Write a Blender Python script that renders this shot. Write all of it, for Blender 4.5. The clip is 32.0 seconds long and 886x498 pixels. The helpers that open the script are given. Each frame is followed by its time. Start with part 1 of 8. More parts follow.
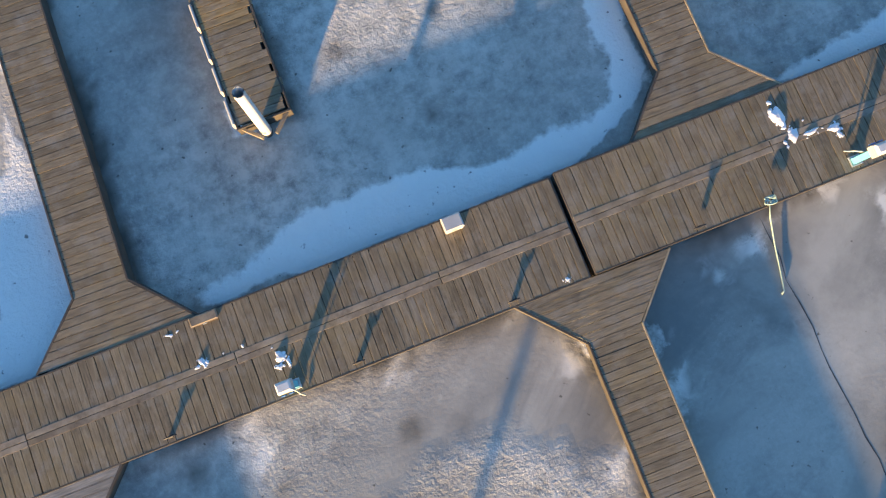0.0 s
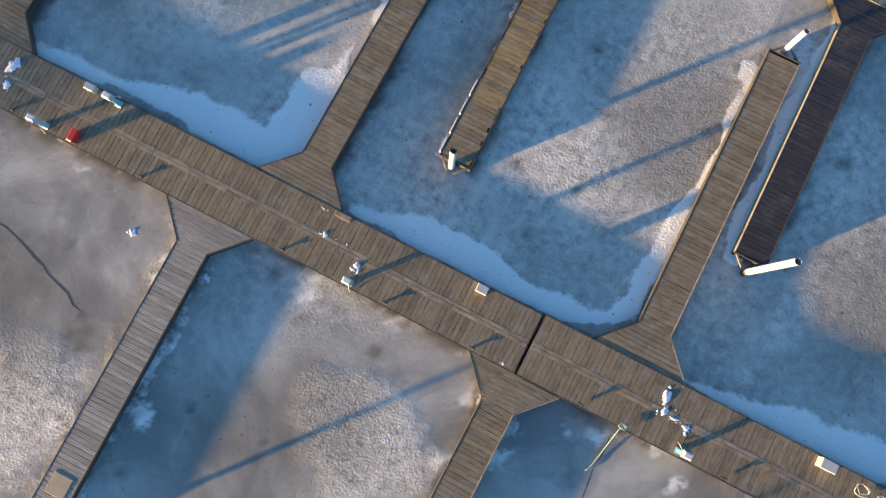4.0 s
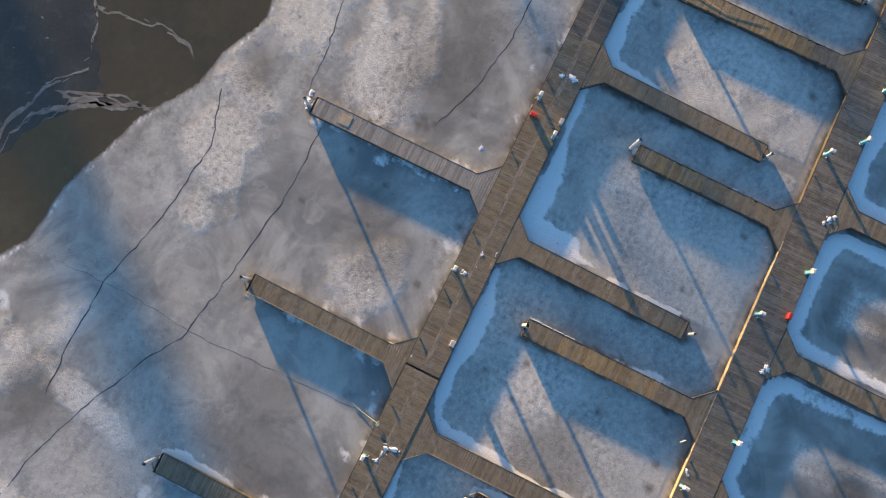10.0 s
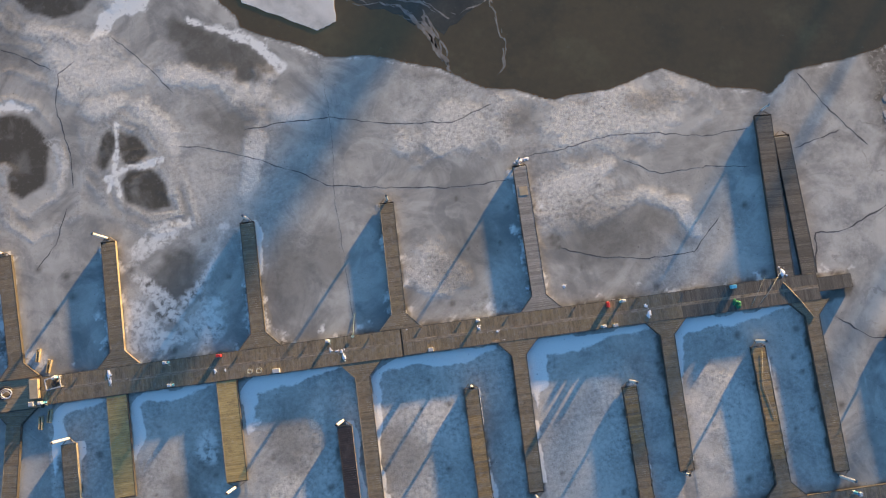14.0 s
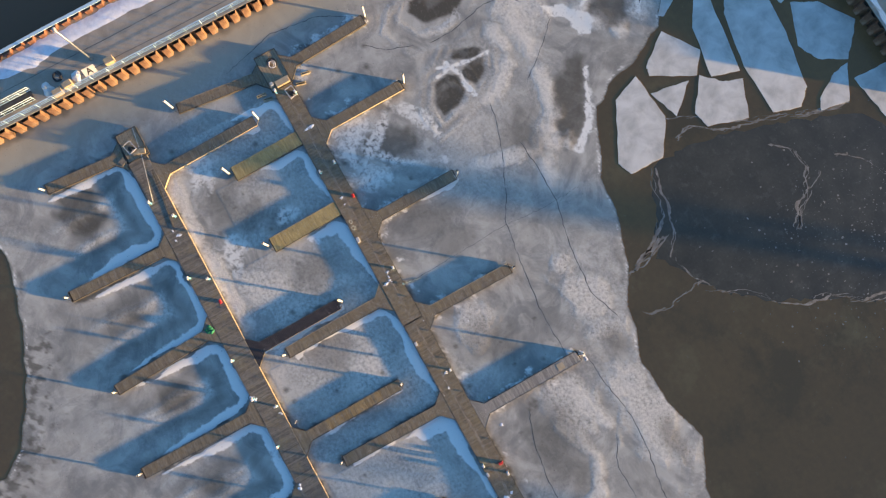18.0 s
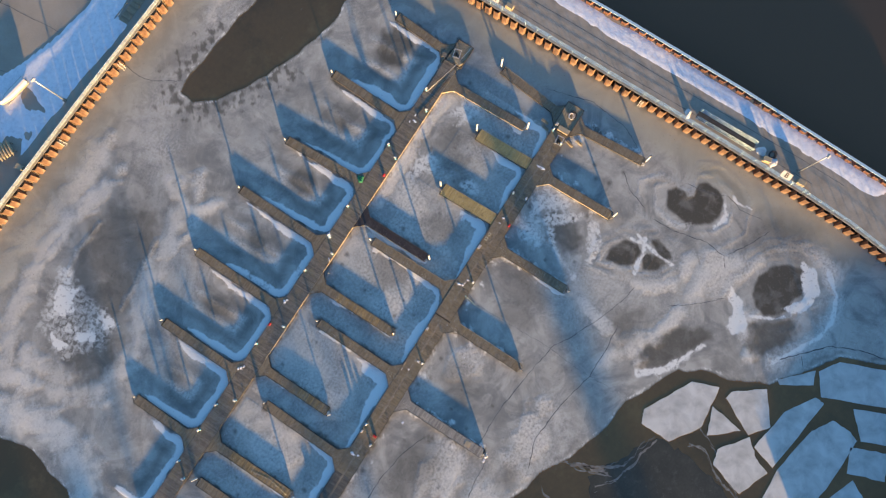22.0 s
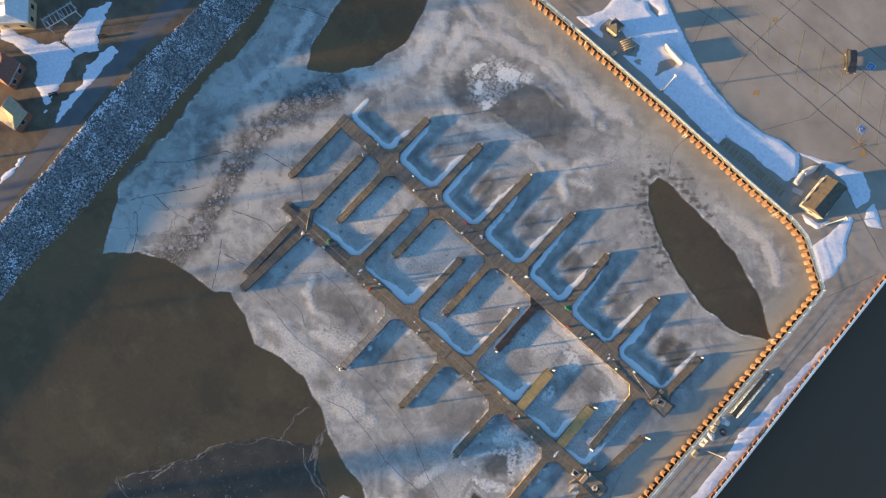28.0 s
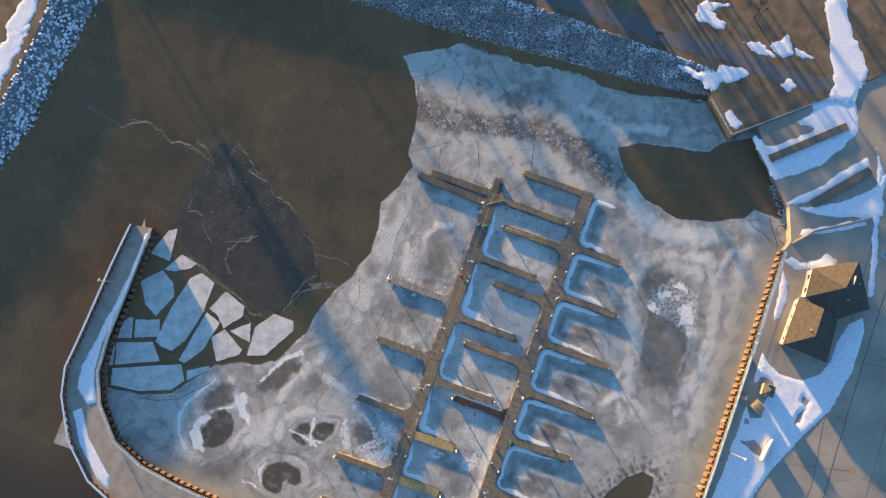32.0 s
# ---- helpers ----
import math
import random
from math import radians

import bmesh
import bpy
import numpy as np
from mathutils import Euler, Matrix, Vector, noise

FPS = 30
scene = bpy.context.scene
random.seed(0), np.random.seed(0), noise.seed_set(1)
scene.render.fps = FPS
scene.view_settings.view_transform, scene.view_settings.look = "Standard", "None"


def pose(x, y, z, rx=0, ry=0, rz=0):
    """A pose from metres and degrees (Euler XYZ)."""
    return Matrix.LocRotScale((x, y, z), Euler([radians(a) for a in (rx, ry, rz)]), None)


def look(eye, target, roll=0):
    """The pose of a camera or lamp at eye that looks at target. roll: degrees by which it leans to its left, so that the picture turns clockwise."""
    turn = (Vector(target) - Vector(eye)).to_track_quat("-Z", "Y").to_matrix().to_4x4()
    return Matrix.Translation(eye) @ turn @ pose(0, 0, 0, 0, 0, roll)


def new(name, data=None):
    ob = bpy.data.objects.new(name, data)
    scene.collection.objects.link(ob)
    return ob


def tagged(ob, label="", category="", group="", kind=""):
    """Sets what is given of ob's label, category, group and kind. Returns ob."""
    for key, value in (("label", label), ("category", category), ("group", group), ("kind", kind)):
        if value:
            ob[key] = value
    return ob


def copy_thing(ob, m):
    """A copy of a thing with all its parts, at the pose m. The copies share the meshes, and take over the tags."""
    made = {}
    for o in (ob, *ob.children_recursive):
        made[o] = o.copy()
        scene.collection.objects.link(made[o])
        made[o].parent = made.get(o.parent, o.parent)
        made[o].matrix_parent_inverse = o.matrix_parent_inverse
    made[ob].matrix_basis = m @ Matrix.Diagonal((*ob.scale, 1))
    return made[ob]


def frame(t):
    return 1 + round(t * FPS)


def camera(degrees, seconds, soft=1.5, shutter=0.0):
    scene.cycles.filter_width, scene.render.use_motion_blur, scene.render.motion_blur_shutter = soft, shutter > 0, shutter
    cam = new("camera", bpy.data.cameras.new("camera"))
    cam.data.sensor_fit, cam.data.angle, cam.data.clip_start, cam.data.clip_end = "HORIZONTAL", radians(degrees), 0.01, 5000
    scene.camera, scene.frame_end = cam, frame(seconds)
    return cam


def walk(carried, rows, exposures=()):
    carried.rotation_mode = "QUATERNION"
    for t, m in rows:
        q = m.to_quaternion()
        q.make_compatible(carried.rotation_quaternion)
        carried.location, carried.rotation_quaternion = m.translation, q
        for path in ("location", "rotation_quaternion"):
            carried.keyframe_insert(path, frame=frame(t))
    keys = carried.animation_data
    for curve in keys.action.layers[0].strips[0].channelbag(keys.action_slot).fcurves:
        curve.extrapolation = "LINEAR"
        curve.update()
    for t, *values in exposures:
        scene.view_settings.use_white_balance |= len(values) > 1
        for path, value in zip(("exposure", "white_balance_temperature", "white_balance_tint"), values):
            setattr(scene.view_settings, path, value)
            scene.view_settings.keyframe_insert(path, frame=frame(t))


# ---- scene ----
# ---------------------------------------------------------------- camera
FOV = 63.0
PATH = [
    (0, -3.582, -2.721, 16.660, 7.652, 0.608, -21.496),
    (0.5, -3.507, -2.700, 17.958, 7.391, 0.618, -17.193),
    (1, -3.431, -2.648, 19.273, 7.157, 0.614, -12.004),
    (1.5, -3.352, -2.599, 20.605, 7.026, 0.512, -6.140),
    (2, -3.313, -2.560, 21.950, 6.968, 0.365, -0.104),
    (2.5, -3.307, -2.546, 23.331, 6.941, 0.177, 6.008),
    (3, -3.275, -2.504, 24.686, 6.919, 0.051, 12.677),
    (3.5, -3.179, -2.447, 26.206, 6.871, 0.074, 19.703),
    (5.5, -2.497, -1.935, 32.592, 6.573, 0.342, 50.469),
    (6, -2.431, -1.862, 34.308, 6.651, 0.213, 57.762),
    (6.5, -2.301, -1.728, 36.057, 6.731, 0.142, 65.014),
    (7, -2.252, -1.632, 37.782, 6.821, 0.148, 72.111),
    (7.5, -2.175, -1.501, 39.368, 6.953, 0.172, 79.522),
    (8, -2.024, -1.405, 41.022, 7.218, 0.101, 86.939),
    (8.5, -1.885, -1.454, 42.931, 7.462, -0.144, 94.121),
    (9, -1.889, -1.434, 44.861, 7.524, -0.377, 101.330),
    (9.5, -2.012, -1.327, 47.039, 7.421, -0.502, 108.946),
    (10, -2.241, -1.141, 49.277, 7.302, -0.400, 116.241),
    (10.5, -2.504, -0.898, 51.607, 7.268, -0.145, 123.301),
    (11, -2.669, -0.608, 53.766, 7.516, 0.019, 130.404),
    (11.5, -2.634, -0.206, 55.870, 7.912, 0.034, 137.844),
    (12, -2.640, 0.105, 58.022, 8.210, -0.013, 144.866),
    (12.5, -2.582, 0.223, 60.102, 8.357, -0.153, 151.549),
    (13, -2.403, 0.305, 62.316, 8.399, -0.387, 158.052),
    (13.5, -2.606, 0.214, 64.547, 8.296, -0.514, 164.772),
    (14, -2.715, -0.029, 66.946, 8.052, -0.794, 172.373),
    (14.5, -2.453, -0.329, 69.443, 7.798, -1.190, 180.152),
    (16.5, -2.637, -1.660, 78.584, 7.407, -1.151, 215.252),
    (17, -2.532, -1.989, 80.889, 7.108, -1.083, 224.075),
    (17.5, -2.279, -2.485, 83.482, 6.647, -0.947, 232.242),
    (18, -1.938, -2.917, 85.987, 6.238, -0.735, 240.660),
    (18.5, -1.667, -3.187, 88.482, 6.027, -0.469, 248.667),
    (19, -1.620, -3.269, 90.886, 5.932, -0.209, 256.573),
    (19.5, -1.442, -3.551, 93.086, 6.023, 0.088, 264.673),
    (20, -1.736, -3.860, 95.831, 6.290, 0.385, 272.408),
    (20.5, -2.216, -4.110, 98.102, 6.715, 0.587, 279.610),
    (21, -2.698, -4.321, 100.466, 7.184, 0.663, 287.096),
    (21.5, -3.074, -4.538, 102.850, 7.587, 0.668, 295.114),
    (22, -3.173, -4.519, 104.962, 7.853, 0.589, 302.501),
    (22.5, -3.112, -4.354, 107.312, 7.932, 0.510, 309.927),
    (23, -3.061, -3.978, 109.783, 7.915, 0.369, 317.053),
    (23.5, -3.214, -3.506, 111.922, 7.927, 0.191, 324.253),
    (24, -3.144, -3.058, 114.322, 7.831, 0.023, 332.012),
    (24.5, -3.095, -2.392, 116.591, 7.674, -0.148, 340.389),
    (25, -3.180, -1.750, 118.959, 7.534, -0.270, 348.321),
    (25.5, -3.044, -1.630, 122.324, 7.424, -0.221, 356.850),
    (27.5, -1.613, -0.798, 133.652, 7.468, 0.268, 392.927),
    (28, -1.811, 0.083, 136.017, 7.390, 0.289, 402.025),
    (28.5, -2.123, 0.553, 138.793, 7.260, 0.257, 411.788),
    (29, -2.999, 1.076, 141.533, 7.017, 0.163, 421.388),
    (29.5, -4.365, 1.318, 144.315, 6.651, 0.074, 430.980),
    (30, -5.735, 1.163, 147.264, 6.263, 0.032, 440.082),
    (30.5, -6.911, 0.805, 149.944, 6.033, 0.085, 448.370),
    (31, -7.314, 0.316, 152.570, 6.006, 0.196, 456.024),
    (31.5, -7.348, -0.183, 155.219, 6.151, 0.321, 463.097),
    (32, -7.326, -0.607, 157.596, 6.328, 0.448, 469.786),
]
cam = camera(FOV, 32.0, soft=1.2)
walk(cam, [(r[0], pose(*r[1:])) for r in PATH], [(0, 2.3, 5980, 14), (3.5, 2.26, 6000, 14), (6, 2.14, 6060, 14), (12, 2.12, 6060, 14), (18, 2.19, 6080, 14), (24, 2.14, 6080, 14), (28, 2.2, 6150, 14), (32, 2.34, 6170, 14)])

# ---------------------------------------------------------------- light
SUN_EL, SUN_AZ = 4.6, 50.3      # elevation; shadows fall towards this angle from +x
world = bpy.data.worlds.new("world")
scene.world = world
world.use_nodes = True
wn = world.node_tree
bg = wn.nodes["Background"]
sky = wn.nodes.new("ShaderNodeTexSky")
sky.sky_type = 'NISHITA'
sky.sun_disc = False
sky.sun_elevation = radians(SUN_EL)
sky.sun_rotation = radians(90 - (SUN_AZ + 180))
sky.air_density, sky.dust_density, sky.ozone_density = 1.0, 0.4, 3.1
wn.links.new(sky.outputs[0], bg.inputs[0])
bg.inputs[1].default_value = 0.12
sun_data = bpy.data.lights.new("sun", 'SUN')
sun_data.energy, sun_data.angle, sun_data.color = 5.0, radians(1.2), (1.0, 0.62, 0.235)
sun = new("sun", sun_data)
ca, sa, ce, se = math.cos(radians(SUN_AZ)), math.sin(radians(SUN_AZ)), math.cos(radians(SUN_EL)), math.sin(radians(SUN_EL))
sun.matrix_world = look((-200 * ca * ce, -200 * sa * ce, 200 * se), (0, 0, 0))

# ---------------------------------------------------------------- materials
def material(name, colors, scale=1.0, stretch=(1, 1, 1), rough=0.8, bump=0.3, fine=40.0, metal=0.0, vary=0.0, detail=6.0, bump_dist=0.01):
    """Two scales of noise between colours, fine relief, and a change of tone from piece to piece."""
    m = bpy.data.materials.new(name)
    m.use_nodes = True
    nt = m.node_tree
    n, l = nt.nodes, nt.links
    bsdf = n["Principled BSDF"]
    tc = n.new("ShaderNodeTexCoord")
    mp = n.new("ShaderNodeMapping")
    mp.inputs["Scale"].default_value = stretch
    l.new(tc.outputs["Object"], mp.inputs["Vector"])
    src = mp.outputs[0]
    info = n.new("ShaderNodeObjectInfo")
    if vary:
        off = n.new("ShaderNodeVectorMath")
        off.operation = 'MULTIPLY_ADD'
        off.inputs[1].default_value = (37, 91, 53)
        cmb = n.new("ShaderNodeCombineXYZ")
        for k in range(3):
            l.new(info.outputs["Random"], cmb.inputs[k])
        l.new(cmb.outputs[0], off.inputs[0])
        l.new(src, off.inputs[2])
        src = off.outputs[0]
    a = n.new("ShaderNodeTexNoise")
    a.inputs["Scale"].default_value, a.inputs["Detail"].default_value = scale, detail
    b = n.new("ShaderNodeTexNoise")
    b.inputs["Scale"].default_value, b.inputs["Detail"].default_value = fine, 3.0
    l.new(src, a.inputs["Vector"])
    l.new(src, b.inputs["Vector"])
    mix = n.new("ShaderNodeMath")
    mix.operation = 'MULTIPLY_ADD'
    mix.inputs[1].default_value = 0.35
    l.new(b.outputs[0], mix.inputs[0])
    l.new(a.outputs[0], mix.inputs[2])
    ramp = n.new("ShaderNodeValToRGB")
    els = ramp.color_ramp.elements
    els[0].position, els[1].position = 0.42, 0.95
    for k in range(len(colors) - 2):
        els.new(0.42 + 0.53 * (k + 1) / (len(colors) - 1))
    for e, c in zip(els, colors):
        e.color = (*c, 1)
    l.new(mix.outputs[0], ramp.inputs[0])
    out = ramp.outputs[0]
    if vary:
        hsv = n.new("ShaderNodeHueSaturation")
        mr = n.new("ShaderNodeMapRange")
        mr.inputs["To Min"].default_value, mr.inputs["To Max"].default_value = 1 - vary, 1 + vary
        l.new(info.outputs["Random"], mr.inputs["Value"])
        l.new(mr.outputs[0], hsv.inputs["Value"])
        l.new(out, hsv.inputs["Color"])
        out = hsv.outputs[0]
    l.new(out, bsdf.inputs["Base Color"])
    bsdf.inputs["Roughness"].default_value, bsdf.inputs["Metallic"].default_value = rough, metal
    if bump:
        bp = n.new("ShaderNodeBump")
        bp.inputs["Strength"].default_value, bp.inputs["Distance"].default_value = bump, bump_dist
        l.new(mix.outputs[0], bp.inputs["Height"])
        l.new(bp.outputs[0], bsdf.inputs["Normal"])
    return m


M_PLANK = material("weathered_plank", [(0.10, 0.08, 0.05), (0.17, 0.135, 0.086), (0.245, 0.2, 0.132)], 3.0, (0.8, 9, 4), 0.9, 0.5, 8, vary=0.2)
M_GREYPLANK = material("silver_grey_plank", [(0.16, 0.145, 0.12), (0.25, 0.23, 0.195), (0.34, 0.315, 0.275)], 3.0, (0.8, 9, 4), 0.9, 0.5, 8, vary=0.2)
M_WETPLANK = material("wet_grey_plank", [(0.06, 0.053, 0.042), (0.105, 0.094, 0.074), (0.155, 0.138, 0.11)], 3.0, (0.8, 9, 4), 0.8, 0.5, 8, vary=0.25)
M_DOCKGREY = material("grey_dock_plank", [(0.085, 0.074, 0.056), (0.145, 0.126, 0.098), (0.205, 0.18, 0.142)], 3.0, (0.8, 9, 4), 0.9, 0.5, 8, vary=0.28)
M_OCHRE_PLANK = material("ochre_mossy_plank", [(0.13, 0.085, 0.035), (0.235, 0.165, 0.075), (0.31, 0.235, 0.12)], 3.0, (0.8, 7, 4), 0.9, 0.6, 8, vary=0.25)
M_STRINGER = material("stringer_wood", [(0.10, 0.08, 0.055), (0.2, 0.162, 0.115), (0.30, 0.25, 0.18)], 2.0, (1, 1, 3), 0.85, 0.4, 12, vary=0.15)
M_NEWWOOD = material("new_pine", [(0.20, 0.16, 0.095), (0.33, 0.27, 0.165), (0.46, 0.39, 0.27)], 2.0, (1, 1, 3), 0.75, 0.3, 12, vary=0.12)
M_YELLOW = material("yellow_plank", [(0.22, 0.16, 0.065), (0.37, 0.275, 0.105), (0.48, 0.38, 0.175)], 2.5, (0.6, 7, 4), 0.85, 0.3, 50, vary=0.16)
M_DARKDECK = material("dark_wet_deck", [(0.012, 0.011, 0.011), (0.028, 0.022, 0.02), (0.05, 0.035, 0.03)], 2.0, (0.6, 6, 3), 0.6, 0.3, 40, vary=0.2)
M_FLOAT = material("float_plastic", [(0.02, 0.02, 0.022), (0.04, 0.04, 0.045)], 3.0, (1, 1, 1), 0.6, 0.1, 30)
M_PVC = material("white_pvc", [(0.5, 0.5, 0.48), (0.6, 0.6, 0.59), (0.66, 0.66, 0.65)], 4.0, (1, 1, 0.3), 0.45, 0.05, 60)
M_SNOW = material("snow", [(0.6, 0.61, 0.625), (0.72, 0.725, 0.74), (0.8, 0.8, 0.81)], 2.0, (1, 1, 1), 0.9, 0.6, 14, bump_dist=0.05)
M_TEAL = material("teal_plastic", [(0.10, 0.42, 0.55), (0.18, 0.55, 0.68)], 4.0, (1, 1, 1), 0.5, 0.05, 40)
M_WHITE = material("white_paint", [(0.36, 0.36, 0.35), (0.47, 0.47, 0.46)], 3.0, (1, 1, 1), 0.5, 0.05, 40)
M_RUST = material("rusted_sheet_pile", [(0.05, 0.027, 0.017), (0.115, 0.06, 0.034), (0.17, 0.103, 0.063), (0.27, 0.225, 0.175)], 1.2, (1, 1, 0.5), 0.85, 0.4, 18, bump_dist=0.02)
M_STEEL = material("galvanised_steel", [(0.34, 0.36, 0.37), (0.5, 0.52, 0.53)], 4.0, (1, 1, 1), 0.45, 0.1, 40, metal=0.7)
M_CONCRETE = material("concrete", [(0.23, 0.198, 0.152), (0.31, 0.268, 0.208), (0.37, 0.325, 0.26)], 0.5, (1, 1, 1), 0.9, 0.3, 6)
M_ASPHALT = material("asphalt", [(0.235, 0.205, 0.158), (0.31, 0.27, 0.21), (0.38, 0.335, 0.265)], 0.15, (1, 1, 1), 0.92, 0.3, 5)
M_PATH = material("path_asphalt", [(0.10, 0.10, 0.10), (0.14, 0.135, 0.13)], 0.4, (1, 1, 1), 0.92, 0.3, 8)
M_GRASS = material("winter_grass", [(0.085, 0.062, 0.04), (0.15, 0.108, 0.066), (0.21, 0.158, 0.10)], 0.35, (1, 1, 1), 0.95, 0.6, 7, bump_dist=0.05)
M_ROCK = material("riprap_stone", [(0.10, 0.10, 0.105), (0.2, 0.195, 0.19), (0.3, 0.29, 0.28)], 0.9, (1, 1, 1), 0.9, 0.5, 9, vary=0.3, bump_dist=0.05)
M_DARK = material("crack_water", [(0.03, 0.03, 0.03), (0.075, 0.072, 0.068)], 2.0, (1, 1, 1), 0.5, 0.1, 10)
M_SIDE = material("wet_dark_timber", [(0.03, 0.026, 0.021), (0.055, 0.047, 0.038), (0.085, 0.073, 0.058)], 1.5, (1, 1, 2), 0.8, 0.3, 30)


def stained(m, tints, scale=0.7):
    """Lays blotches of other tints over a material; they run on from piece to piece."""
    n, l = m.node_tree.nodes, m.node_tree.links
    sock = n["Principled BSDF"].inputs["Base Color"]
    out = sock.links[0].from_socket
    geo_ = n.new("ShaderNodeNewGeometry")
    for k, (c, a, b, top) in enumerate(tints):
        t = n.new("ShaderNodeTexNoise")
        t.inputs["Scale"].default_value, t.inputs["Detail"].default_value, t.inputs["Roughness"].default_value = scale * (1 + 1.7 * k), 7, 0.7
        r = n.new("ShaderNodeMapRange")
        r.inputs["From Min"].default_value, r.inputs["From Max"].default_value, r.inputs["To Max"].default_value = a, b, top
        x = n.new("ShaderNodeMix")
        x.data_type = 'RGBA'
        l.new(geo_.outputs["Position"], t.inputs["Vector"])
        l.new(t.outputs[0], r.inputs["Value"])
        l.new(r.outputs[0], x.inputs[0])
        l.new(out, x.inputs[6])
        x.inputs[7].default_value = (*c, 1)
        out = x.outputs[2]
    l.new(out, sock)


for m in (M_PLANK, M_STRINGER, M_OCHRE_PLANK, M_DOCKGREY):
    stained(m, [((0.25, 0.19, 0.09), 0.5, 0.72, 0.55), ((0.24, 0.225, 0.195), 0.5, 0.7, 0.6), ((0.06, 0.05, 0.04), 0.56, 0.75, 0.6)])
stained(M_YELLOW, [((0.16, 0.12, 0.06), 0.5, 0.7, 0.7), ((0.4, 0.36, 0.26), 0.55, 0.72, 0.5)])
stained(M_NEWWOOD, [((0.17, 0.14, 0.10), 0.5, 0.7, 0.7), ((0.5, 0.47, 0.4), 0.56, 0.72, 0.5)])
stained(M_DARKDECK, [((0.13, 0.11, 0.09), 0.54, 0.7, 0.7), ((0.07, 0.055, 0.045), 0.5, 0.7, 0.5)])
stained(M_CONCRETE, [((0.19, 0.165, 0.125), 0.52, 0.7, 0.6), ((0.40, 0.36, 0.30), 0.55, 0.72, 0.5)], 0.12)
stained(M_ASPHALT, [((0.19, 0.165, 0.125), 0.52, 0.7, 0.55), ((0.36, 0.3, 0.21), 0.52, 0.7, 0.5), ((0.10, 0.09, 0.08), 0.6, 0.75, 0.5)], 0.06)
stained(M_GRASS, [((0.08, 0.066, 0.046), 0.5, 0.7, 0.7), ((0.16, 0.135, 0.09), 0.53, 0.7, 0.55), ((0.3, 0.29, 0.28), 0.62, 0.74, 0.6)], 0.15)

# ---------------------------------------------------------------- helpers of this scene
def add_box(bm, x0, y0, z0, x1, y1, z1, ch=0.0):
    """A box; ch bevels its upper edges."""
    lo = [bm.verts.new(p) for p in ((x0, y0, z0), (x1, y0, z0), (x1, y1, z0), (x0, y1, z0))]
    c = min(ch, abs(x1 - x0) / 3, abs(y1 - y0) / 3)
    mid = [bm.verts.new(p) for p in ((x0, y0, z1 - c), (x1, y0, z1 - c), (x1, y1, z1 - c), (x0, y1, z1 - c))]
    rings = [lo, mid]
    if c:
        rings.append([bm.verts.new(p) for p in ((x0 + c, y0 + c, z1), (x1 - c, y0 + c, z1), (x1 - c, y1 - c, z1), (x0 + c, y1 - c, z1))])
    bm.faces.new(lo[::-1])
    bm.faces.new(rings[-1])
    for a, b in zip(rings, rings[1:]):
        for k in range(4):
            bm.faces.new((a[k], a[(k + 1) % 4], b[(k + 1) % 4], b[k]))
    return bm


def add_beam(bm, p, q, w, h):
    """A square bar from p to q."""
    p, q = Vector(p), Vector(q)
    d = (q - p).normalized()
    s = d.cross(Vector((0, 0, 1)))
    s = s.normalized() if s.length > 1e-4 else Vector((1, 0, 0))
    u = s.cross(d)
    r = []
    for e in (p, q):
        r.append([bm.verts.new(e + s * a * w / 2 + u * b * h / 2) for a, b in ((-1, -1), (1, -1), (1, 1), (-1, 1))])
    bm.faces.new(r[0])
    bm.faces.new(r[1][::-1])
    for k in range(4):
        bm.faces.new((r[0][(k + 1) % 4], r[0][k], r[1][k], r[1][(k + 1) % 4]))
    return bm


def add_tube(bm, pts, rad, seg=8, caps=True):
    """A round tube along points; rad a number or one for each point."""
    pts = [Vector(p) for p in pts]
    rads = rad if isinstance(rad, (list, tuple)) else [rad] * len(pts)
    rings = []
    for i, p in enumerate(pts):
        d = (pts[min(i + 1, len(pts) - 1)] - pts[max(i - 1, 0)]).normalized()
        s = d.cross(Vector((0, 0, 1)))
        s = s.normalized() if s.length > 1e-4 else Vector((1, 0, 0))
        u = s.cross(d)
        rings.append([bm.verts.new(p + (s * math.cos(a) + u * math.sin(a)) * rads[i]) for a in (2 * math.pi * k / seg for k in range(seg))])
    for a, b in zip(rings, rings[1:]):
        for k in range(seg):
            bm.faces.new((a[k], b[k], b[(k + 1) % seg], a[(k + 1) % seg])).smooth = True
    if caps:
        bm.faces.new(rings[0])
        bm.faces.new(rings[-1][::-1])
    return bm


def mesh_of(name, bm, mat):
    me = bpy.data.meshes.new(name)
    bm.normal_update()
    bm.to_mesh(me)
    bm.free()
    me.materials.append(mat)
    return me


def part(name, bm, mat, parent=None, label=""):
    ob = new(name, bm if isinstance(bm, bpy.types.Mesh) else mesh_of(name, bm, mat))
    ob.parent = parent
    if label:
        tagged(ob, label)
    return ob


def thing(name, label, category, group="", at=(0, 0, 0), turn=0.0, kind=""):
    e = new(name)
    e.matrix_world = pose(*at, 0, 0, turn)
    return tagged(e, label, category, group, kind)


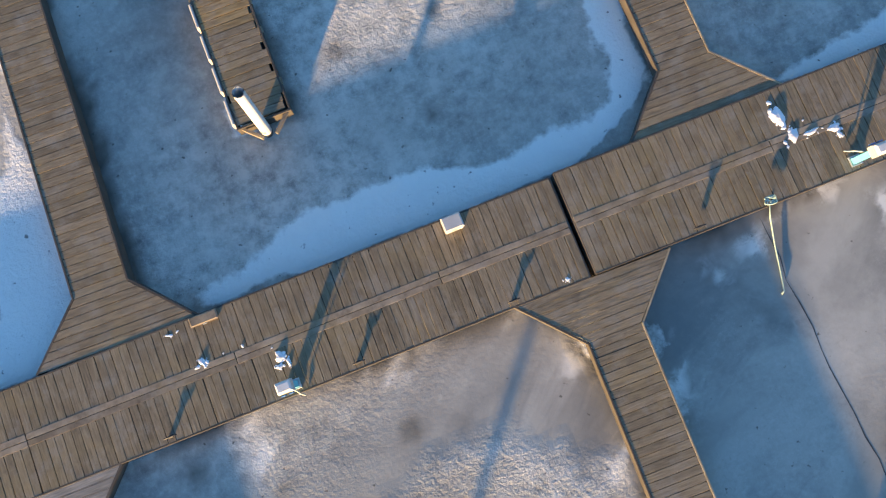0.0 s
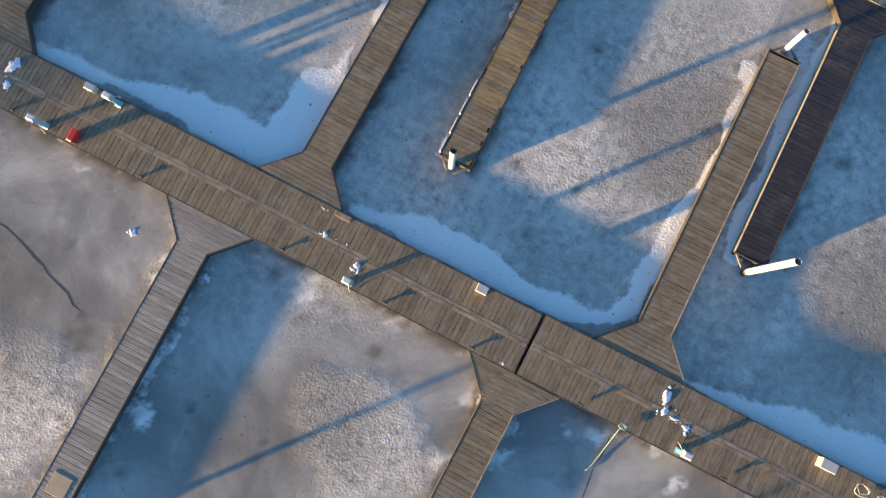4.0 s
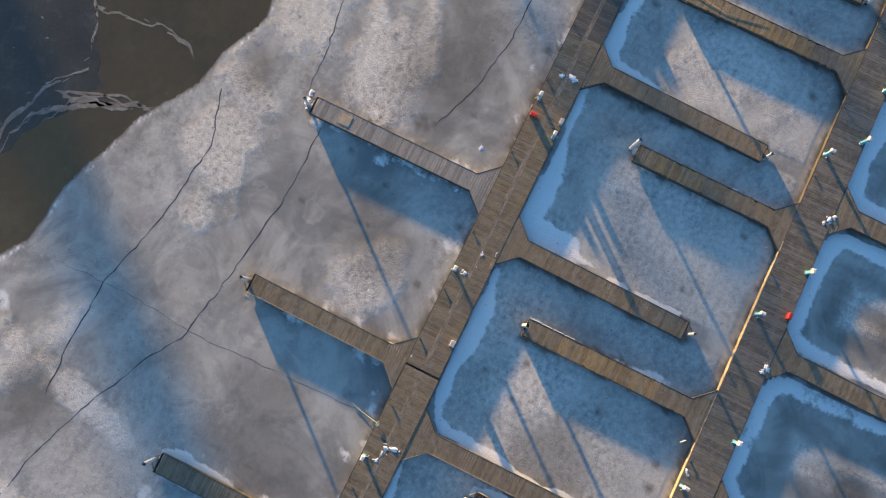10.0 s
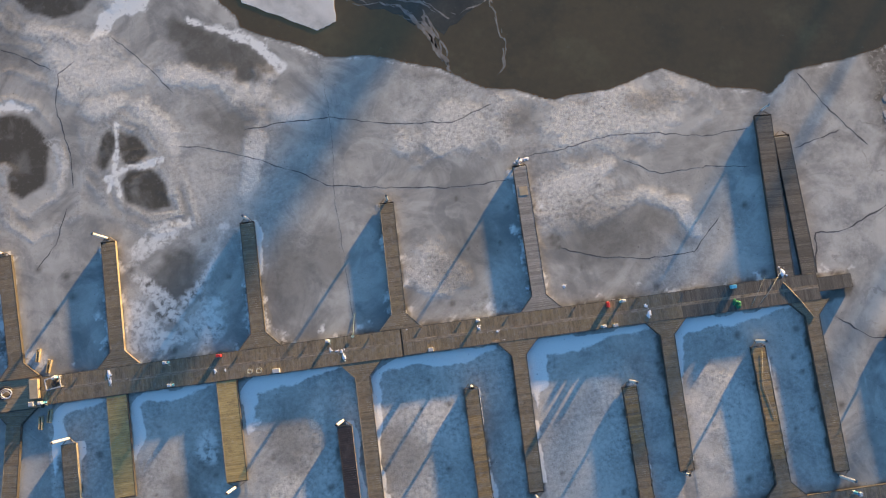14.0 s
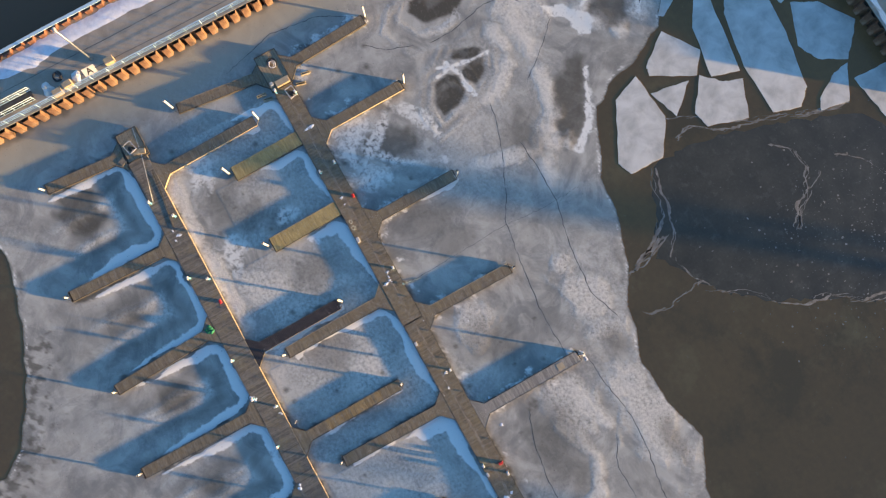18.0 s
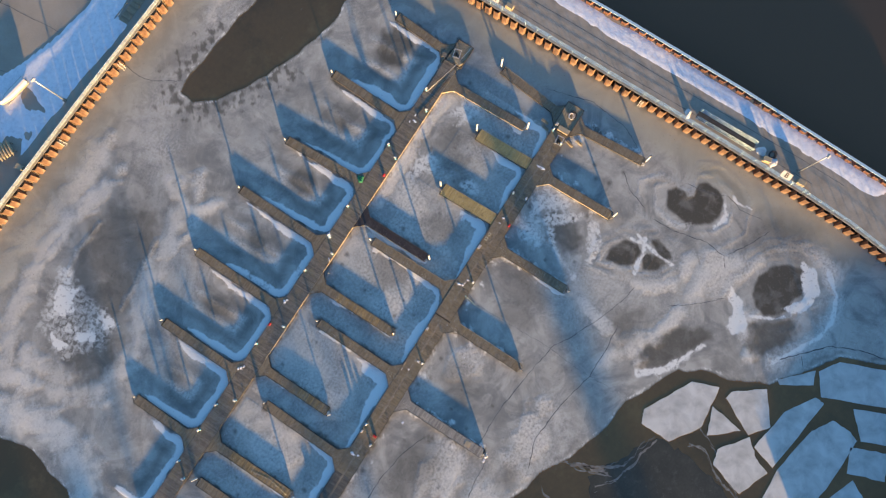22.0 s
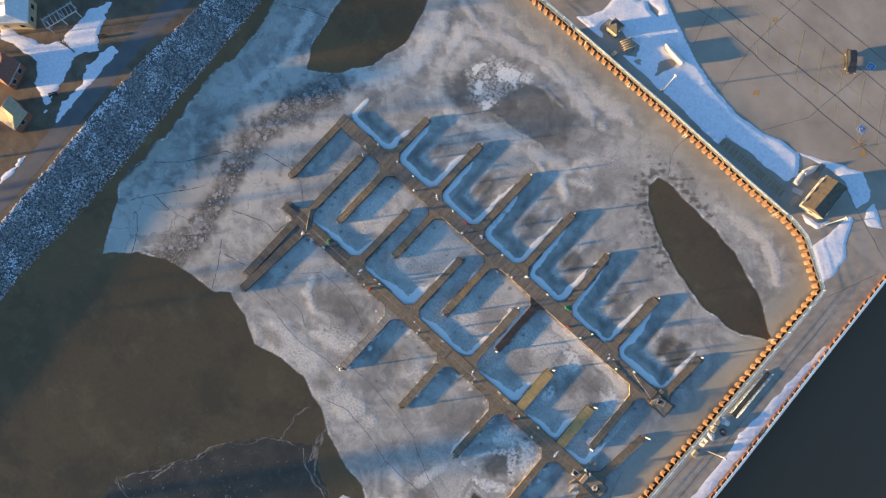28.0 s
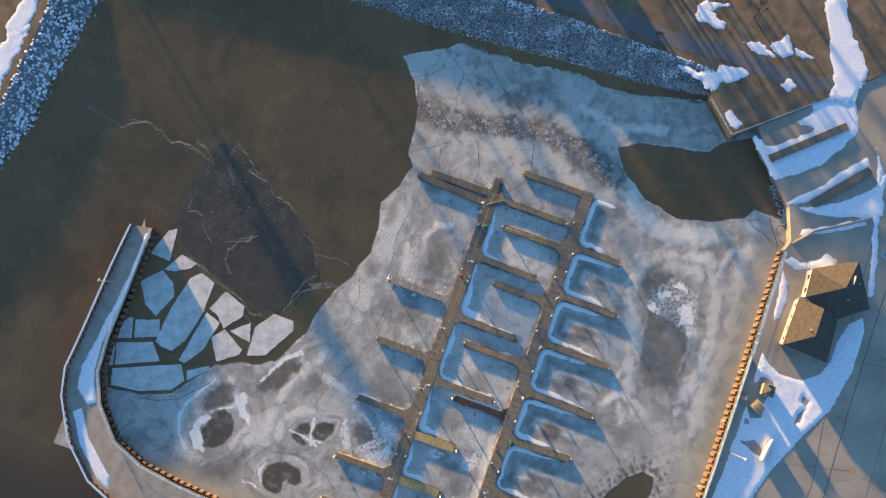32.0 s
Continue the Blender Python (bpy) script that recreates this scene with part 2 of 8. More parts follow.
def prism(name, outline, z0, z1, mat, parent=None, holes=()):
    """A flat-topped solid with the given outline; drawn counter-clockwise."""
    from_area = sum(a[0] * b[1] - b[0] * a[1] for a, b in zip(outline, list(outline[1:]) + [outline[0]]))
    pts = list(outline) if from_area > 0 else list(outline)[::-1]
    bm = bmesh.new()
    top = [bm.verts.new((x, y, z1)) for x, y in pts]
    bot = [bm.verts.new((x, y, z0)) for x, y in pts]
    f = bm.faces.new(top)
    f.normal_update()
    for k in range(len(pts)):
        bm.faces.new((bot[k], bot[(k + 1) % len(pts)], top[(k + 1) % len(pts)], top[k]))
    bmesh.ops.triangulate(bm, faces=[f])
    return part(name, bm, mat, parent)


# ---------------------------------------------------------------- levels
Z_WATER, Z_ICE, Z_DECK, Z_WALK = -0.03, 0.0, 0.46, 2.2
PLANK = 0.192


def plank_mesh(width, length, mat, thick=0.04, name="plank"):
    """A deck board that lies along x, its upper edges eased."""
    return mesh_of(name, add_box(bmesh.new(), -length / 2, -width / 2, -thick, length / 2, width / 2, 0, 0.003), mat)


PLANKS = {}


def lay(parent, x, y, z, length, mat, along="x", width=PLANK - 0.012):
    """One deck board, as a part of its dock; alike boards share a mesh."""
    key = (round(length, 3), mat.name, width)
    if key not in PLANKS:
        PLANKS[key] = plank_mesh(width, length, mat)
    ob = new("plank", PLANKS[key])
    ob.parent = parent
    ob.location = (x + random.uniform(-0.006, 0.006), y, z + random.uniform(-0.0015, 0.0015))
    ob.rotation_euler = (0, 0, (math.pi / 2 if along == "y" else 0) + random.uniform(-0.004, 0.004))
    return ob


def finger(x, y, turn, length, width=1.24, mat=M_PLANK, label="weathered plank finger pier frozen into the ice", trim=None, gusset=True, end_frame=True, pads=0, ragged=None):
    """A narrow pier whose root is at (x, y) and which runs along its own +y."""
    f = thing("finger_pier", label, "finger pier", "finger piers", (x, y, 0), turn)
    z = Z_DECK - 0.006
    y0 = 1.32 if gusset else 0.02
    n = int((length - y0) / PLANK)
    for k in range(n):
        if ragged:
            old = ragged[0] <= k / n <= ragged[1]
            b = lay(f, 0, y0 + (k + 0.5) * PLANK, z, round(width + random.choice((0, 0, 0.05, 0.1, -0.05)), 3), M_OCHRE_PLANK if old and random.random() < 0.8 else mat)
            b.location.x += random.uniform(-0.07, 0.07)
        else:
            lay(f, 0, y0 + (k + 0.5) * PLANK, z, width, mat)
    if gusset:
        m = 7
        for k in range(m):
            key = ("gusset", k, width, mat.name)
            if key not in PLANKS:
                ya, yb = k * 1.32 / m + 0.006, (k + 1) * 1.32 / m - 0.006
                ha, hb = (1.86 - (1.86 - width / 2) * v / 1.32 for v in (ya, yb))
                bm = bmesh.new()
                lo, hi = [[bm.verts.new(p + (h,)) for p in ((-ha, ya), (ha, ya), (hb, yb), (-hb, yb))] for h in (-0.04, 0.0)]
                bm.faces.new(lo[::-1])
                bm.faces.new(hi)
                for q in range(4):
                    bm.faces.new((lo[q], lo[(q + 1) % 4], hi[(q + 1) % 4], hi[q]))
                PLANKS[key] = mesh_of("plank", bm, mat)
            ob = new("plank", PLANKS[key])
            ob.parent, ob.location = f, (0, 0, z + random.uniform(-0.0015, 0.0015))
    for s in (-1, 1):
        bm = bmesh.new()
        add_box(bm, s * (width / 2 + 0.025) - 0.022, y0, 0.10, s * (width / 2 + 0.025) + 0.022, length, Z_DECK + 0.002, 0.004)
        part("side_beam", bm, M_SIDE if not (trim and trim[0] == s) else M_NEWWOOD, f, "" if not (trim and trim[0] == s) else "pale new pine side board")
        if gusset:
            bm = bmesh.new()
            add_beam(bm, (s * 1.88, 0.0, 0.29), (s * (width / 2 + 0.03), 1.34, 0.29), 0.045, 0.34)
            part("gusset_beam", bm, M_NEWWOOD if trim and trim[0] == s and len(trim) > 1 else M_SIDE, f)
    bm = bmesh.new()
    add_box(bm, -width / 2 - 0.045, length, 0.10, width / 2 + 0.045, length + 0.045, Z_DECK + 0.002, 0.004)
    part("end_beam", bm, M_SIDE, f)
    if end_frame:
        for s in (-1, 1):
            bm = bmesh.new()
            add_beam(bm, (s * (width / 2 - 0.08), length + 0.04, 0.38), (s * 0.16, length + 0.42, 0.38), 0.07, 0.1)
            part("pile_brace", bm, M_STRINGER, f)
    for k in range(pads):
        bm = bmesh.new()
        add_box(bm, width / 2 + 0.05, length - 0.75 - 0.85 * k, 0.2, width / 2 + 0.12, length - 0.1 - 0.85 * k, 0.47, 0.02)
        part("fender_board", bm, M_WHITE, f, "white-edged fender board")
    k = 1.6
    while k < length - 1.0:
        bm = bmesh.new()
        add_box(bm, -width / 2 + 0.04, k, -0.12, width / 2 - 0.04, min(k + 1.9, length - 0.2), 0.36, 0.03)
        part("float", bm, M_FLOAT, f)
        k += 3.2
    return f


def pile(x, y, height=2.0, lean=(0, 0), rad=0.135):
    """A white plastic sleeve over a pile that stands through the ice beside a pier's end."""
    p = thing("pile", "white plastic-sleeved mooring pile standing in the ice", "pile", "mooring piles", (x, y, -0.3))
    a, h = Vector((0, 0, 0)), height + 0.3
    tip = Vector((lean[0], lean[1], h))
    bm = bmesh.new()
    add_tube(bm, [a, tip * 0.2], rad * 0.93, 16)
    part("post", bm, M_SIDE, p, "dark timber post")
    bm = bmesh.new()
    add_tube(bm, [tip * 0.14, tip], rad, 18, caps=False)
    add_tube(bm, [tip, tip * 0.16], rad * 0.88, 18, caps=False)
    part("sleeve", bm, M_PVC, p)
    bm = bmesh.new()
    add_tube(bm, [tip * 0.13, tip * 0.17], rad * 1.07, 16)
    part("collar", bm, M_DARK, p)
    return p

# ---------------------------------------------------------------- water and ice
def in_poly(px, py, poly):
    inside = np.zeros(px.shape, bool)
    for (x0, y0), (x1, y1) in zip(poly, poly[1:] + poly[:1]):
        cross = ((y0 > py) != (y1 > py)) & (px < (x1 - x0) * (py - y0) / (y1 - y0 + 1e-12) + x0)
        inside ^= cross
    return inside


def edge_dist(px, py, poly, closed=True):
    d = np.full(px.shape, 1e9)
    for (x0, y0), (x1, y1) in list(zip(poly, poly[1:])) + ([(poly[-1], poly[0])] if closed else []):
        ex, ey = x1 - x0, y1 - y0
        t = np.clip(((px - x0) * ex + (py - y0) * ey) / (ex * ex + ey * ey + 1e-9), 0, 1)
        d = np.minimum(d, np.hypot(px - x0 - t * ex, py - y0 - t * ey))
    return d


def signed(px, py, poly):
    """Distance to an outline, negative within."""
    return edge_dist(px, py, poly) * np.where(in_poly(px, py, poly), -1, 1)


def lumps(px, py, scale, seed, octaves=4):
    """Smooth random relief from sums of turned waves."""
    r = np.random.RandomState(seed)
    v, amp = np.zeros(px.shape), 1.0
    for o in range(octaves):
        for _ in range(5):
            a, ph = r.uniform(0, 6.28, 2)
            k = scale * 2 ** o * r.uniform(0.7, 1.3)
            wx = px + 1.7 / k * np.sin(k * 0.6 * py + ph * 3)
            wy = py + 1.7 / k * np.sin(k * 0.6 * px + ph * 5)
            v += amp * np.sin(k * (wx * math.cos(a) + wy * math.sin(a)) + ph)
        amp *= 0.55
    return v / 4.0


bm = bmesh.new()
add_box(bm, -1500, -1500, Z_WATER - 60, 1500, 1500, Z_WATER)
M_WATER = material("harbour_water", [(0.145, 0.09, 0.045), (0.185, 0.108, 0.05), (0.225, 0.128, 0.055)], 0.028, (1, 1, 1), 0.12, 0.06, 1.5)
stained(M_WATER, [((0.125, 0.082, 0.042), 0.5, 0.58, 0.75), ((0.28, 0.18, 0.08), 0.54, 0.7, 0.5), ((0.12, 0.078, 0.04), 0.55, 0.7, 0.5)], 0.045)
stained(M_WATER, [((0.30, 0.235, 0.16), 0.64, 0.74, 0.45), ((0.32, 0.25, 0.175), 0.68, 0.76, 0.5)], 0.9)      # flecks of skim ice
stained(M_WATER, [((0.34, 0.275, 0.19), 0.66, 0.72, 0.5)], 5.0)
wt_n, wt_l = M_WATER.node_tree.nodes, M_WATER.node_tree.links
wt_bsdf = wt_n["Principled BSDF"]
wt_bsdf.inputs["Specular IOR Level"].default_value = 0.2
wt_nrm = wt_n.new("ShaderNodeCombineXYZ")      # shading normal leaned away from the sun, so the water takes little sunlight
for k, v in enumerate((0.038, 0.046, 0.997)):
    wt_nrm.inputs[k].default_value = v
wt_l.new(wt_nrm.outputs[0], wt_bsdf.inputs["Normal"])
wt_tc, wt_sep, wt_out, wt_mix = wt_n.new("ShaderNodeTexCoord"), wt_n.new("ShaderNodeSeparateXYZ"), wt_n.new("ShaderNodeMapRange"), wt_n.new("ShaderNodeMix")
wt_mix.data_type = 'RGBA'
wt_out.inputs["From Min"].default_value, wt_out.inputs["From Max"].default_value = 44.0, 54.0
wt_l.new(wt_tc.outputs["Object"], wt_sep.inputs[0])
wt_l.new(wt_sep.outputs[0], wt_out.inputs["Value"])
wt_l.new(wt_out.outputs[0], wt_mix.inputs[0])
wt_l.new(wt_bsdf.inputs["Base Color"].links[0].from_socket, wt_mix.inputs[6])
wt_mix.inputs[7].default_value = (0.13, 0.075, 0.042, 1)      # deep water outside the quay
wt_l.new(wt_mix.outputs[2], wt_bsdf.inputs["Base Color"])
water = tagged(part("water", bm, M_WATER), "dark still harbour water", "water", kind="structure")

RIVER = [(-82, -60), (-82, -15), (-70.6, -14), (-68.4, -20.5), (-65.8, -24.0), (-61.6, -31.2), (-57, -26.6), (-51.6, -23.9), (-46, -22.8), (-41, -22.5), (-38.3, -20.3), (-33, -21.9),
         (-28.6, -24.2), (-23.5, -22.8), (-17.5, -22.5), (-11.2, -24.4), (-7, -26.8), (-1, -28.9), (4, -29.5), (8, -31.8), (11.8, -33.6),
         (13.6, -37), (14.5, -40.5), (17, -45.4), (18.6, -46.6), (22.8, -50.0), (25.8, -52.2), (28.3, -58.6), (29.2, -65.6), (20, -70), (-6, -71), (-40, -90), (-82, -90)]
LENS = [(7.0, 48.2), (7.3, 50.6), (10.5, 51.2), (14.5, 50.6), (21, 50.1), (27.2, 49.1), (35.4, 45.9), (39.6, 43.2), (42.6, 40.9), (37.7, 38.0), (30.3, 37.1), (21.6, 39.1), (14.0, 42.5), (9.4, 45.4)]
POND = [(-57.8, 21.4), (-53.4, 24.2), (-48.8, 30.6), (-47.2, 38.0), (-48.4, 44.8), (-51.2, 50.2), (-52.4, 52.3), (-54.9, 53.8), (-54.8, 55.9), (-54.9, 57.8), (-54.4, 60.0), (-57.7, 60.5), (-61.0, 56.4), (-66.0, 51.6), (-70.0, 48.8), (-66.8, 42.8), (-63.8, 40.8), (-61.8, 32.4), (-60.5, 25.6)]
CHANNEL = [(-80, -16), (-69.6, -14.6), (-68.8, -12.8), (-69.5, -9.7), (-69.4, -3.5), (-70.6, 2.3), (-71.2, 7.8), (-70.4, 14.9), (-71.1, 22.1), (-72.3, 26.6), (-73.6, 32.0), (-74.6, 37.0), (-80, 38)]
STEP = 0.25
gx, gy = np.meshgrid(np.arange(-78, 44.1, STEP), np.arange(-72, 63.1, STEP))
wob = lumps(gx, gy, 0.8, 3)
sd = signed(gx, gy, RIVER) + 0.22 * wob
sd = np.minimum(sd, signed(gx, gy, LENS) + 0.25 * wob)
sd = np.minimum(sd, signed(gx, gy, POND) + 0.25 * wob)
sd = np.minimum(sd, signed(gx, gy, CHANNEL) + 0.5 * wob)
gz = np.zeros(gx.shape)
# points near an opening slide onto its shore line, cells beyond it are left out, and the rim goes straight down
gdy, gdx = np.gradient(sd, STEP)
slope2 = gdx ** 2 + gdy ** 2 + 0.05
near_rim = (sd > -0.7 * STEP) & (sd < 0.45 * STEP)
mx_x, mx_y = gx - np.where(near_rim, sd * gdx / slope2, 0), gy - np.where(near_rim, sd * gdy / slope2, 0)
solid = (sd >= 0.45 * STEP) | near_rim
nx, ny = gx.shape[1], gx.shape[0]
idx = np.arange(nx * ny).reshape(ny, nx)
quads = np.stack([idx[:-1, :-1], idx[:-1, 1:], idx[1:, 1:], idx[1:, :-1]], -1).reshape(-1, 4)
quads = quads[solid.ravel()[quads].all(1)]
sides = np.concatenate([quads[:, [0, 1]], quads[:, [1, 2]], quads[:, [2, 3]], quads[:, [3, 0]]])
codes = np.sort(sides, 1) @ np.array([nx * ny, 1])
_, where, times = np.unique(codes, return_index=True, return_counts=True)
rim_sides = sides[where[times == 1]]
rim_ids, rim_at = np.unique(rim_sides, return_inverse=True)
rim_at = rim_at.reshape(-1, 2) + nx * ny
rim_up = rim_at + len(rim_ids)
quads = np.concatenate([quads, np.stack([rim_up[:, 1], rim_up[:, 0], rim_at[:, 0], rim_at[:, 1]], -1)])


def sheet_points(height):
    """All points of the sheet: its face, then the foot and the head of its rim."""
    face = np.stack([mx_x, mx_y, height], -1).reshape(-1, 3)
    foot = face[rim_ids].copy()
    foot[:, 2] = -0.4
    return np.concatenate([face, foot, face[rim_ids]]).astype(np.float32).ravel()


ice_mesh = bpy.data.meshes.new("ice")
ice_mesh.vertices.add(nx * ny + 2 * len(rim_ids))
ice_mesh.vertices.foreach_set("co", sheet_points(gz))
ice_mesh.loops.add(quads.size)
ice_mesh.loops.foreach_set("vertex_index", quads.astype(np.int32).ravel())
ice_mesh.polygons.add(len(quads))
ice_mesh.polygons.foreach_set("loop_start", (np.arange(len(quads)) * 4).astype(np.int32))
ice_mesh.update(calc_edges=True)
# where snow has drifted, frost is rough, ice is thin, dark or tinted as shade, or the melt is murky
def blob(cx, cy, rx, ry, turn=0.0, soft=0.35, wobble=0.3):
    a = radians(turn)
    dx, dy = gx - cx, gy - cy
    u, v = (dx * math.cos(a) + dy * math.sin(a)) / rx, (-dx * math.sin(a) + dy * math.cos(a)) / ry
    r = np.hypot(u, v) + wobble * 0.5 * rough
    return np.clip((1 - r) / soft + 0.5, 0, 1)


def window(pts, pad):
    """The part of the sheet's grid round some points."""
    xs, ys = [p[0] for p in pts], [p[1] for p in pts]
    i0, i1 = (int(max(0, (v - gx[0, 0]) / STEP)) for v in (min(xs) - pad, max(xs) + pad))
    j0, j1 = (int(max(0, (v - gy[0, 0]) / STEP)) for v in (min(ys) - pad, max(ys) + pad))
    return slice(j0, j1 + 2), slice(i0, i1 + 2)


def fill(field, poly, top=1.0, soft=0.5, wob=0.3):
    """Raises a field to top within an outline that the relief makes uneven."""
    w = window(poly, 3.0)
    d = signed(gx[w], gy[w], poly) + wob * rough[w] + 0.5 * wob * ripple[w]
    field[w] = np.maximum(field[w], top * np.clip(0.5 - d / soft, 0, 1))


def trail(points, width, soft=0.5):
    out = np.zeros(gx.shape)
    w = window(points, 3.2 * width + 2.0)
    out[w] = np.clip((width - edge_dist(gx[w], gy[w], points, False) + 0.7 * width * rough[w] + 0.35 * ripple[w] * min(width, 0.8)) / (soft * width) + 0.5, 0, 1)
    return out


rough = lumps(gx, gy, 1.1, 21)
ripple = lumps(gx, gy, 2.6, 31, 2)
broad = lumps(gx, gy, 0.22, 5, 3)
snow = np.zeros(gx.shape)
crust = np.zeros(gx.shape)
frost = np.clip(0.08 + 0.3 * broad, 0, 1)
dark = np.zeros(gx.shape)
murk = np.clip((gx - 36.5 + 0.9 * broad) / 3.0, 0, 1) * (gy > -50) * (gy < 56)
murk = np.maximum(murk, 0.8 * np.clip((gy - 53.5 + 0.9 * broad) / 4.0, 0, 1) * (gx > -50))
# how far each spot lies from the nearest dock
FINGERS = [(3.9, 0, 13.4), (-10.4, 0, 13.5), (-24.0, 0, 13.5), (-37.8, 0, 15.4), (-33.4, 19.5, 29.6), (-22.3, 19.5, 32.5), (-11.4, 19.5, 34.4),
           (-0.3, 19.5, 34.3), (10.1, 19.5, 32.7), (21.8, 19.5, 32.5), (34.8, 19.5, 29.4), (-13.1, -16.2, -2.4), (-0.1, -14.3, -2.4), (12.9, -14.1, -2.4), (25.7, -14, -2.4), (35.5, -14, -2.4), (-5.7, 3.8, 17), (30.4, 3.8, 17), (-19.9, 5.5, 17), (-32.3, 3.5, 17), (5.95, 5.5, 17)]
dock_d = np.full(gx.shape, 1e9)
for x0, x1, y0, y1 in [(-42.2, 37.3, -2.44, 0.0), (-46, 37, 17.05, 19.5)] + [(fx - 0.65, fx + 0.65, y0, y1) for fx, y0, y1 in FINGERS]:
    dock_d = np.minimum(dock_d, np.hypot(np.maximum(np.maximum(x0 - gx, gx - x1), 0), np.maximum(np.maximum(y0 - gy, gy - y1), 0)))
lump8 = lumps(gx, gy, 1.6, 9)
# dark gunk smudges along the docks; their soft halo doubles as painted shade
dark = np.maximum(dark, 0.8 * np.clip((0.16 + 0.42 * lump8 - dock_d) / 0.25, 0, 1))
# slips on the lee of the docks: a band of drifted snow inside the U, then a darker band, then a paler ring round a dark
# middle
for k, (xa, xb, y0, y1, core) in enumerate(((-37.8, -24.0, 0, 16.5, 0), (-24.0, -10.4, 0, 16.5, 0), (-10.4, 3.9, 0, 16.5, 0), (3.9, 16.0, 0, 13, 0), (16.2, 25.9, 0, 12, 0), (26, 33, 0, 12, 0),
                                         (-46, -33.4, 19.5, 27, 0), (-33.4, -22.3, 19.5, 30.5, 0.5), (-22.3, -11.4, 19.5, 33, 0.75), (-11.4, -0.3, 19.5, 34.5, 0.8), (-0.3, 10.1, 19.5, 33.5, 0.8), (10.1, 21.8, 19.5, 33, 0.8), (21.8, 34.8, 19.5, 32, 0.9))):
    dxa, dxb, dy, rr = gx - xa - 0.68, xb - 0.68 - gx, gy - y0, 2.0
    dx = np.minimum(dxa, dxb)
    d = np.where((dx < rr) & (dy < rr), rr - np.hypot(np.maximum(rr - dx, 0), np.maximum(rr - dy, 0)), np.minimum(dx, dy))
    inside = (dx > 0) & (dy > 0) & (gy < y1)
    fade = np.clip((y1 - gy) / 3.0, 0, 1)
    wav = lumps(gx, gy, 0.45, 40 + k, 3)
    if y0 == 0:       # the drift lies along the dock and turns up the side the wind blew to
        db = np.where((dxb < rr) & (dy < rr), rr - np.hypot(np.maximum(rr - dxb, 0), np.maximum(rr - dy, 0)), np.minimum(dxb, dy))
        wide = (1.25 + 0.55 * wav) * np.clip(0.3 + 1.4 * dxa / (xb - xa), 0, 1) * np.clip((7.0 + wav - dy) / 3.5, 0.12, 1)
    else:
        db, wide = d, (1.25 + 0.4 * wav) * np.clip((13.0 - dy) / 6.0, 0.25, 1)
    gap = 0.05 + 0.5 * np.clip(lumps(gx, gy, 0.7, 70 + k, 2) - 0.2, 0, 0.8)
    band = np.clip((wide + 0.1 * ripple - db) / 0.8 + 0.5, 0, 1) * np.clip((db - gap) / 0.15, 0, 1)
    snow = np.maximum(snow, band * inside * fade * np.clip(0.95 + 0.25 * broad, 0.6, 1))
    if y0 == 0:
        # frost tone raised to paint these shaded slips lighter
        frost = np.maximum(frost, inside * np.clip(0.5 + 0.3 * broad, 0, 0.8))
    ring2 = np.exp(-((d - 2.6 - 0.5 * wav) / 0.7) ** 2)
    dark = np.maximum(dark, 0.4 * ring2 * inside * fade * (0.35 + 0.65 * (y0 > 0)))
    if core:
        pale = np.exp(-((d - 3.9 - 0.4 * wav) / 0.55) ** 2)
        frost = np.maximum(frost, 0.9 * pale * inside * fade)
        mid_d = np.hypot((gx - (xa + xb) / 2 - 0.6) / 2.2, (gy - y0 - 8.0) / 3.0) + 0.3 * wav
        dark = np.maximum(dark, core * np.clip((1.05 - mid_d) / 0.6, 0, 1) * inside)
for fx, y0, y1 in FINGERS:
    w = 0.42 + 0.42 * lumps(gx * 0 + fx, gy, 0.8, int(abs(fx)) + 7, 3)
    near = np.clip((w - (fx - 0.7 - gx)) / 0.3, 0, 1) * (gx < fx) * (gy > y0 - 0.3) * (gy < y1 - 0.5)
    snow = np.maximum(snow, (y0 < 19) * near * np.clip(0.5 + 0.5 * broad + 0.3 * lump8, 0, 1))
    drift = np.clip((0.5 + 0.5 * lump8 - (gx - fx - 0.7)) / 0.3, 0, 1) * (gx > fx) * (gy > y0) * (gy < y1) * (y1 < 0)
    snow = np.maximum(snow, 0.45 * drift)
lump5 = lumps(gx, gy, 2.2, 63)
south = (gy < -2.4) & (gy > -14)
crust = np.maximum(crust, 0.8 * south * np.clip((0.9 + 0.9 * lump8 - dock_d) / 0.5, 0, 1) * np.clip(lump5 + 0.1, 0, 1))
spots = np.zeros(gx.shape)
spot_rng = random.Random(17)
for _ in range(70):
    sx, sy = spot_rng.uniform(-40, 34), spot_rng.choice([spot_rng.uniform(-15, -3), spot_rng.uniform(1, 16)])
    spots = np.maximum(spots, np.clip(1.3 - np.hypot(gx - sx, gy - sy) / spot_rng.uniform(0.2, 0.42), 0, 1))
for sx, sy, sr in ((-17.6, -5.9, 0.28), (-4.5, -8.2, 0.3), (-15.2, -8.4, 0.4), (-15.8, -8.9, 0.35), (-15.3, -9.1, 0.3), (-14.9, -8.9, 0.2)):
    spots = np.maximum(spots, np.clip(1.3 - np.hypot(gx - sx, gy - sy) / sr + 0.5 * ripple, 0, 1))
dark = np.maximum(dark, 0.75 * spots)
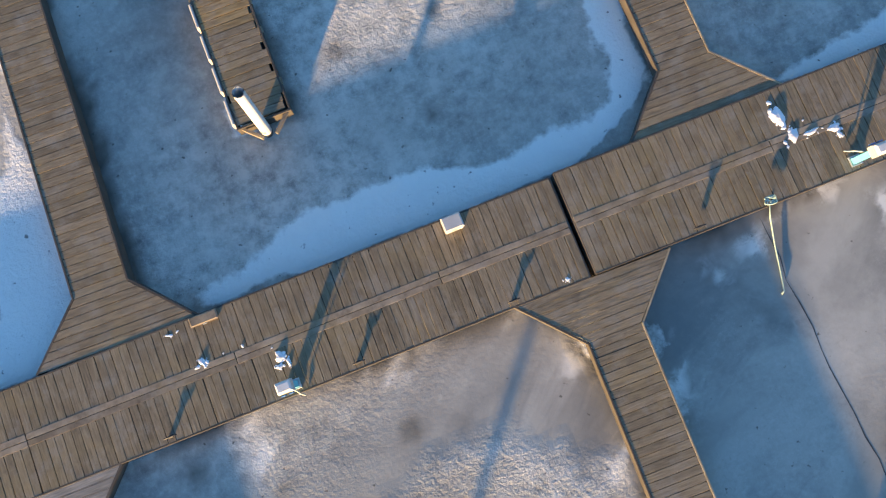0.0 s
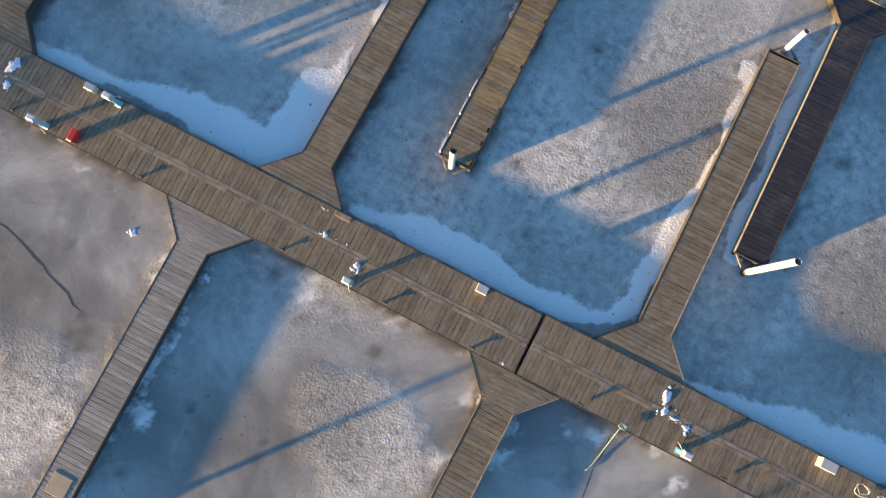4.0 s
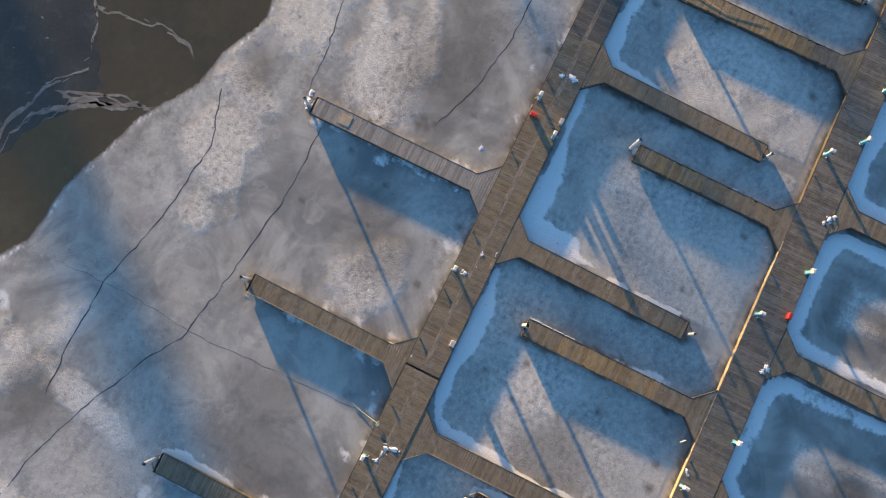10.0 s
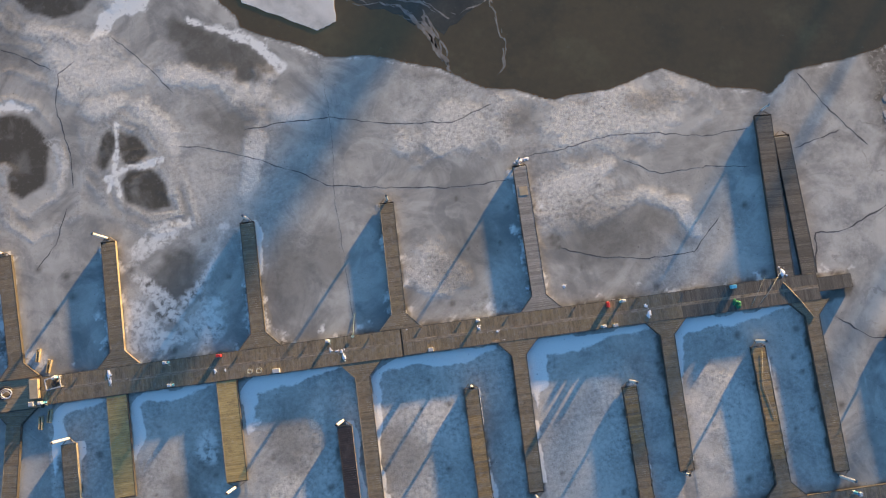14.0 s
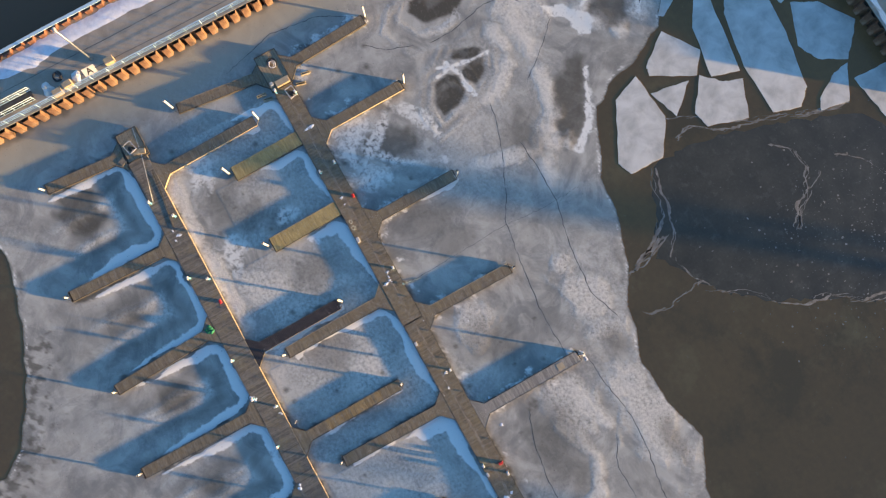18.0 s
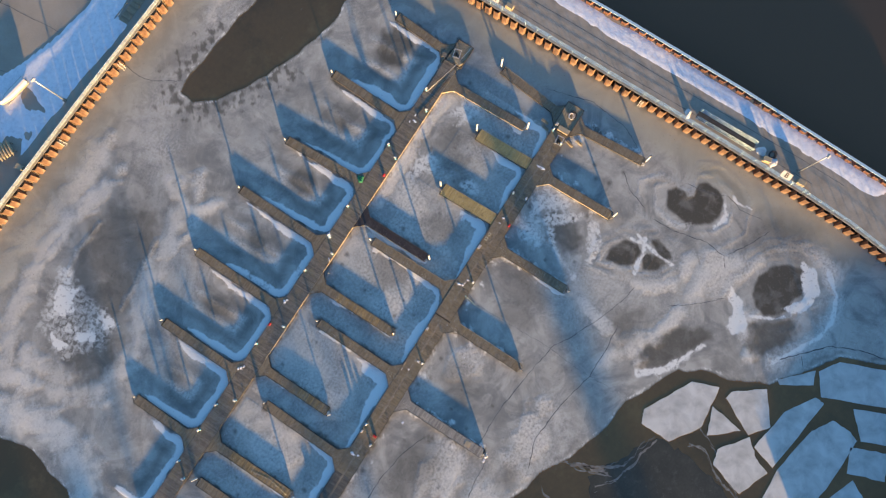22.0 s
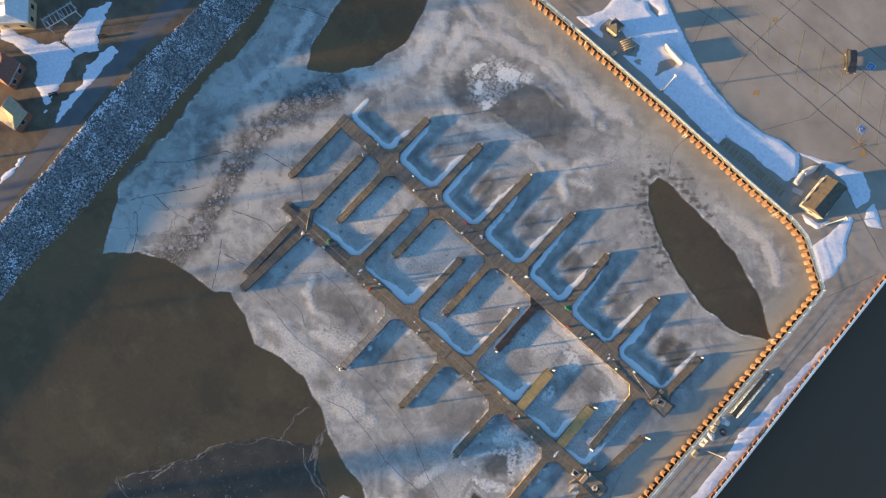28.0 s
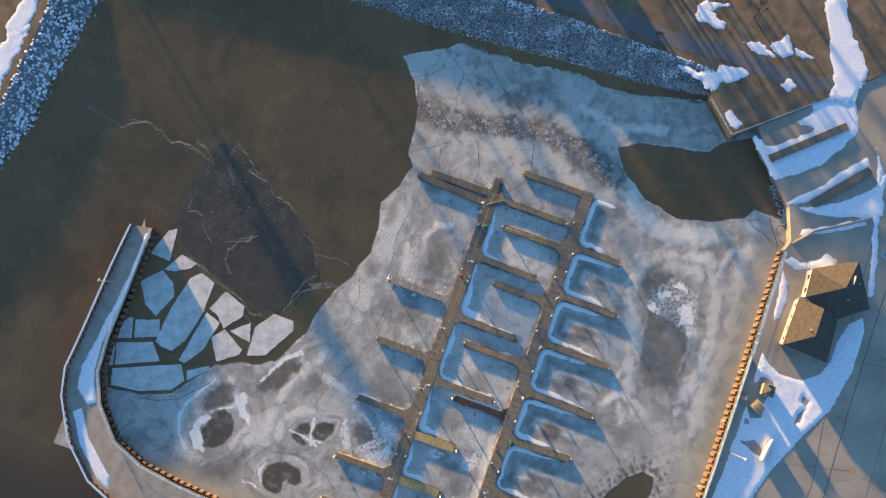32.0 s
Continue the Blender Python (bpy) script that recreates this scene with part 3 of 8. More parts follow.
# branching melt marks at the long opening
lens_d = signed(gx, gy, LENS)
arms = np.clip((1.0 - np.abs(lens_d - 1.2) / 3.4) + 0.85 * lumps(gx, gy, 2.9, 77) - 0.75, 0, 1) * (gx < 20) * (lens_d > 0)
dark = np.maximum(dark, 0.75 * np.clip(arms * 2.2, 0, 1))
HOLES = [[(33.6, -19.0), (34.7, -20.0), (34.8, -21.6), (34.3, -22.2), (35.0, -22.8), (36.2, -22.5), (37.2, -22.2), (37.9, -23.7), (37.4, -25.9), (36.7, -26.9), (34.3, -27.7), (32.5, -26.8), (30.9, -24.3), (30.9, -22.3), (31.5, -20.0)],
         [(19.8, -16.6), (21.9, -16.5), (23.9, -17.6), (24.3, -19.5), (23.6, -20.5), (21.5, -20.7), (20.3, -19.0)], [(25.9, -20.7), (26.7, -21.7), (25.7, -24.1), (25.1, -24.7), (24.6, -24.0), (24.9, -22.2)],
         [(23.7, -20.9), (24.4, -22.8), (24.2, -24.6), (22.3, -23.8), (21.2, -22.0)], [(29.7, -36.6), (31.9, -37.6), (33.5, -39.3), (34.0, -41.6), (32.4, -42.7), (30.6, -43.5), (28.8, -42.5), (27.5, -42.6), (25.9, -41.2), (25.1, -40.2), (25.4, -38.5), (26.9, -37.1)]]
THIN = [[(22.8, -38.7), (24.8, -41.1), (26.9, -43.4), (26.6, -45.1), (24.4, -45.2), (22.5, -44.4), (20.7, -43.3), (18.9, -42.1), (19.3, -40.8), (20.6, -39.7)],
        [(10.3, -27.4), (14.0, -28.9), (17.3, -30.4), (18.8, -33.7), (18.0, -35.1), (15.7, -33.3), (12.5, -32.1), (10.1, -30.7), (8.6, -28.7)], [(21.1, -5.5), (22.9, -8.7), (21.0, -12.2), (18.8, -13.2), (17.7, -11.1), (18.3, -7.6)],
        [(26.9, 27.2), (28.6, 29.4), (32.0, 29.7), (34.0, 27.6), (32.6, 25.0), (28.8, 24.8)]]
for poly in HOLES:
    fill(dark, poly, 1.0, 0.35, 0.15)
    # old shore lines round each hole, pale and darker by turns
    mx_, my_ = sum(p[0] for p in poly) / len(poly), sum(p[1] for p in poly) / len(poly)
    for grow, fld, top, wd in ((1.35, frost, 0.95, 0.35), (1.62, dark, 0.3, 0.5), (1.95, frost, 0.8, 0.45)):
        loop = [(mx_ + (x - mx_) * grow, my_ + (y - my_) * grow) for x, y in poly + poly[:1]]
        w_ = window(loop, 2.5)
        fld[w_] = np.maximum(fld[w_], top * np.exp(-((edge_dist(gx[w_], gy[w_], loop, False) + 0.35 * rough[w_]) / wd) ** 2) * np.clip(0.6 + 0.8 * broad[w_], 0, 1))
for poly in THIN:
    fill(dark, poly, 0.8, 0.9, 0.45)
for v in ((20.6, 9.4, 1.9, 3.0, -30), (18.5, 7.0, 1.3, 1.8, 0)):
    dark = np.maximum(dark, 0.5 * blob(*v, soft=0.8, wobble=0.7))
for v in ((17.0, 28.2, 2.0, 3.2, 15), (-5.3, 27.4, 1.8, 2.6, 0), (-20, -9, 4.2, 3.2, 0), (-58, -6, 5, 14, 12), (36, -36, 3.4, 6, 20)):
    dark = np.maximum(dark, 0.55 * blob(*v, soft=0.8))
for v in ((21.6, -8.2, 1.0, 2.6, 40), (17.2, -5.6, 1.6, 2.4, 0), (23.2, -5.6, 2.0, 1.4, 0), (34.0, -3.8, 1.8, 1.0, 0), (21.2, -13.6, 2.6, 0.9, 30), (5.2, 12.2, 1.2, 2.6, 0), (28.6, 12.6, 3.0, 2.2, 0), (17.2, 13.6, 2.2, 2.0, 20), (18.6, 5.6, 1.0, 1.6, 0)):
    crust = np.maximum(crust, 0.6 * blob(*v, soft=0.9, wobble=1.1))
CRUSTS = [[(34.8, -40.8), (35.1, -43.0), (31.9, -45.0), (28.9, -44.9), (27.4, -43.2), (27.6, -42.0), (30.1, -43.4), (32.4, -42.7), (33.8, -41.7)], [(26.4, -33.9), (25.1, -36.5), (23.5, -38.1), (21.3, -39.3), (20.4, -37.7), (20.8, -36.4), (23.5, -35.7), (24.8, -34.3)],
          [(37.5, -26.7), (36.1, -28.1), (34.2, -28.8), (32.1, -27.7), (34.1, -27.8), (36.3, -27.2)], [(-26.1, 48.6), (-25.3, 46.0), (-28.0, 44.5), (-29.6, 46.0), (-29.3, 47.4)],
          [(-26.7, 40.4), (-25.6, 39.2), (-26.5, 38.4), (-28.0, 39.5)], [(-30.1, 42.5), (-29.1, 40.4), (-30.0, 39.6), (-31.4, 41.6)], [(-32.3, 45.8), (-32.6, 42.8), (-33.8, 42.7), (-33.6, 44.8)]]
for poly in CRUSTS:
    fill(crust, poly, 1.0, 0.5, 0.35)
for poly in ([(30.1, -19.6), (30.5, -23.6), (31.0, -26.8), (30.3, -27.4), (29.4, -23.9), (28.9, -20.3)], [(-27, 50), (-24, 49), (-26, 37.6), (-30, 37.4), (-35, 42), (-33, 48)]):
    fill(crust, poly, 0.42, 1.2, 0.6)
for pts, w in (([(24.0, -38.4), (25.3, -41.3), (26.5, -42.6)], 0.25), ([(25.5, -20.0), (23.7, -20.9), (22.0, -21.0), (20.4, -21.2)], 0.4), ([(24.5, -18.2), (24.9, -20.6), (24.5, -22.8), (24.4, -25.3)], 0.38), ([(25.6, -18.6), (24.9, -20.4)], 0.3),
               ([(8.2, -28.8), (9.9, -31.2), (12.7, -32.8), (16.6, -34.6)], 0.5), ([(35.7, -44.9), (33.1, -47.5), (30.0, -48.7), (26.6, -48.3), (23.6, -46.6), (19.9, -44.3)], 0.35), ([(38.6, -27.2), (37.4, -28.6), (37.8, -31.0)], 0.25)):
    crust = np.maximum(crust, trail(pts, w * 0.8, 1.3))
for pts, w in (([(35.7, -44.9), (33.1, -47.5), (30.0, -48.7), (26.6, -48.3), (23.6, -46.6), (19.9, -44.3)], 0.9), ([(32.0, -35.6), (29.3, -35.0), (27.1, -33.7), (24.6, -33.8)], 0.6), ([(33.8, -35.9), (35.9, -38.7), (37.1, -42.5), (36.0, -46.0)], 0.8),
               ([(-20.1, 55.6), (-12.9, 56.2), (-7.0, 56.0), (-4.3, 55.3)], 0.9), ([(-13.1, 40.5), (-19.2, 39.5), (-23.9, 39.0)], 0.4), ([(-15.7, 49.2), (-20.7, 49.4), (-23.7, 48.7)], 0.4), ([(-1.4, 40.6), (-8.7, 37.1), (-14.7, 37.8), (-18.4, 36.9)], 0.7)):
    frost = np.maximum(frost, trail(pts, w, 1.4))
for v in ((-3.9, 55.5), (-37.6, 46.2), (-4.1, 42.5), (-7.2, 51.2)):
    frost = np.maximum(frost, blob(*v, 1.0, 0.9, soft=0.8))
# rough wind-packed frost in the sunny corners of the slips
for v in ((-3.2, 6.2, 2.4, 3.2, -20), (-0.8, 5.4, 1.8, 1.8, 0), (8.4, 4.4, 1.0, 3.0, -10), (-4.3, 2.9, 0.55, 1.7, -15), (-18.8, 9.2, 1.6, 3.0, -10), (6.8, 9.6, 2.0, 3.0, 0), (-22.5, -20.0, 7.0, 3.0, 0), (-17.6, -12.6, 4.2, 2.8, 0), (-4.2, -7.6, 2.4, 2.6, 0), (-8, -20.6, 6, 2.4, 10), (-28, 9, 3, 4, 0), (27, -31, 3, 3, 0), (12, 12, 3, 3, 0)):
    frost = np.maximum(frost, 0.95 * blob(*v, soft=0.6, wobble=0.8))
for poly in ([(-2.1, 3.9), (-4.5, 4.5), (-2.8, 6.8), (-1.1, 8.7), (-0.1, 5.5)], [(-17.2, 4.3), (-19.8, 4.8), (-19.4, 6.2), (-17.2, 8.4), (-16.5, 6.0)], [(-34.0, 5.1), (-33.5, 9.3), (-32.5, 8.5), (-33.2, 5.0)]):
    fill(frost, poly, 1.0, 0.6, 0.4)
# slush that froze between two sheets
slush = trail([(-53.8, -25.2), (-50.1, -21.9), (-50.4, -17.3), (-52.0, -11.8), (-53.2, -6.9), (-55.0, 0.5), (-55.4, 7.0), (-54.9, 12.5), (-53.4, 19.6), (-51.8, 22.8)], 1.9, 0.6)
fill(slush, [(-55.5, 12), (-50.5, 13), (-48.5, 20), (-49.5, 25.5), (-52.5, 24), (-55.5, 19)], 0.9, 1.5, 0.8)
for x, y, r in ((-52.5, -21, 2.6), (-50.6, -16, 2.2), (-52.2, -10.5, 2.4), (-53.6, -5, 2.0), (-55.2, 2, 2.2), (-55.3, 8, 2.6), (-54.2, 14, 3.0), (-51.8, 20, 3.2)):
    slush = np.maximum(slush, blob(x, y, r, r * 1.6, soft=0.9, wobble=0.7))
# the thin rim of each opening, its dark tone also painting the edge's shade
dark = np.maximum(dark, np.clip(1.2 - sd / 0.16, 0, 1) * 0.95)
rim = np.exp(-((sd - 0.3 - 0.1 * ripple) / 0.16) ** 2) * (sd > 0)
crust = np.maximum(crust, 0.75 * rim * np.clip(lump8 + 0.35, 0, 1))
dark = np.maximum(dark, 0.55 * np.exp(-((sd - 0.75 - 0.3 * rough) / 0.3) ** 2) * np.clip(lumps(gx, gy, 0.9, 91) - 0.1, 0, 1))
dark = np.maximum(dark, 0.6 * np.clip((gx - 42.1 + 0.4 * rough) / 0.8, 0, 1) * (gy > -45) * (gy < 54))
shore_d = edge_dist(gx, gy, [(-69.2, -46.3), (-69.2, -30), (-70.0, -13.6), (-71.7, 4.5), (-72.9, 22), (-75.2, 36.6)], False)
murk = np.maximum(murk, np.clip((2.6 + 0.8 * broad - shore_d) / 0.6, 0, 1))
dark = np.maximum(dark, 0.9 * np.clip((1.5 + 0.6 * broad + 0.4 * rough - shore_d) / 0.6, 0, 1))
# old drifts and clearer ice swept over the open basin
veil = np.zeros(gx.shape)
for pts, w in (([(-51.6, 54.2), (-43.7, 54.7), (-35.7, 56.1), (-26.7, 57.2), (-17.0, 56.0), (-7.2, 55.5)], 1.5), ([(-39.8, 48.7), (-31.4, 52.1), (-22.2, 54.4), (-9.9, 51.4)], 1.2), ([(-40.9, 47.9), (-38.4, 39.4), (-35.2, 34.7), (-28.7, 33.4), (-20.3, 37.6), (-12.3, 38.5), (-8.1, 40.2)], 1.2),
               ([(-52.8, 25.6), (-45.7, 29.0), (-42.7, 36.2), (-45.1, 45.8)], 1.7), ([(-37.3, 46.6), (-36.8, 40.0)], 1.5), ([(-44, 52), (-36, 50), (-30, 53), (-20, 52.5)], 0.7), ([(-5, 44), (-7, 39), (-4, 36)], 0.8)):
    frost = np.maximum(frost, 1.0 * trail(pts, w, 1.4))
    veil = np.maximum(veil, 0.8 * trail(pts, w * 0.8, 1.8))
for pts, w in (([(20, 54), (30, 55), (37, 50)], 1.0), ([(-64, 10), (-62, 20), (-65, 30)], 1.0), ([(23.5, -38.4), (21.0, -39.7), (18.9, -41.2)], 1.0), ([(26.4, -27.2), (22.4, -26.9), (19.4, -23.3), (19.7, -18.5)], 0.9), ([(19.0, -29.5), (14.0, -28.6), (11.0, -24.9), (7.1, -23.9)], 0.9),
               ([(10.4, -28.0), (10.9, -23.7), (13.2, -15.4)], 0.8), ([(-19.2, -10.0), (-21.0, -11.5), (-24.5, -12.1), (-27.7, -10.5), (-28.7, -7.9)], 0.6), ([(-15.4, -13.8), (-18.3, -14.3), (-21.5, -15.3)], 0.7), ([(28.6, 16.0), (21.3, 16.2), (13.8, 16.0), (9.3, 15.7)], 0.7), ([(30, -33), (27, -30), (22, -30)], 1.0)):
    frost = np.maximum(frost, 1.0 * trail(pts, w, 1.3))
    veil = np.maximum(veil, 0.55 * trail(pts, w * 0.7, 1.8))
for pts, w in (([(15.0, -14.0), (17.1, -9.6), (19.3, -7.4)], 0.55), ([(23.6, -12.7), (21.4, -15.0), (18.5, -15.1)], 0.5), ([(24.1, -7.3), (22.4, -5.1), (21.3, -3.7)], 1.0), ([(19.3, -5.4), (17.6, -4.2)], 0.9), ([(-29.9, 46.7), (-27.3, 47.7), (-24.2, 48.6)], 1.2), ([(-30.8, 43.9), (-30.2, 40.9), (-26.0, 40.6)], 0.8),
               ([(28.6, 16.6), (21.3, 16.7), (13.8, 16.6), (9.3, 16.5)], 0.35), ([(25.0, -3.8), (19.9, -4.2)], 0.7)):
    crust = np.maximum(crust, 0.6 * trail(pts, w, 1.4))
fill(dark, [(-12.5, 49.6), (-9.0, 43.3), (-12.9, 40.1), (-20.0, 39.2), (-26.6, 37.6), (-30.2, 33.8), (-36.7, 37.1), (-36.4, 41.3), (-32.9, 45.1), (-26.8, 48.3), (-19.1, 49.6)], 0.68, 2.6, 0.9)
# broad darker fields that lower the tone of the basin's north
fill(dark, [(-47, 49), (-44, 57.5), (-30, 59.5), (-15, 59), (-12, 54), (-25, 52), (-38, 46)], 0.17, 3.0, 1.0)
fill(dark, [(-8, 52), (-4, 43), (-8, 38.6), (-20, 37), (-30, 32.5), (-39, 35.5), (-39.5, 43), (-35, 48), (-27, 51), (-17, 52.5)], 0.26, 4.0, 1.2)
for v in ((13.4, -24.2, 3.2, 2.4), (-22.8, -8.6, 4.0, 2.6, 10), (-14.0, -21.0, 2.0, 1.3), (9.6, -8.4, 2.8, 3.4), (-6.5, -8.0, 2.6, 3.2), (-26.9, -21.0, 2.2, 1.2), (5.8, -10.2, 2.0, 2.6), (1.6, 9.0, 3.2, 2.6), (10.4, 6.3, 2.4, 2.6), (23.2, 12.0, 2.6, 2.0), (-47.6, 53.4, 2.4, 1.3, -10)):
    dark = np.maximum(dark, 0.5 * blob(*v, soft=0.9, wobble=0.7))
plates = np.clip(trail([(-62, -26), (-57, -15), (-52, -5), (-54, 6), (-54.7, 18)], 7.0, 0.5), 0, 1)
ice_mesh.vertices.foreach_set("co", sheet_points(gz + 0.03 * np.clip(snow - 0.3, 0, 1) * (sd > 0.3)))
for key, val in (("snow", snow), ("frost", frost), ("dark", dark), ("murk", murk), ("slush", slush), ("crust", crust), ("plates", plates), ("veil", veil)):
    at = ice_mesh.attributes.new(key, 'FLOAT', 'POINT')
    at.data.foreach_set("value", np.concatenate([val.ravel(), val.ravel()[rim_ids], val.ravel()[rim_ids]]).astype(np.float32))


def ice_material(name, plain=False):
    """Grey lake ice, mottled at three scales, with frost, snow, dark thin ice and murky melt where the sheet has them."""
    m = bpy.data.materials.new(name)
    m.use_nodes = True
    n, l = m.node_tree.nodes, m.node_tree.links
    bsdf = n["Principled BSDF"]
    tc = n.new("ShaderNodeTexCoord")

    def noise_at(scale, detail, rough_=0.55, warp=0.0):
        t = n.new("ShaderNodeTexNoise")
        t.inputs["Scale"].default_value, t.inputs["Detail"].default_value, t.inputs["Roughness"].default_value, t.inputs["Distortion"].default_value = scale, detail, rough_, warp
        l.new(tc.outputs["Object"], t.inputs["Vector"])
        return t.outputs[0]

    def span(v, a, b, lo=0.0, hi=1.0):
        r = n.new("ShaderNodeMapRange")
        r.inputs["From Min"].default_value, r.inputs["From Max"].default_value = a, b
        r.inputs["To Min"].default_value, r.inputs["To Max"].default_value = lo, hi
        l.new(v, r.inputs["Value"])
        return r.outputs[0]

    def calc(op, a, b):
        c = n.new("ShaderNodeMath")
        c.operation = op
        for k, v in enumerate((a, b)):
            if isinstance(v, float):
                c.inputs[k].default_value = v
            else:
                l.new(v, c.inputs[k])
        return c.outputs[0]

    def blend(f, a, b):
        x = n.new("ShaderNodeMix")
        x.data_type = 'RGBA'
        l.new(f, x.inputs[0])
        for k, v in ((6, a), (7, b)):
            if isinstance(v, tuple):
                x.inputs[k].default_value = (*v, 1)
            else:
                l.new(v, x.inputs[k])
        return x.outputs[2]

    def attr(key):
        a = n.new("ShaderNodeAttribute")
        a.attribute_name = key
        return a.outputs["Fac"]

    big, mid, small, grit = noise_at(0.075, 6, 0.6, 0.9), noise_at(0.42, 5, 0.58, 0.5), noise_at(2.6, 6, 0.62, 0.1), noise_at(9.0, 4, 0.65)
    lump, patchy, speck = noise_at(1.6, 5, 0.65, 0.4), noise_at(0.2, 7, 0.62, 1.0), noise_at(5.0, 2, 0.5)
    rough_zone = span(noise_at(0.11, 5, 0.6, 1.2), 0.52, 0.68, 0.04, 0.45)
    if not plain:
        rough_zone = calc('MAXIMUM', rough_zone, attr("frost"))
    c = blend(span(mid, 0.36, 0.64), (0.225, 0.219, 0.206), (0.355, 0.344, 0.32))
    c = blend(span(big, 0.40, 0.62, 0.0, 0.5), c, (0.42, 0.405, 0.378))
    swirl = noise_at(0.13, 7, 0.55, 2.2)
    c = blend(span(swirl, 0.52, 0.62, 0.0, 0.6), c, (0.46, 0.443, 0.415))
    c = blend(span(swirl, 0.47, 0.36, 0.0, 0.7), c, (0.19, 0.188, 0.182))
    if not plain:
        c = blend(span(patchy, 0.50, 0.62, 0.0, 0.6), c, (0.165, 0.168, 0.17))       # clearer, darker ice
    c = blend(calc('MULTIPLY', rough_zone, span(small, 0.54, 0.70, 0.0, 0.65)), c, (0.55, 0.535, 0.51))
    c = blend(calc('MULTIPLY', rough_zone, span(small, 0.44, 0.28, 0.0, 0.45)), c, (0.17, 0.168, 0.165))
    c = blend(calc('MULTIPLY', rough_zone, span(grit, 0.5, 0.7, 0.0, 0.6)), c, (0.60, 0.58, 0.555))
    c = blend(calc('MULTIPLY', rough_zone, span(grit, 0.47, 0.3, 0.0, 0.6)), c, (0.16, 0.157, 0.152))
    crisp = noise_at(34.0, 3, 0.6)
    for sc, wd, tone, top in ((0.2, 0.02, (0.52, 0.505, 0.475), 0.22), (0.14, 0.016, (0.17, 0.166, 0.158), 0.25)):
        vein = calc('ABSOLUTE', calc('SUBTRACT', noise_at(sc, 5, 0.5, 1.2), 0.5), 0.0)
        c = blend(calc('MULTIPLY', span(vein, 0.0, wd, top, 0.0), span(patchy, 0.42, 0.58)), c, tone)
    c = blend(calc('MULTIPLY', rough_zone, span(crisp, 0.56, 0.7, 0.0, 0.5)), c, (0.62, 0.60, 0.58))
    if not plain:
        f = calc('MULTIPLY', attr("frost"), span(small, 0.30, 0.62))
        c = blend(f, c, (0.58, 0.56, 0.53))
        c = blend(calc('MULTIPLY', attr("veil"), span(mid, 0.3, 0.6, 0.35, 1.0)), c, (0.60, 0.585, 0.56))
        c = blend(calc('MULTIPLY', attr("murk"), 0.8), c, (0.345, 0.335, 0.28))
        d = calc('MULTIPLY', attr("dark"), span(mid, 0.25, 0.5, 0.6, 1.0))
        c = blend(d, c, (0.072, 0.066, 0.055))
        c = blend(calc('MULTIPLY', d, span(small, 0.55, 0.7, 0.0, 0.35)), c, (0.19, 0.182, 0.166))
        cells = n.new("ShaderNodeTexVoronoi")
        cells.feature = 'DISTANCE_TO_EDGE'
        cells.inputs["Scale"].default_value = 0.17
        wob_ = n.new("ShaderNodeVectorMath")
        wob_.operation = 'MULTIPLY_ADD'
        wob_.inputs[1].default_value = (4.5, 4.5, 0.0)
        nv = n.new("ShaderNodeTexNoise")
        nv.inputs["Scale"].default_value, nv.inputs["Detail"].default_value = 0.5, 5
        l.new(tc.outputs["Object"], nv.inputs["Vector"])
        l.new(nv.outputs["Color"], wob_.inputs[0])
        l.new(tc.outputs["Object"], wob_.inputs[2])
        l.new(wob_.outputs[0], cells.inputs["Vector"])
        c = blend(calc('MULTIPLY', attr("plates"), 0.6), c, (0.50, 0.48, 0.445))
        c = blend(calc('MULTIPLY', attr("plates"), span(cells.outputs["Distance"], 0.02, 0.006, 0.0, 0.45)), c, (0.11, 0.104, 0.095))
        c = blend(calc('MULTIPLY', attr("slush"), span(mid, 0.32, 0.56, 0.5, 0.95)), c, (0.085, 0.08, 0.072))
        c = blend(calc('MULTIPLY', attr("slush"), span(small, 0.52, 0.6, 0.0, 0.55)), c, (0.33, 0.315, 0.295))
        s = span(calc('ADD', attr("snow"), calc('ADD', calc('MULTIPLY', span(mid, 0.3, 0.7, -1.0, 1.0), 0.16), calc('MULTIPLY', span(small, 0.3, 0.7, -1.0, 1.0), 0.12))), 0.4, 0.6, 0.0, 0.9)
        c = blend(s, c, (0.78, 0.78, 0.78))
        c = blend(calc('MULTIPLY', span(attr("crust"), 0.15, 0.7), span(calc('ADD', lump, calc('MULTIPLY', attr("crust"), 0.22)), 0.5, 0.66)), c, (0.7, 0.69, 0.67))
        c = blend(calc('MULTIPLY', span(speck, 0.7, 0.76), 0.8), c, (0.08, 0.075, 0.07))
    else:
        c = blend(span(mid, 0.3, 0.7, 0.3, 0.9), c, (0.62, 0.61, 0.60))
    warm = n.new("ShaderNodeMix")
    warm.data_type, warm.blend_type = 'RGBA', 'MULTIPLY'
    warm.inputs[0].default_value = 1.0
    warm.inputs[7].default_value = (1.0, 1.0, 0.93, 1)
    l.new(c, warm.inputs[6])
    l.new(warm.outputs[2], bsdf.inputs["Base Color"])
    bsdf.inputs["Roughness"].default_value = 0.7
    bsdf.inputs["Specular IOR Level"].default_value = 0.25
    h = calc('ADD', calc('MULTIPLY', small, 0.4), calc('MULTIPLY', grit, 0.5))
    if not plain:
        h = calc('MULTIPLY', h, calc('ADD', calc('MULTIPLY', calc('MAXIMUM', attr("frost"), attr("snow")), 3.0), 0.14))
    bp = n.new("ShaderNodeBump")
    bp.inputs["Strength"].default_value, bp.inputs["Distance"].default_value = 0.75, 0.032
    l.new(h, bp.inputs["Height"])
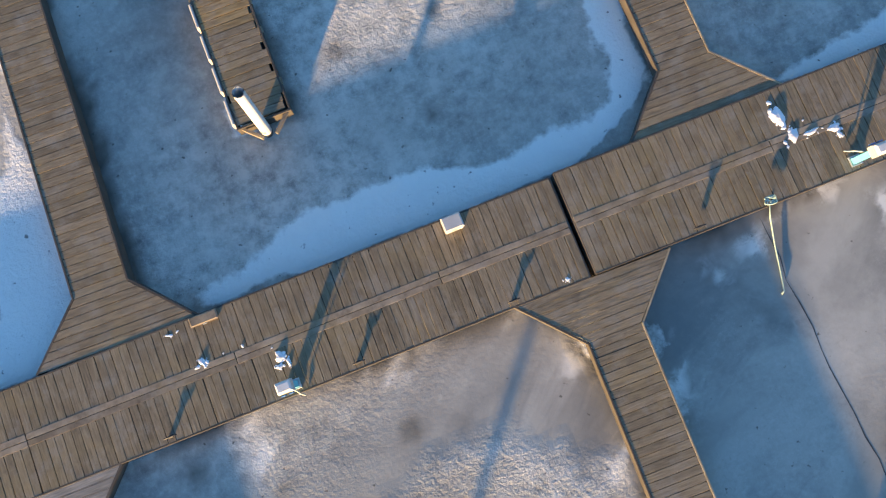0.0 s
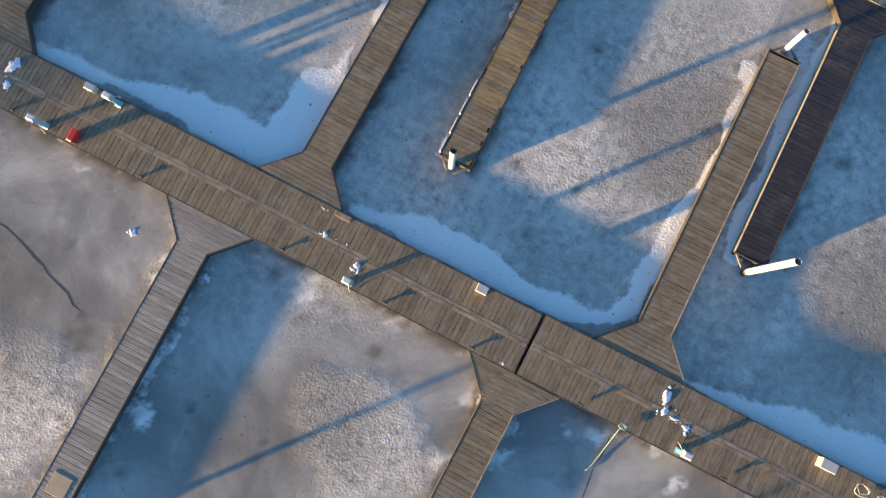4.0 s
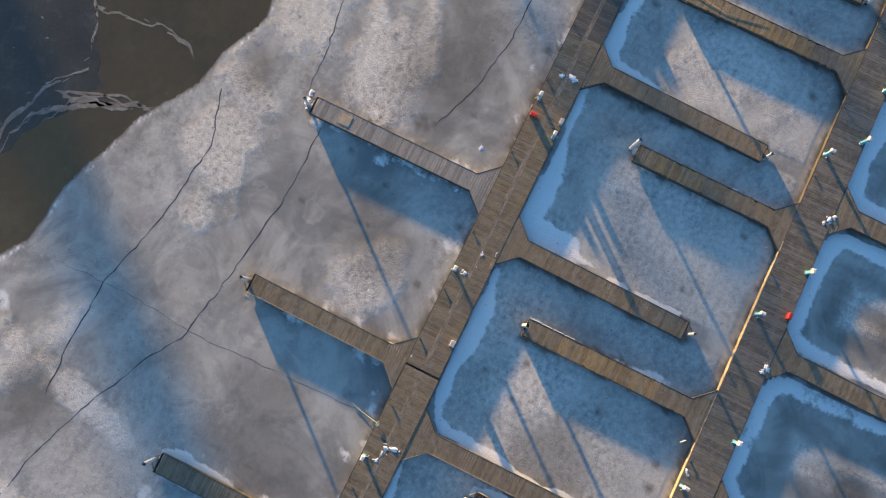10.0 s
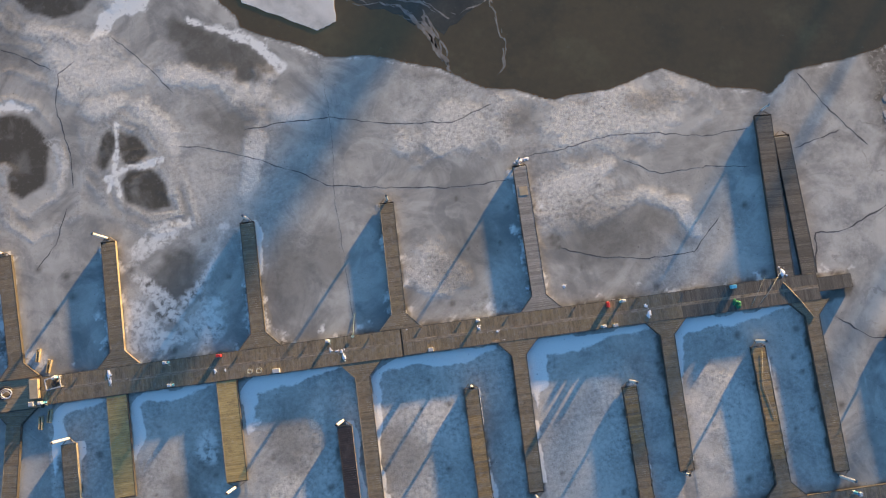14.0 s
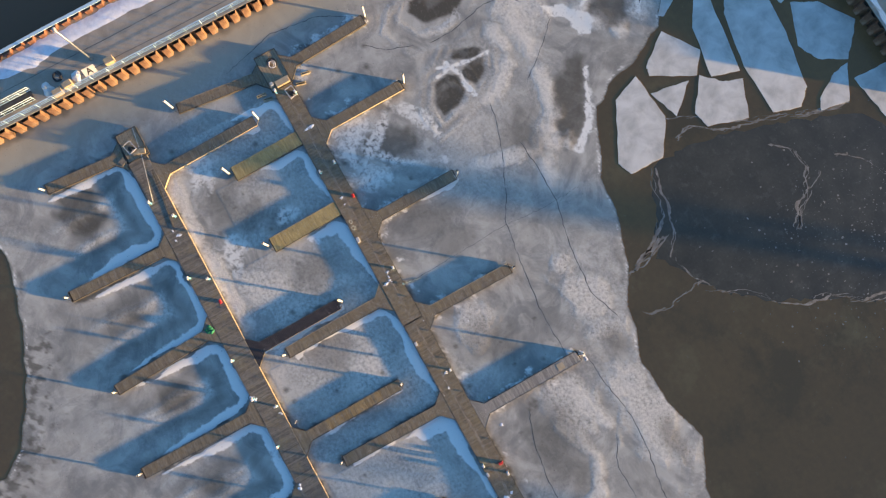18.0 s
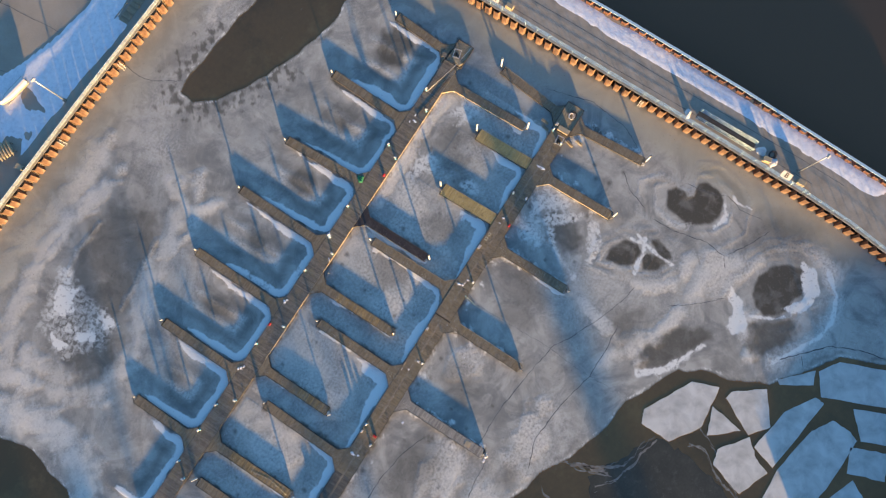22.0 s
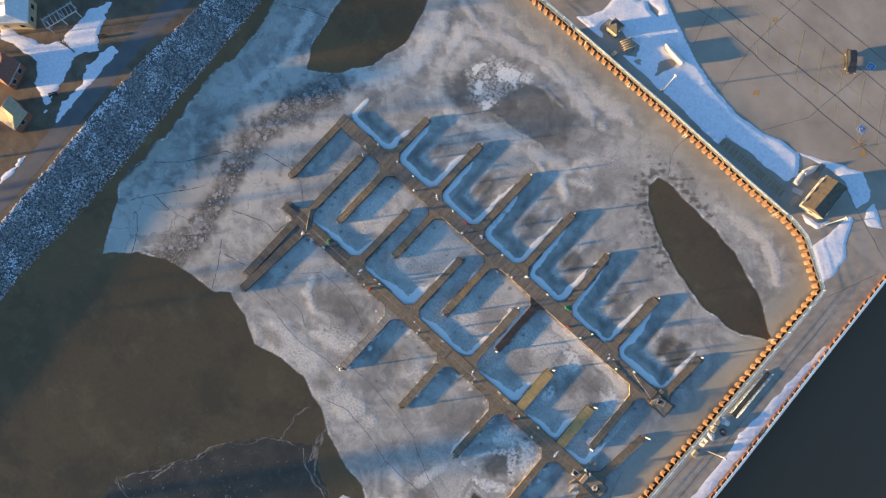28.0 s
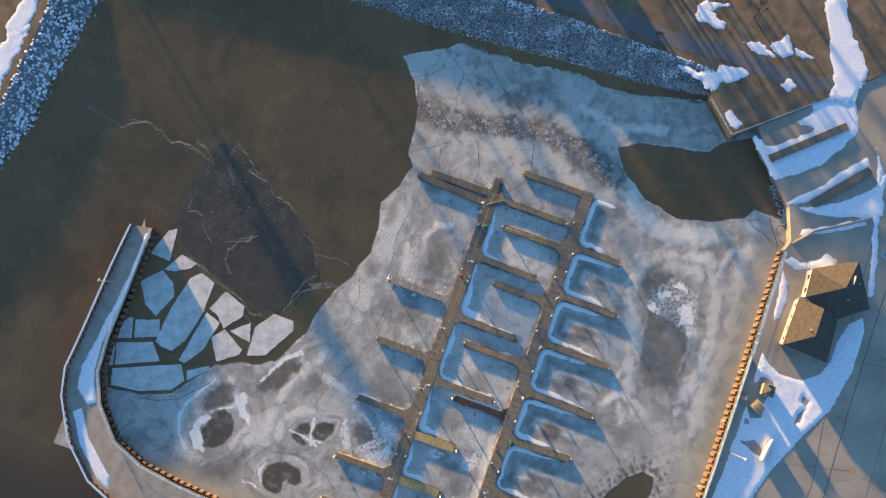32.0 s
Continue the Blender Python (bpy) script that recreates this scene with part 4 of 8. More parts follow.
    l.new(bp.outputs[0], bsdf.inputs["Normal"])
    return m


M_ICE = ice_material("harbour_ice")
M_FLOE = ice_material("floe_ice", True)

ice = tagged(new("ice_sheet", ice_mesh), "grey frozen harbour ice with frost and snow", "ice", kind="structure")
ice_mesh.materials.append(M_ICE)

FLOES = [[(-0.8, -67.9), (-6.8, -66.0), (-7.9, -64.4), (-4.5, -63.8), (-0.6, -63.3)], [(1.5, -63.7), (-2.8, -61.2), (-2.1, -57.5), (-0.6, -58.4), (1.2, -61.5)],
         [(5.7, -67.6), (1.8, -64.0), (3.7, -60.7), (6.3, -59.4), (11.6, -61.6), (10.0, -64.7)], [(16.7, -59.6), (8.6, -59.1), (1.3, -57.6), (-0.5, -55.6), (0.6, -52.2), (7.3, -52.1), (14.5, -53.6), (17.4, -55.5), (17.3, -58.0)],
         [(18.7, -53.3), (7.1, -51.4), (8.2, -47.9), (14.7, -49.1), (18.9, -51.9)], [(6.1, -51.2), (1.5, -49.2), (3.0, -44.2), (5.2, -43.7), (9.1, -46.7), (7.0, -48.8)],
         [(11.8, -48.5), (9.2, -46.4), (12.0, -41.2), (13.2, -41.5), (16.2, -45.5)], [(9.1, -45.2), (6.0, -41.5), (10.0, -40.2)], [(12.8, -39.7), (6.7, -40.3), (2.4, -37.4), (2.5, -32.9), (4.4, -32.2), (11.4, -36.0)]]
FLOES += [[(18.9, -67.6), (15.3, -67.8), (13.8, -67.0), (13.5, -66.1), (17.7, -64.8)], [(13.8, -65.5), (12.0, -60.5), (15.4, -59.2), (17.5, -64.2)], [(24.3, -66.0), (19.8, -67.4), (16.9, -60.1), (20.3, -57.1)],
          [(28.5, -65.2), (25.2, -66.2), (19.3, -52.5), (22.3, -50.5), (25.1, -52.4), (27.8, -59.1)], [(22.2, -50.1), (20.2, -50.8), (17.7, -46.8), (18.1, -46.1)], [(24.9, -67.0), (21.4, -67.8), (20.2, -67.6), (24.5, -66.3)]]
for poly in FLOES:
    cx, cy = sum(p[0] for p in poly) / len(poly), sum(p[1] for p in poly) / len(poly)
    ring = []
    for (x0, y0), (x1, y1) in zip(poly, poly[1:] + poly[:1]):
        for k in range(6):
            t = k / 6
            j = 0.0 if k == 0 else 0.09
            ring.append((x0 + (x1 - x0) * t - cx + random.uniform(-j, j), y0 + (y1 - y0) * t - cy + random.uniform(-j, j)))
    bm = bmesh.new()
    rows = [[bm.verts.new((x * s, y * s, z)) for x, y in ring] for s, z in ((0.99, -0.16), (1.0, -0.004), (0.997, 0.012))]
    top = bm.faces.new(rows[2])
    bm.faces.new(rows[0][::-1])
    for a, b in zip(rows, rows[1:]):
        for k in range(len(ring)):
            bm.faces.new((a[k], a[(k + 1) % len(ring)], b[(k + 1) % len(ring)], b[k]))
    top.normal_update()
    bmesh.ops.triangulate(bm, faces=[top])
    bmesh.ops.recalc_face_normals(bm, faces=bm.faces[:])
    floe = part("ice_floe", bm, M_FLOE)
    floe.location = (cx, cy, 0)
    tagged(floe, "pale snow-dusted slab of broken ice afloat", "ice floe", "broken ice floes")

# brash: broken plates frozen into the slush belt
brash_rng = random.Random(23)
BELT = [(-53.0, -23.0), (-50.4, -17.3), (-52.0, -11.8), (-53.2, -6.9), (-55.0, 0.5), (-55.4, 7.0), (-54.9, 12.5), (-53.4, 19.6), (-51.0, 23.5)]
chunks = bmesh.new()
for k in range(260):
    (x0, y0), (x1, y1) = (lambda q: (BELT[q], BELT[q + 1]))(brash_rng.randrange(len(BELT) - 1))
    t = brash_rng.random()
    cx, cy, r = x0 + (x1 - x0) * t + brash_rng.gauss(0, 1.1), y0 + (y1 - y0) * t + brash_rng.gauss(0, 1.0), 0.12 + 0.55 * brash_rng.random() ** 2.0
    n, a0 = brash_rng.randrange(5, 8), brash_rng.uniform(0, 6)
    ring = [(cx + r * brash_rng.uniform(0.65, 1.1) * math.cos(a0 + 6.283 * q / n), cy + r * brash_rng.uniform(0.65, 1.1) * math.sin(a0 + 6.283 * q / n)) for q in range(n)]
    lo, hi = [[chunks.verts.new((x, y, z)) for x, y in ring] for z in (-0.05, 0.012 + 0.01 * brash_rng.random())]
    chunks.faces.new(hi)
    for q in range(n):
        chunks.faces.new((lo[q], lo[(q + 1) % n], hi[(q + 1) % n], hi[q]))
M_BRASH = material("grey_brash_ice", [(0.15, 0.145, 0.135), (0.27, 0.26, 0.245), (0.4, 0.388, 0.365)], 0.8, (1, 1, 1), 0.8, 0.3, 9)
tagged(part("brash_ice", chunks, M_BRASH), "small broken ice plates frozen into dark slush", "ice", kind="stuff")

# cracks: wet dark seams in the sheet
CRACKS = [[(12.6, -23.1), (8.7, -23.4), (4.2, -23.3), (-2.5, -21.8), (-7.5, -21.4), (-11.5, -22.7)], [(18.7, -22.4), (15.3, -21.6), (10.8, -19.8), (8.0, -18.5), (5.2, -16.8), (-0.3, -15.8), (-7.5, -14.9), (-12.0, -15.1)],
          [(4.3, -27.0), (4.2, -20.6), (4.6, -16.0), (4.3, -9.0), (4.2, -2.6)], [(-13.7, -17.1), (-17.6, -17.4), (-21.8, -18.1), (-26.0, -17.9), (-31.1, -16.9), (-35.6, -17.1)],
          [(-23.1, -15.6), (-26.4, -13.7), (-30.9, -13.9), (-35.1, -13.4)], [(-15.7, -8.0), (-19.0, -6.7), (-23.9, -5.9), (-28.3, -6.0), (-31.2, -8.9)], [(29.4, -33.8), (28.9, -31.4), (29.3, -27.9), (28.9, -22.1), (28.9, -18.1), (32.9, -13.0)]]
CRACKS = CRACKS[:6]
CRACKS += [[(37.2, -33.1), (36.8, -29.6), (37.6, -27.2), (36.5, -24.3), (36.0, -20.9)], [(9.3, 50.9), (7.5, 53.8), (6.4, 55.5), (6.0, 57.5), (6.4, 60.3)], [(37.5, 4.0), (39.4, -3.0), (38.6, -9.0), (36.6, -12.6)],
           [(32.6, -12.2), (30.7, -14.4), (30.0, -16.3), (29.5, -17.7)], [(28.8, -19.5), (28.8, -22.4), (30.0, -27.9), (29.5, -30.9), (27.9, -32.1)], [(29.8, -31.2), (32.5, -33.0), (36.5, -34.9)], [(18.7, -27.6), (20.7, -30.3), (24.4, -34.3)], [(23.3, -47.1), (21.6, -48.3)]]
WIDE_FROM = len(CRACKS)
CRACKS += [[(20.6, -44.9), (23.4, -47.4), (26.2, -50.0), (28.2, -54.3), (28.9, -58.0)], [(-65.2, -20.6), (-62.5, -16.6), (-58.2, -16.7), (-53.1, -15.4), (-48.8, -14.1)], [(-62.5, -16.6), (-58.1, -11.3), (-56.3, -8.6)], [(-67.4, -12.5), (-62.7, -8.2), (-60.4, -4.7), (-58.2, -1.3), (-55.9, -0.1)],
           [(-56.6, -29.0), (-59.6, -23.9), (-62.1, -21.5), (-63.6, -21.3)], [(-70.7, 27.8), (-65.5, 30.6), (-61.2, 32.1)], [(-44.4, -15.8), (-39.7, -14.6)], [(-49.3, -8.8), (-42.8, -6.1), (-40.0, -6.2), (-39.3, -2.6)], [(-52.3, 3.4), (-46.7, 4.7), (-43.0, 4.0), (-40.2, 1.7)],
           [(-41.5, -22.0), (-43.6, -18.2), (-46.8, -14.0)], [(-48.8, 59.8), (-49.7, 58.4), (-50.5, 56.5), (-51.0, 54.6), (-52.0, 53.7), (-52.2, 52.5)], [(-47.7, 61.1), (-49.2, 60.7), (-50.0, 60.0), (-51.4, 59.1), (-53.0, 58.1), (-54.6, 57.4)],
           [(-49.4, 63.0), (-49.6, 62.0), (-50.2, 60.9)], [(-53.1, 55.8), (-52.5, 54.6), (-52.0, 53.8)], [(-53.3, 61.3), (-53.2, 59.9), (-52.3, 59.5), (-50.9, 60.4), (-50.2, 60.9)]]
bm = bmesh.new()
for c_no, pts in enumerate(CRACKS):
    fine = []
    for (x0, y0), (x1, y1) in zip(pts, pts[1:]):
        m = max(2, int(math.hypot(x1 - x0, y1 - y0) / 0.5))
        fine += [(x0 + (x1 - x0) * k / m + random.uniform(-0.09, 0.09), y0 + (y1 - y0) * k / m + random.uniform(-0.09, 0.09)) for k in range(m)]
    fine.append(pts[-1])
    prev = None
    for k, (x, y) in enumerate(fine):
        ax, ay = fine[min(k + 1, len(fine) - 1)][0] - fine[max(k - 1, 0)][0], fine[min(k + 1, len(fine) - 1)][1] - fine[max(k - 1, 0)][1]
        h = math.hypot(ax, ay) + 1e-6
        w = random.uniform(0.010, 0.045) * (0.4 if c_no == 2 else 2.0 if c_no >= WIDE_FROM else 1.2) * (1 if 0 < k < len(fine) - 1 else 0.2)
        cur = [bm.verts.new((x - ay / h * w * s, y + ax / h * w * s, 0.003)) for s in (-1, 1)]
        if prev:
            bm.faces.new((prev[1], prev[0], cur[0], cur[1]))
        prev = cur
cracks = tagged(part("ice_cracks", bm, M_DARK), "thin dark refrozen cracks across the ice", "cracks", kind="stuff")

# a pan of thin new ice, dark and mottled, off the floes
M_NILAS = material("thin_new_ice", [(0.036, 0.035, 0.024), (0.05, 0.048, 0.033), (0.068, 0.064, 0.045)], 0.25, (1, 1, 1), 0.2, 0.1, 3.0)
stained(M_NILAS, [((0.1, 0.094, 0.074), 0.55, 0.7, 0.55), ((0.14, 0.13, 0.105), 0.6, 0.72, 0.5)], 0.7)
pan = [(-30.5, -60.5), (-28.6, -57.0), (-27.0, -53.5), (-24.0, -49.4), (-21.3, -44.5), (-19.8, -40.9), (-17.7, -38.6), (-15.2, -35.6), (-12.9, -33.4), (-7.5, -30.5), (-3.0, -33.2), (2.0, -35.5), (2.2, -40.0), (1.2, -46.0), (-0.6, -51.5), (-2.4, -56.0), (-5.0, -62.0), (-10.0, -65.0), (-15.0, -66.5), (-22.0, -65.0), (-27.0, -64.0)]
pan_rng = random.Random(5)
pan = [(x0 + (x1 - x0) * k / 6 + pan_rng.uniform(-0.35, 0.35), y0 + (y1 - y0) * k / 6 + pan_rng.uniform(-0.35, 0.35)) for (x0, y0), (x1, y1) in zip(pan, pan[1:] + pan[:1]) for k in range(6)]
thin_ice = tagged(prism("thin_ice", pan, Z_WATER - 0.03, Z_WATER + 0.003, M_NILAS), "dark mottled sheet of thin new ice on the river", "ice", kind="structure")

# foam lines and skim ice adrift on the river
M_FOAM = material("skim_foam", [(0.09, 0.082, 0.068), (0.15, 0.14, 0.12), (0.25, 0.238, 0.21)], 1.4, (1, 1, 1), 0.7, 0.2, 9)
FOAM = [[(-26.5, -93.8), (-26.2, -90.9), (-25.6, -87.9), (-24.9, -84.9), (-26.8, -82.9), (-28.0, -79.3), (-27.3, -76.2), (-25.5, -73.5), (-26.2, -69.7), (-25.9, -66.8), (-25.1, -65.1), (-23.9, -62.6)], [(-24.4, -66.9), (-27.7, -67.5), (-26.9, -65.1), (-24.1, -62.0)],
        [(-21.9, -57.0), (-26.4, -59.5), (-29.9, -58.2), (-27.5, -54.5), (-25.9, -53.2), (-24.4, -49.9), (-21.7, -46.2), (-21.3, -43.4), (-20.2, -40.9), (-17.7, -38.6), (-15.4, -35.7), (-12.9, -33.4), (-9.5, -31.9)], [(-8.5, -53.1), (-10.8, -48.6), (-13.4, -47.0)], [(-2.4, -57.4), (0.1, -52.9), (0.9, -49.2), (4.5, -43.9), (6.4, -40.0), (4.0, -35.1)], [(0.6, -34.8), (-3.8, -33.7), (-6.5, -30.5), (-7.2, -28.7), (-8.3, -24.7)], [(-8.9, -32.2), (-5.2, -34.2), (0.3, -35.2), (1.9, -36.1)],
        [(-12.9, -33.6), (-13.4, -28.3), (-12.7, -25.5)], [(-6.1, -32.7), (-6.8, -29.3), (-7.9, -26.9)], [(-30.4, -59.1), (-26.9, -59.2), (-23.7, -57.6), (-21.1, -56.0)], [(-16.2, -64.4), (-12.6, -63.6), (-12.6, -60.2), (-9.5, -58.7), (-7.2, -55.7)],
        [(-13.1, -46.9), (-10.3, -50.2), (-7.2, -52.1), (-4.2, -51.5), (-2.4, -49.5)], [(-2.8, -60.9), (-1.5, -55.4), (0.2, -52.1), (1.7, -45.5), (4.2, -42.4), (3.5, -39.5)], [(-25.5, -54.5), (-24.0, -48.9), (-23.3, -47.2)]]
foam_rng = random.Random(8)
bm = bmesh.new()
for pts in FOAM:
    for rep in range(3):
        fine, prev = [], None
        for (x0, y0), (x1, y1) in zip(pts, pts[1:]):
            m = max(2, int(math.hypot(x1 - x0, y1 - y0) / 0.35))
            fine += [(x0 + (x1 - x0) * k / m, y0 + (y1 - y0) * k / m) for k in range(m)]
        ph = foam_rng.uniform(0, 6)
        for k, (x, y) in enumerate(fine):
            x += (0.14 + 0.3 * (rep == 2)) * math.sin(k * 0.23 + ph) + 0.14 * math.sin(k * 0.71 + 2 * ph) + foam_rng.uniform(-0.1, 0.1)
            y += (0.14 + 0.3 * (rep == 2)) * math.cos(k * 0.19 + ph) + 0.14 * math.sin(k * 0.63 + ph) + foam_rng.uniform(-0.1, 0.1)
            w = max(0.0, 0.05 + 0.07 * math.sin(k * 0.17 + ph * 2) + foam_rng.uniform(-0.03, 0.08)) * (0.5 if rep else 1.3)
            cur = [bm.verts.new((x - w, y - w * 0.6, Z_WATER + 0.006 + 0.002 * rep)), bm.verts.new((x + w, y + w * 0.6, Z_WATER + 0.006 + 0.002 * rep))] if w > 0.01 else None
            if prev and cur:
                bm.faces.new((prev[0], prev[1], cur[1], cur[0]))
            prev = cur
for k in range(900):
    if k < 640:
        x, y = foam_rng.gauss(-17, 6.5), foam_rng.gauss(-53, 7.5)
    else:
        a, b = foam_rng.choice(FOAM), foam_rng.random()
        p = foam_rng.choice(a)
        x, y = p[0] + foam_rng.gauss(0, 2.2), p[1] + foam_rng.gauss(0, 2.2)
    if y > -34 or x > -3 or (k >= 640 and x > -9):
        continue
    r = 0.04 + 0.14 * foam_rng.random() ** 3
    st, a0 = foam_rng.uniform(0.3, 1.0), foam_rng.uniform(0, 3)
    ring = []
    for q in range(8):
        a = q * 0.785
        u, v = r * foam_rng.uniform(0.5, 1.2) * math.cos(a), r * st * foam_rng.uniform(0.5, 1.2) * math.sin(a)
        ring.append(bm.verts.new((x + u * math.cos(a0) - v * math.sin(a0), y + u * math.sin(a0) + v * math.cos(a0), Z_WATER + 0.004)))
    bm.faces.new(ring)
bmesh.ops.recalc_face_normals(bm, faces=bm.faces[:])
for f in bm.faces:
    if f.normal.z < 0:
        f.normal_flip()
tagged(part("skim_foam", bm, M_FOAM), "grey foam lines and skim ice on brown water", "foam", kind="stuff")

# ---------------------------------------------------------------- banks and walls
WALL_IN = [(-47.2, 61.6), (-20, 61.3), (0, 60.9), (20, 60.2), (30.9, 60.0), (34.8, 59.2), (43.2, 53.6), (43.3, 40), (43.2, 20), (43.1, 0), (43.0, -20), (42.7, -36),
           (42.3, -43), (41.2, -51.5), (38.4, -58.8), (32.4, -64.6), (26.5, -67.5), (19.1, -68.3), (8, -68.3), (-6.0, -68.6)]
WALL_OUT = [(-5.3, -73.0), (4.4, -73.6), (19.9, -74.0), (27.8, -74.4), (33.5, -72.8), (41.6, -67.8), (47.7, -60.7), (50.2, -54), (50.6, -42), (51.4, -20), (51.6, 0), (51.4, 20), (50.9, 40), (50.4, 64)]
quay = tagged(prism("pavement_quay", WALL_IN[4:] + WALL_OUT + [(30.9, 64)], Z_WALK - 0.06, Z_WALK, M_CONCRETE), "bare tan concrete quay behind the sheet-pile wall", "quay", kind="structure")
# sides made dark to keep bounced sunlight off the water
prism("quay_face", WALL_IN[4:] + WALL_OUT + [(30.9, 64)], -1.5, Z_WALK - 0.06, M_SIDE, quay)
yard = tagged(prism("ground_yard", WALL_IN[:5] + [(30.9, 64.0), (50.4, 64.0), (50.4, 400), (-400, 400), (-400, 200), (-95, 73.5), (-82.1, 59.9), (-72.2, 48.2), (-62.2, 55.7), (-57.2, 60.0), (-50.0, 62.6)], -1.5, Z_WALK - 0.004, M_ASPHALT),
              "tan sunlit asphalt car park with cracks", "car park", kind="structure")
bank = tagged(prism("ground_bank", [(-77, -120), (-76.5, -56), (-79, -40), (-80, -26), (-81, -13), (-81.3, 0), (-81, 20), (-80.6, 36), (-74, 36.6), (-67.6, 43.4), (-81.5, 59), (-95, 73.4), (-400, 199), (-1500, 400), (-1500, -900), (-80, -900), (-72, -160)],
                    -1.5, 2.4, M_GRASS), "brown winter grass bank with snow patches", "grass", kind="structure")


def along(pts, step):
    """Points with headings at even steps along a line."""
    out, left = [], 0.0
    for (x0, y0), (x1, y1) in zip(pts, pts[1:]):
        d = math.hypot(x1 - x0, y1 - y0)
        a = math.atan2(y1 - y0, x1 - x0)
        t = left
        while t < d:
            out.append((x0 + (x1 - x0) * t / d, y0 + (y1 - y0) * t / d, a))
            t += step
        left = t - d
    return out


# sheet piles: one pan shape, set side by side
PERIOD = 1.52


def pan_mesh(z0, z1, depth, flip, mat):
    s = -1 if flip else 1
    prof = [(-PERIOD / 2, 0), (-0.56, 0), (-0.34, -s * depth), (0.4, -s * depth), (0.6, 0), (PERIOD / 2, 0)]
    bm = bmesh.new()
    lo, hi = [bm.verts.new((x, y, z0)) for x, y in prof], [bm.verts.new((x, y, z1)) for x, y in prof]
    back = [bm.verts.new((x, y + s * 0.05, z1)) for x, y in prof]
    for k in range(5):
        bm.faces.new((lo[k], lo[k + 1], hi[k + 1], hi[k]))
        bm.faces.new((hi[k], hi[k + 1], back[k + 1], back[k]))
    bmesh.ops.recalc_face_normals(bm, faces=bm.faces[:])
    return mesh_of("sheet_pile", bm, mat)


M_RUST2 = material("brown_sheet_pile", [(0.06, 0.027, 0.017), (0.14, 0.062, 0.038), (0.22, 0.105, 0.068)], 1.2, (1, 1, 0.5), 0.85, 0.4, 18, bump_dist=0.02)
pan_in, pan_out = pan_mesh(-1.4, Z_WALK + 0.03, 0.44, False, M_RUST), pan_mesh(Z_WALK - 0.05, Z_WALK + 0.75, 0.4, True, M_RUST2)
wall_in = tagged(new("wall_basin"), "orange rusted corrugated sheet-pile basin wall", "sheet-pile wall", kind="structure")
wall_out = tagged(new("wall_outer"), "brown rusted corrugated parapet on the outer edge", "sheet-pile wall", kind="structure")
for x, y, a in along(WALL_IN, PERIOD)[:300]:
    o = new("sheet_pile", pan_in)
    o.parent, o.location, o.rotation_euler = wall_in, (x, y, 0), (0, 0, a)
for x, y, a in along(WALL_OUT, PERIOD):
    o = new("sheet_pile", pan_out)
    o.parent, o.location, o.rotation_euler = wall_out, (x, y, 0), (0, 0, a)


def strip(name, pts, off0, off1, z0, z1, mat, parent=None, shift=0.0):
    """A kerb that follows a line between two side offsets."""
    bm = bmesh.new()
    rings = []
    for k, (x, y) in enumerate(pts):
        (ax, ay), (bx, by) = pts[max(k - 1, 0)], pts[min(k + 1, len(pts) - 1)]
        h = math.hypot(bx - ax, by - ay)
        nx_, ny_ = -(by - ay) / h, (bx - ax) / h
        rings.append([bm.verts.new((x + nx_ * o, y + ny_ * o, z)) for o, z in ((off0, z0), (off1, z0), (off1, z1), (off0, z1))])
    for a, b in zip(rings, rings[1:]):
        for k in range(4):
            bm.faces.new((a[k], b[k], b[(k + 1) % 4], a[(k + 1) % 4]))
    bm.faces.new(rings[0])
    bm.faces.new(rings[-1][::-1])
    bmesh.ops.recalc_face_normals(bm, faces=bm.faces[:])
    return part(name, bm, mat, parent)


M_RAIL = material("blue_grey_rail", [(0.36, 0.50, 0.58), (0.48, 0.62, 0.70)], 3.0, (1, 1, 1), 0.45, 0.05, 40)
M_CAP = material("pale_cap", [(0.24, 0.215, 0.17), (0.33, 0.30, 0.25)], 2.0, (1, 1, 1), 0.7, 0.2, 20)
strip("cap_beam", WALL_IN, 0.0, 0.3, Z_WALK - 0.3, Z_WALK + 0.06, M_CAP, wall_in)
strip("cap_beam", WALL_OUT, -0.38, 0.02, Z_WALK + 0.66, Z_WALK + 0.8, M_RAIL, wall_out)


def railing(pts, label, heights=(0.5, 0.8, 1.12)):
    """A rail of posts and three bars along the wall's cap."""
    r = thing("railing", label, "railing", "quay railings")
    for x, y, a in along(pts, 2.05):
        bm = bmesh.new()
        add_box(bm, x - 0.025, y - 0.025, Z_WALK, x + 0.025, y + 0.025, Z_WALK + heights[-1] + 0.02, 0.008)
        part("post", bm, M_RAIL, r)
    for h in heights:
        strip("rail", pts, -0.035, 0.035, Z_WALK + h - 0.012, Z_WALK + h + 0.012, M_RAIL, r)
    return r


def offset(pts, o):
    res = []
    for k, (x, y) in enumerate(pts):
        (ax, ay), (bx, by) = pts[max(k - 1, 0)], pts[min(k + 1, len(pts) - 1)]
        h = math.hypot(bx - ax, by - ay)
        res.append((x - (by - ay) / h * o, y + (bx - ax) / h * o))
    return res


RAIL_LINE = offset(WALL_IN, 0.22)
railing(RAIL_LINE[0:5], "blue-grey tubular steel railing on the wall")
railing(RAIL_LINE[4:9], "blue-grey tubular steel railing round the corner of the quay")
railing(RAIL_LINE[8:12], "blue-grey tubular steel railing on the wall")
railing(RAIL_LINE[11:20], "blue-grey tubular steel railing along the curved jetty")
railing(offset(WALL_IN, 0.75)[0:12], "low inner pipe rail beside the quay's edge", (0.28,))

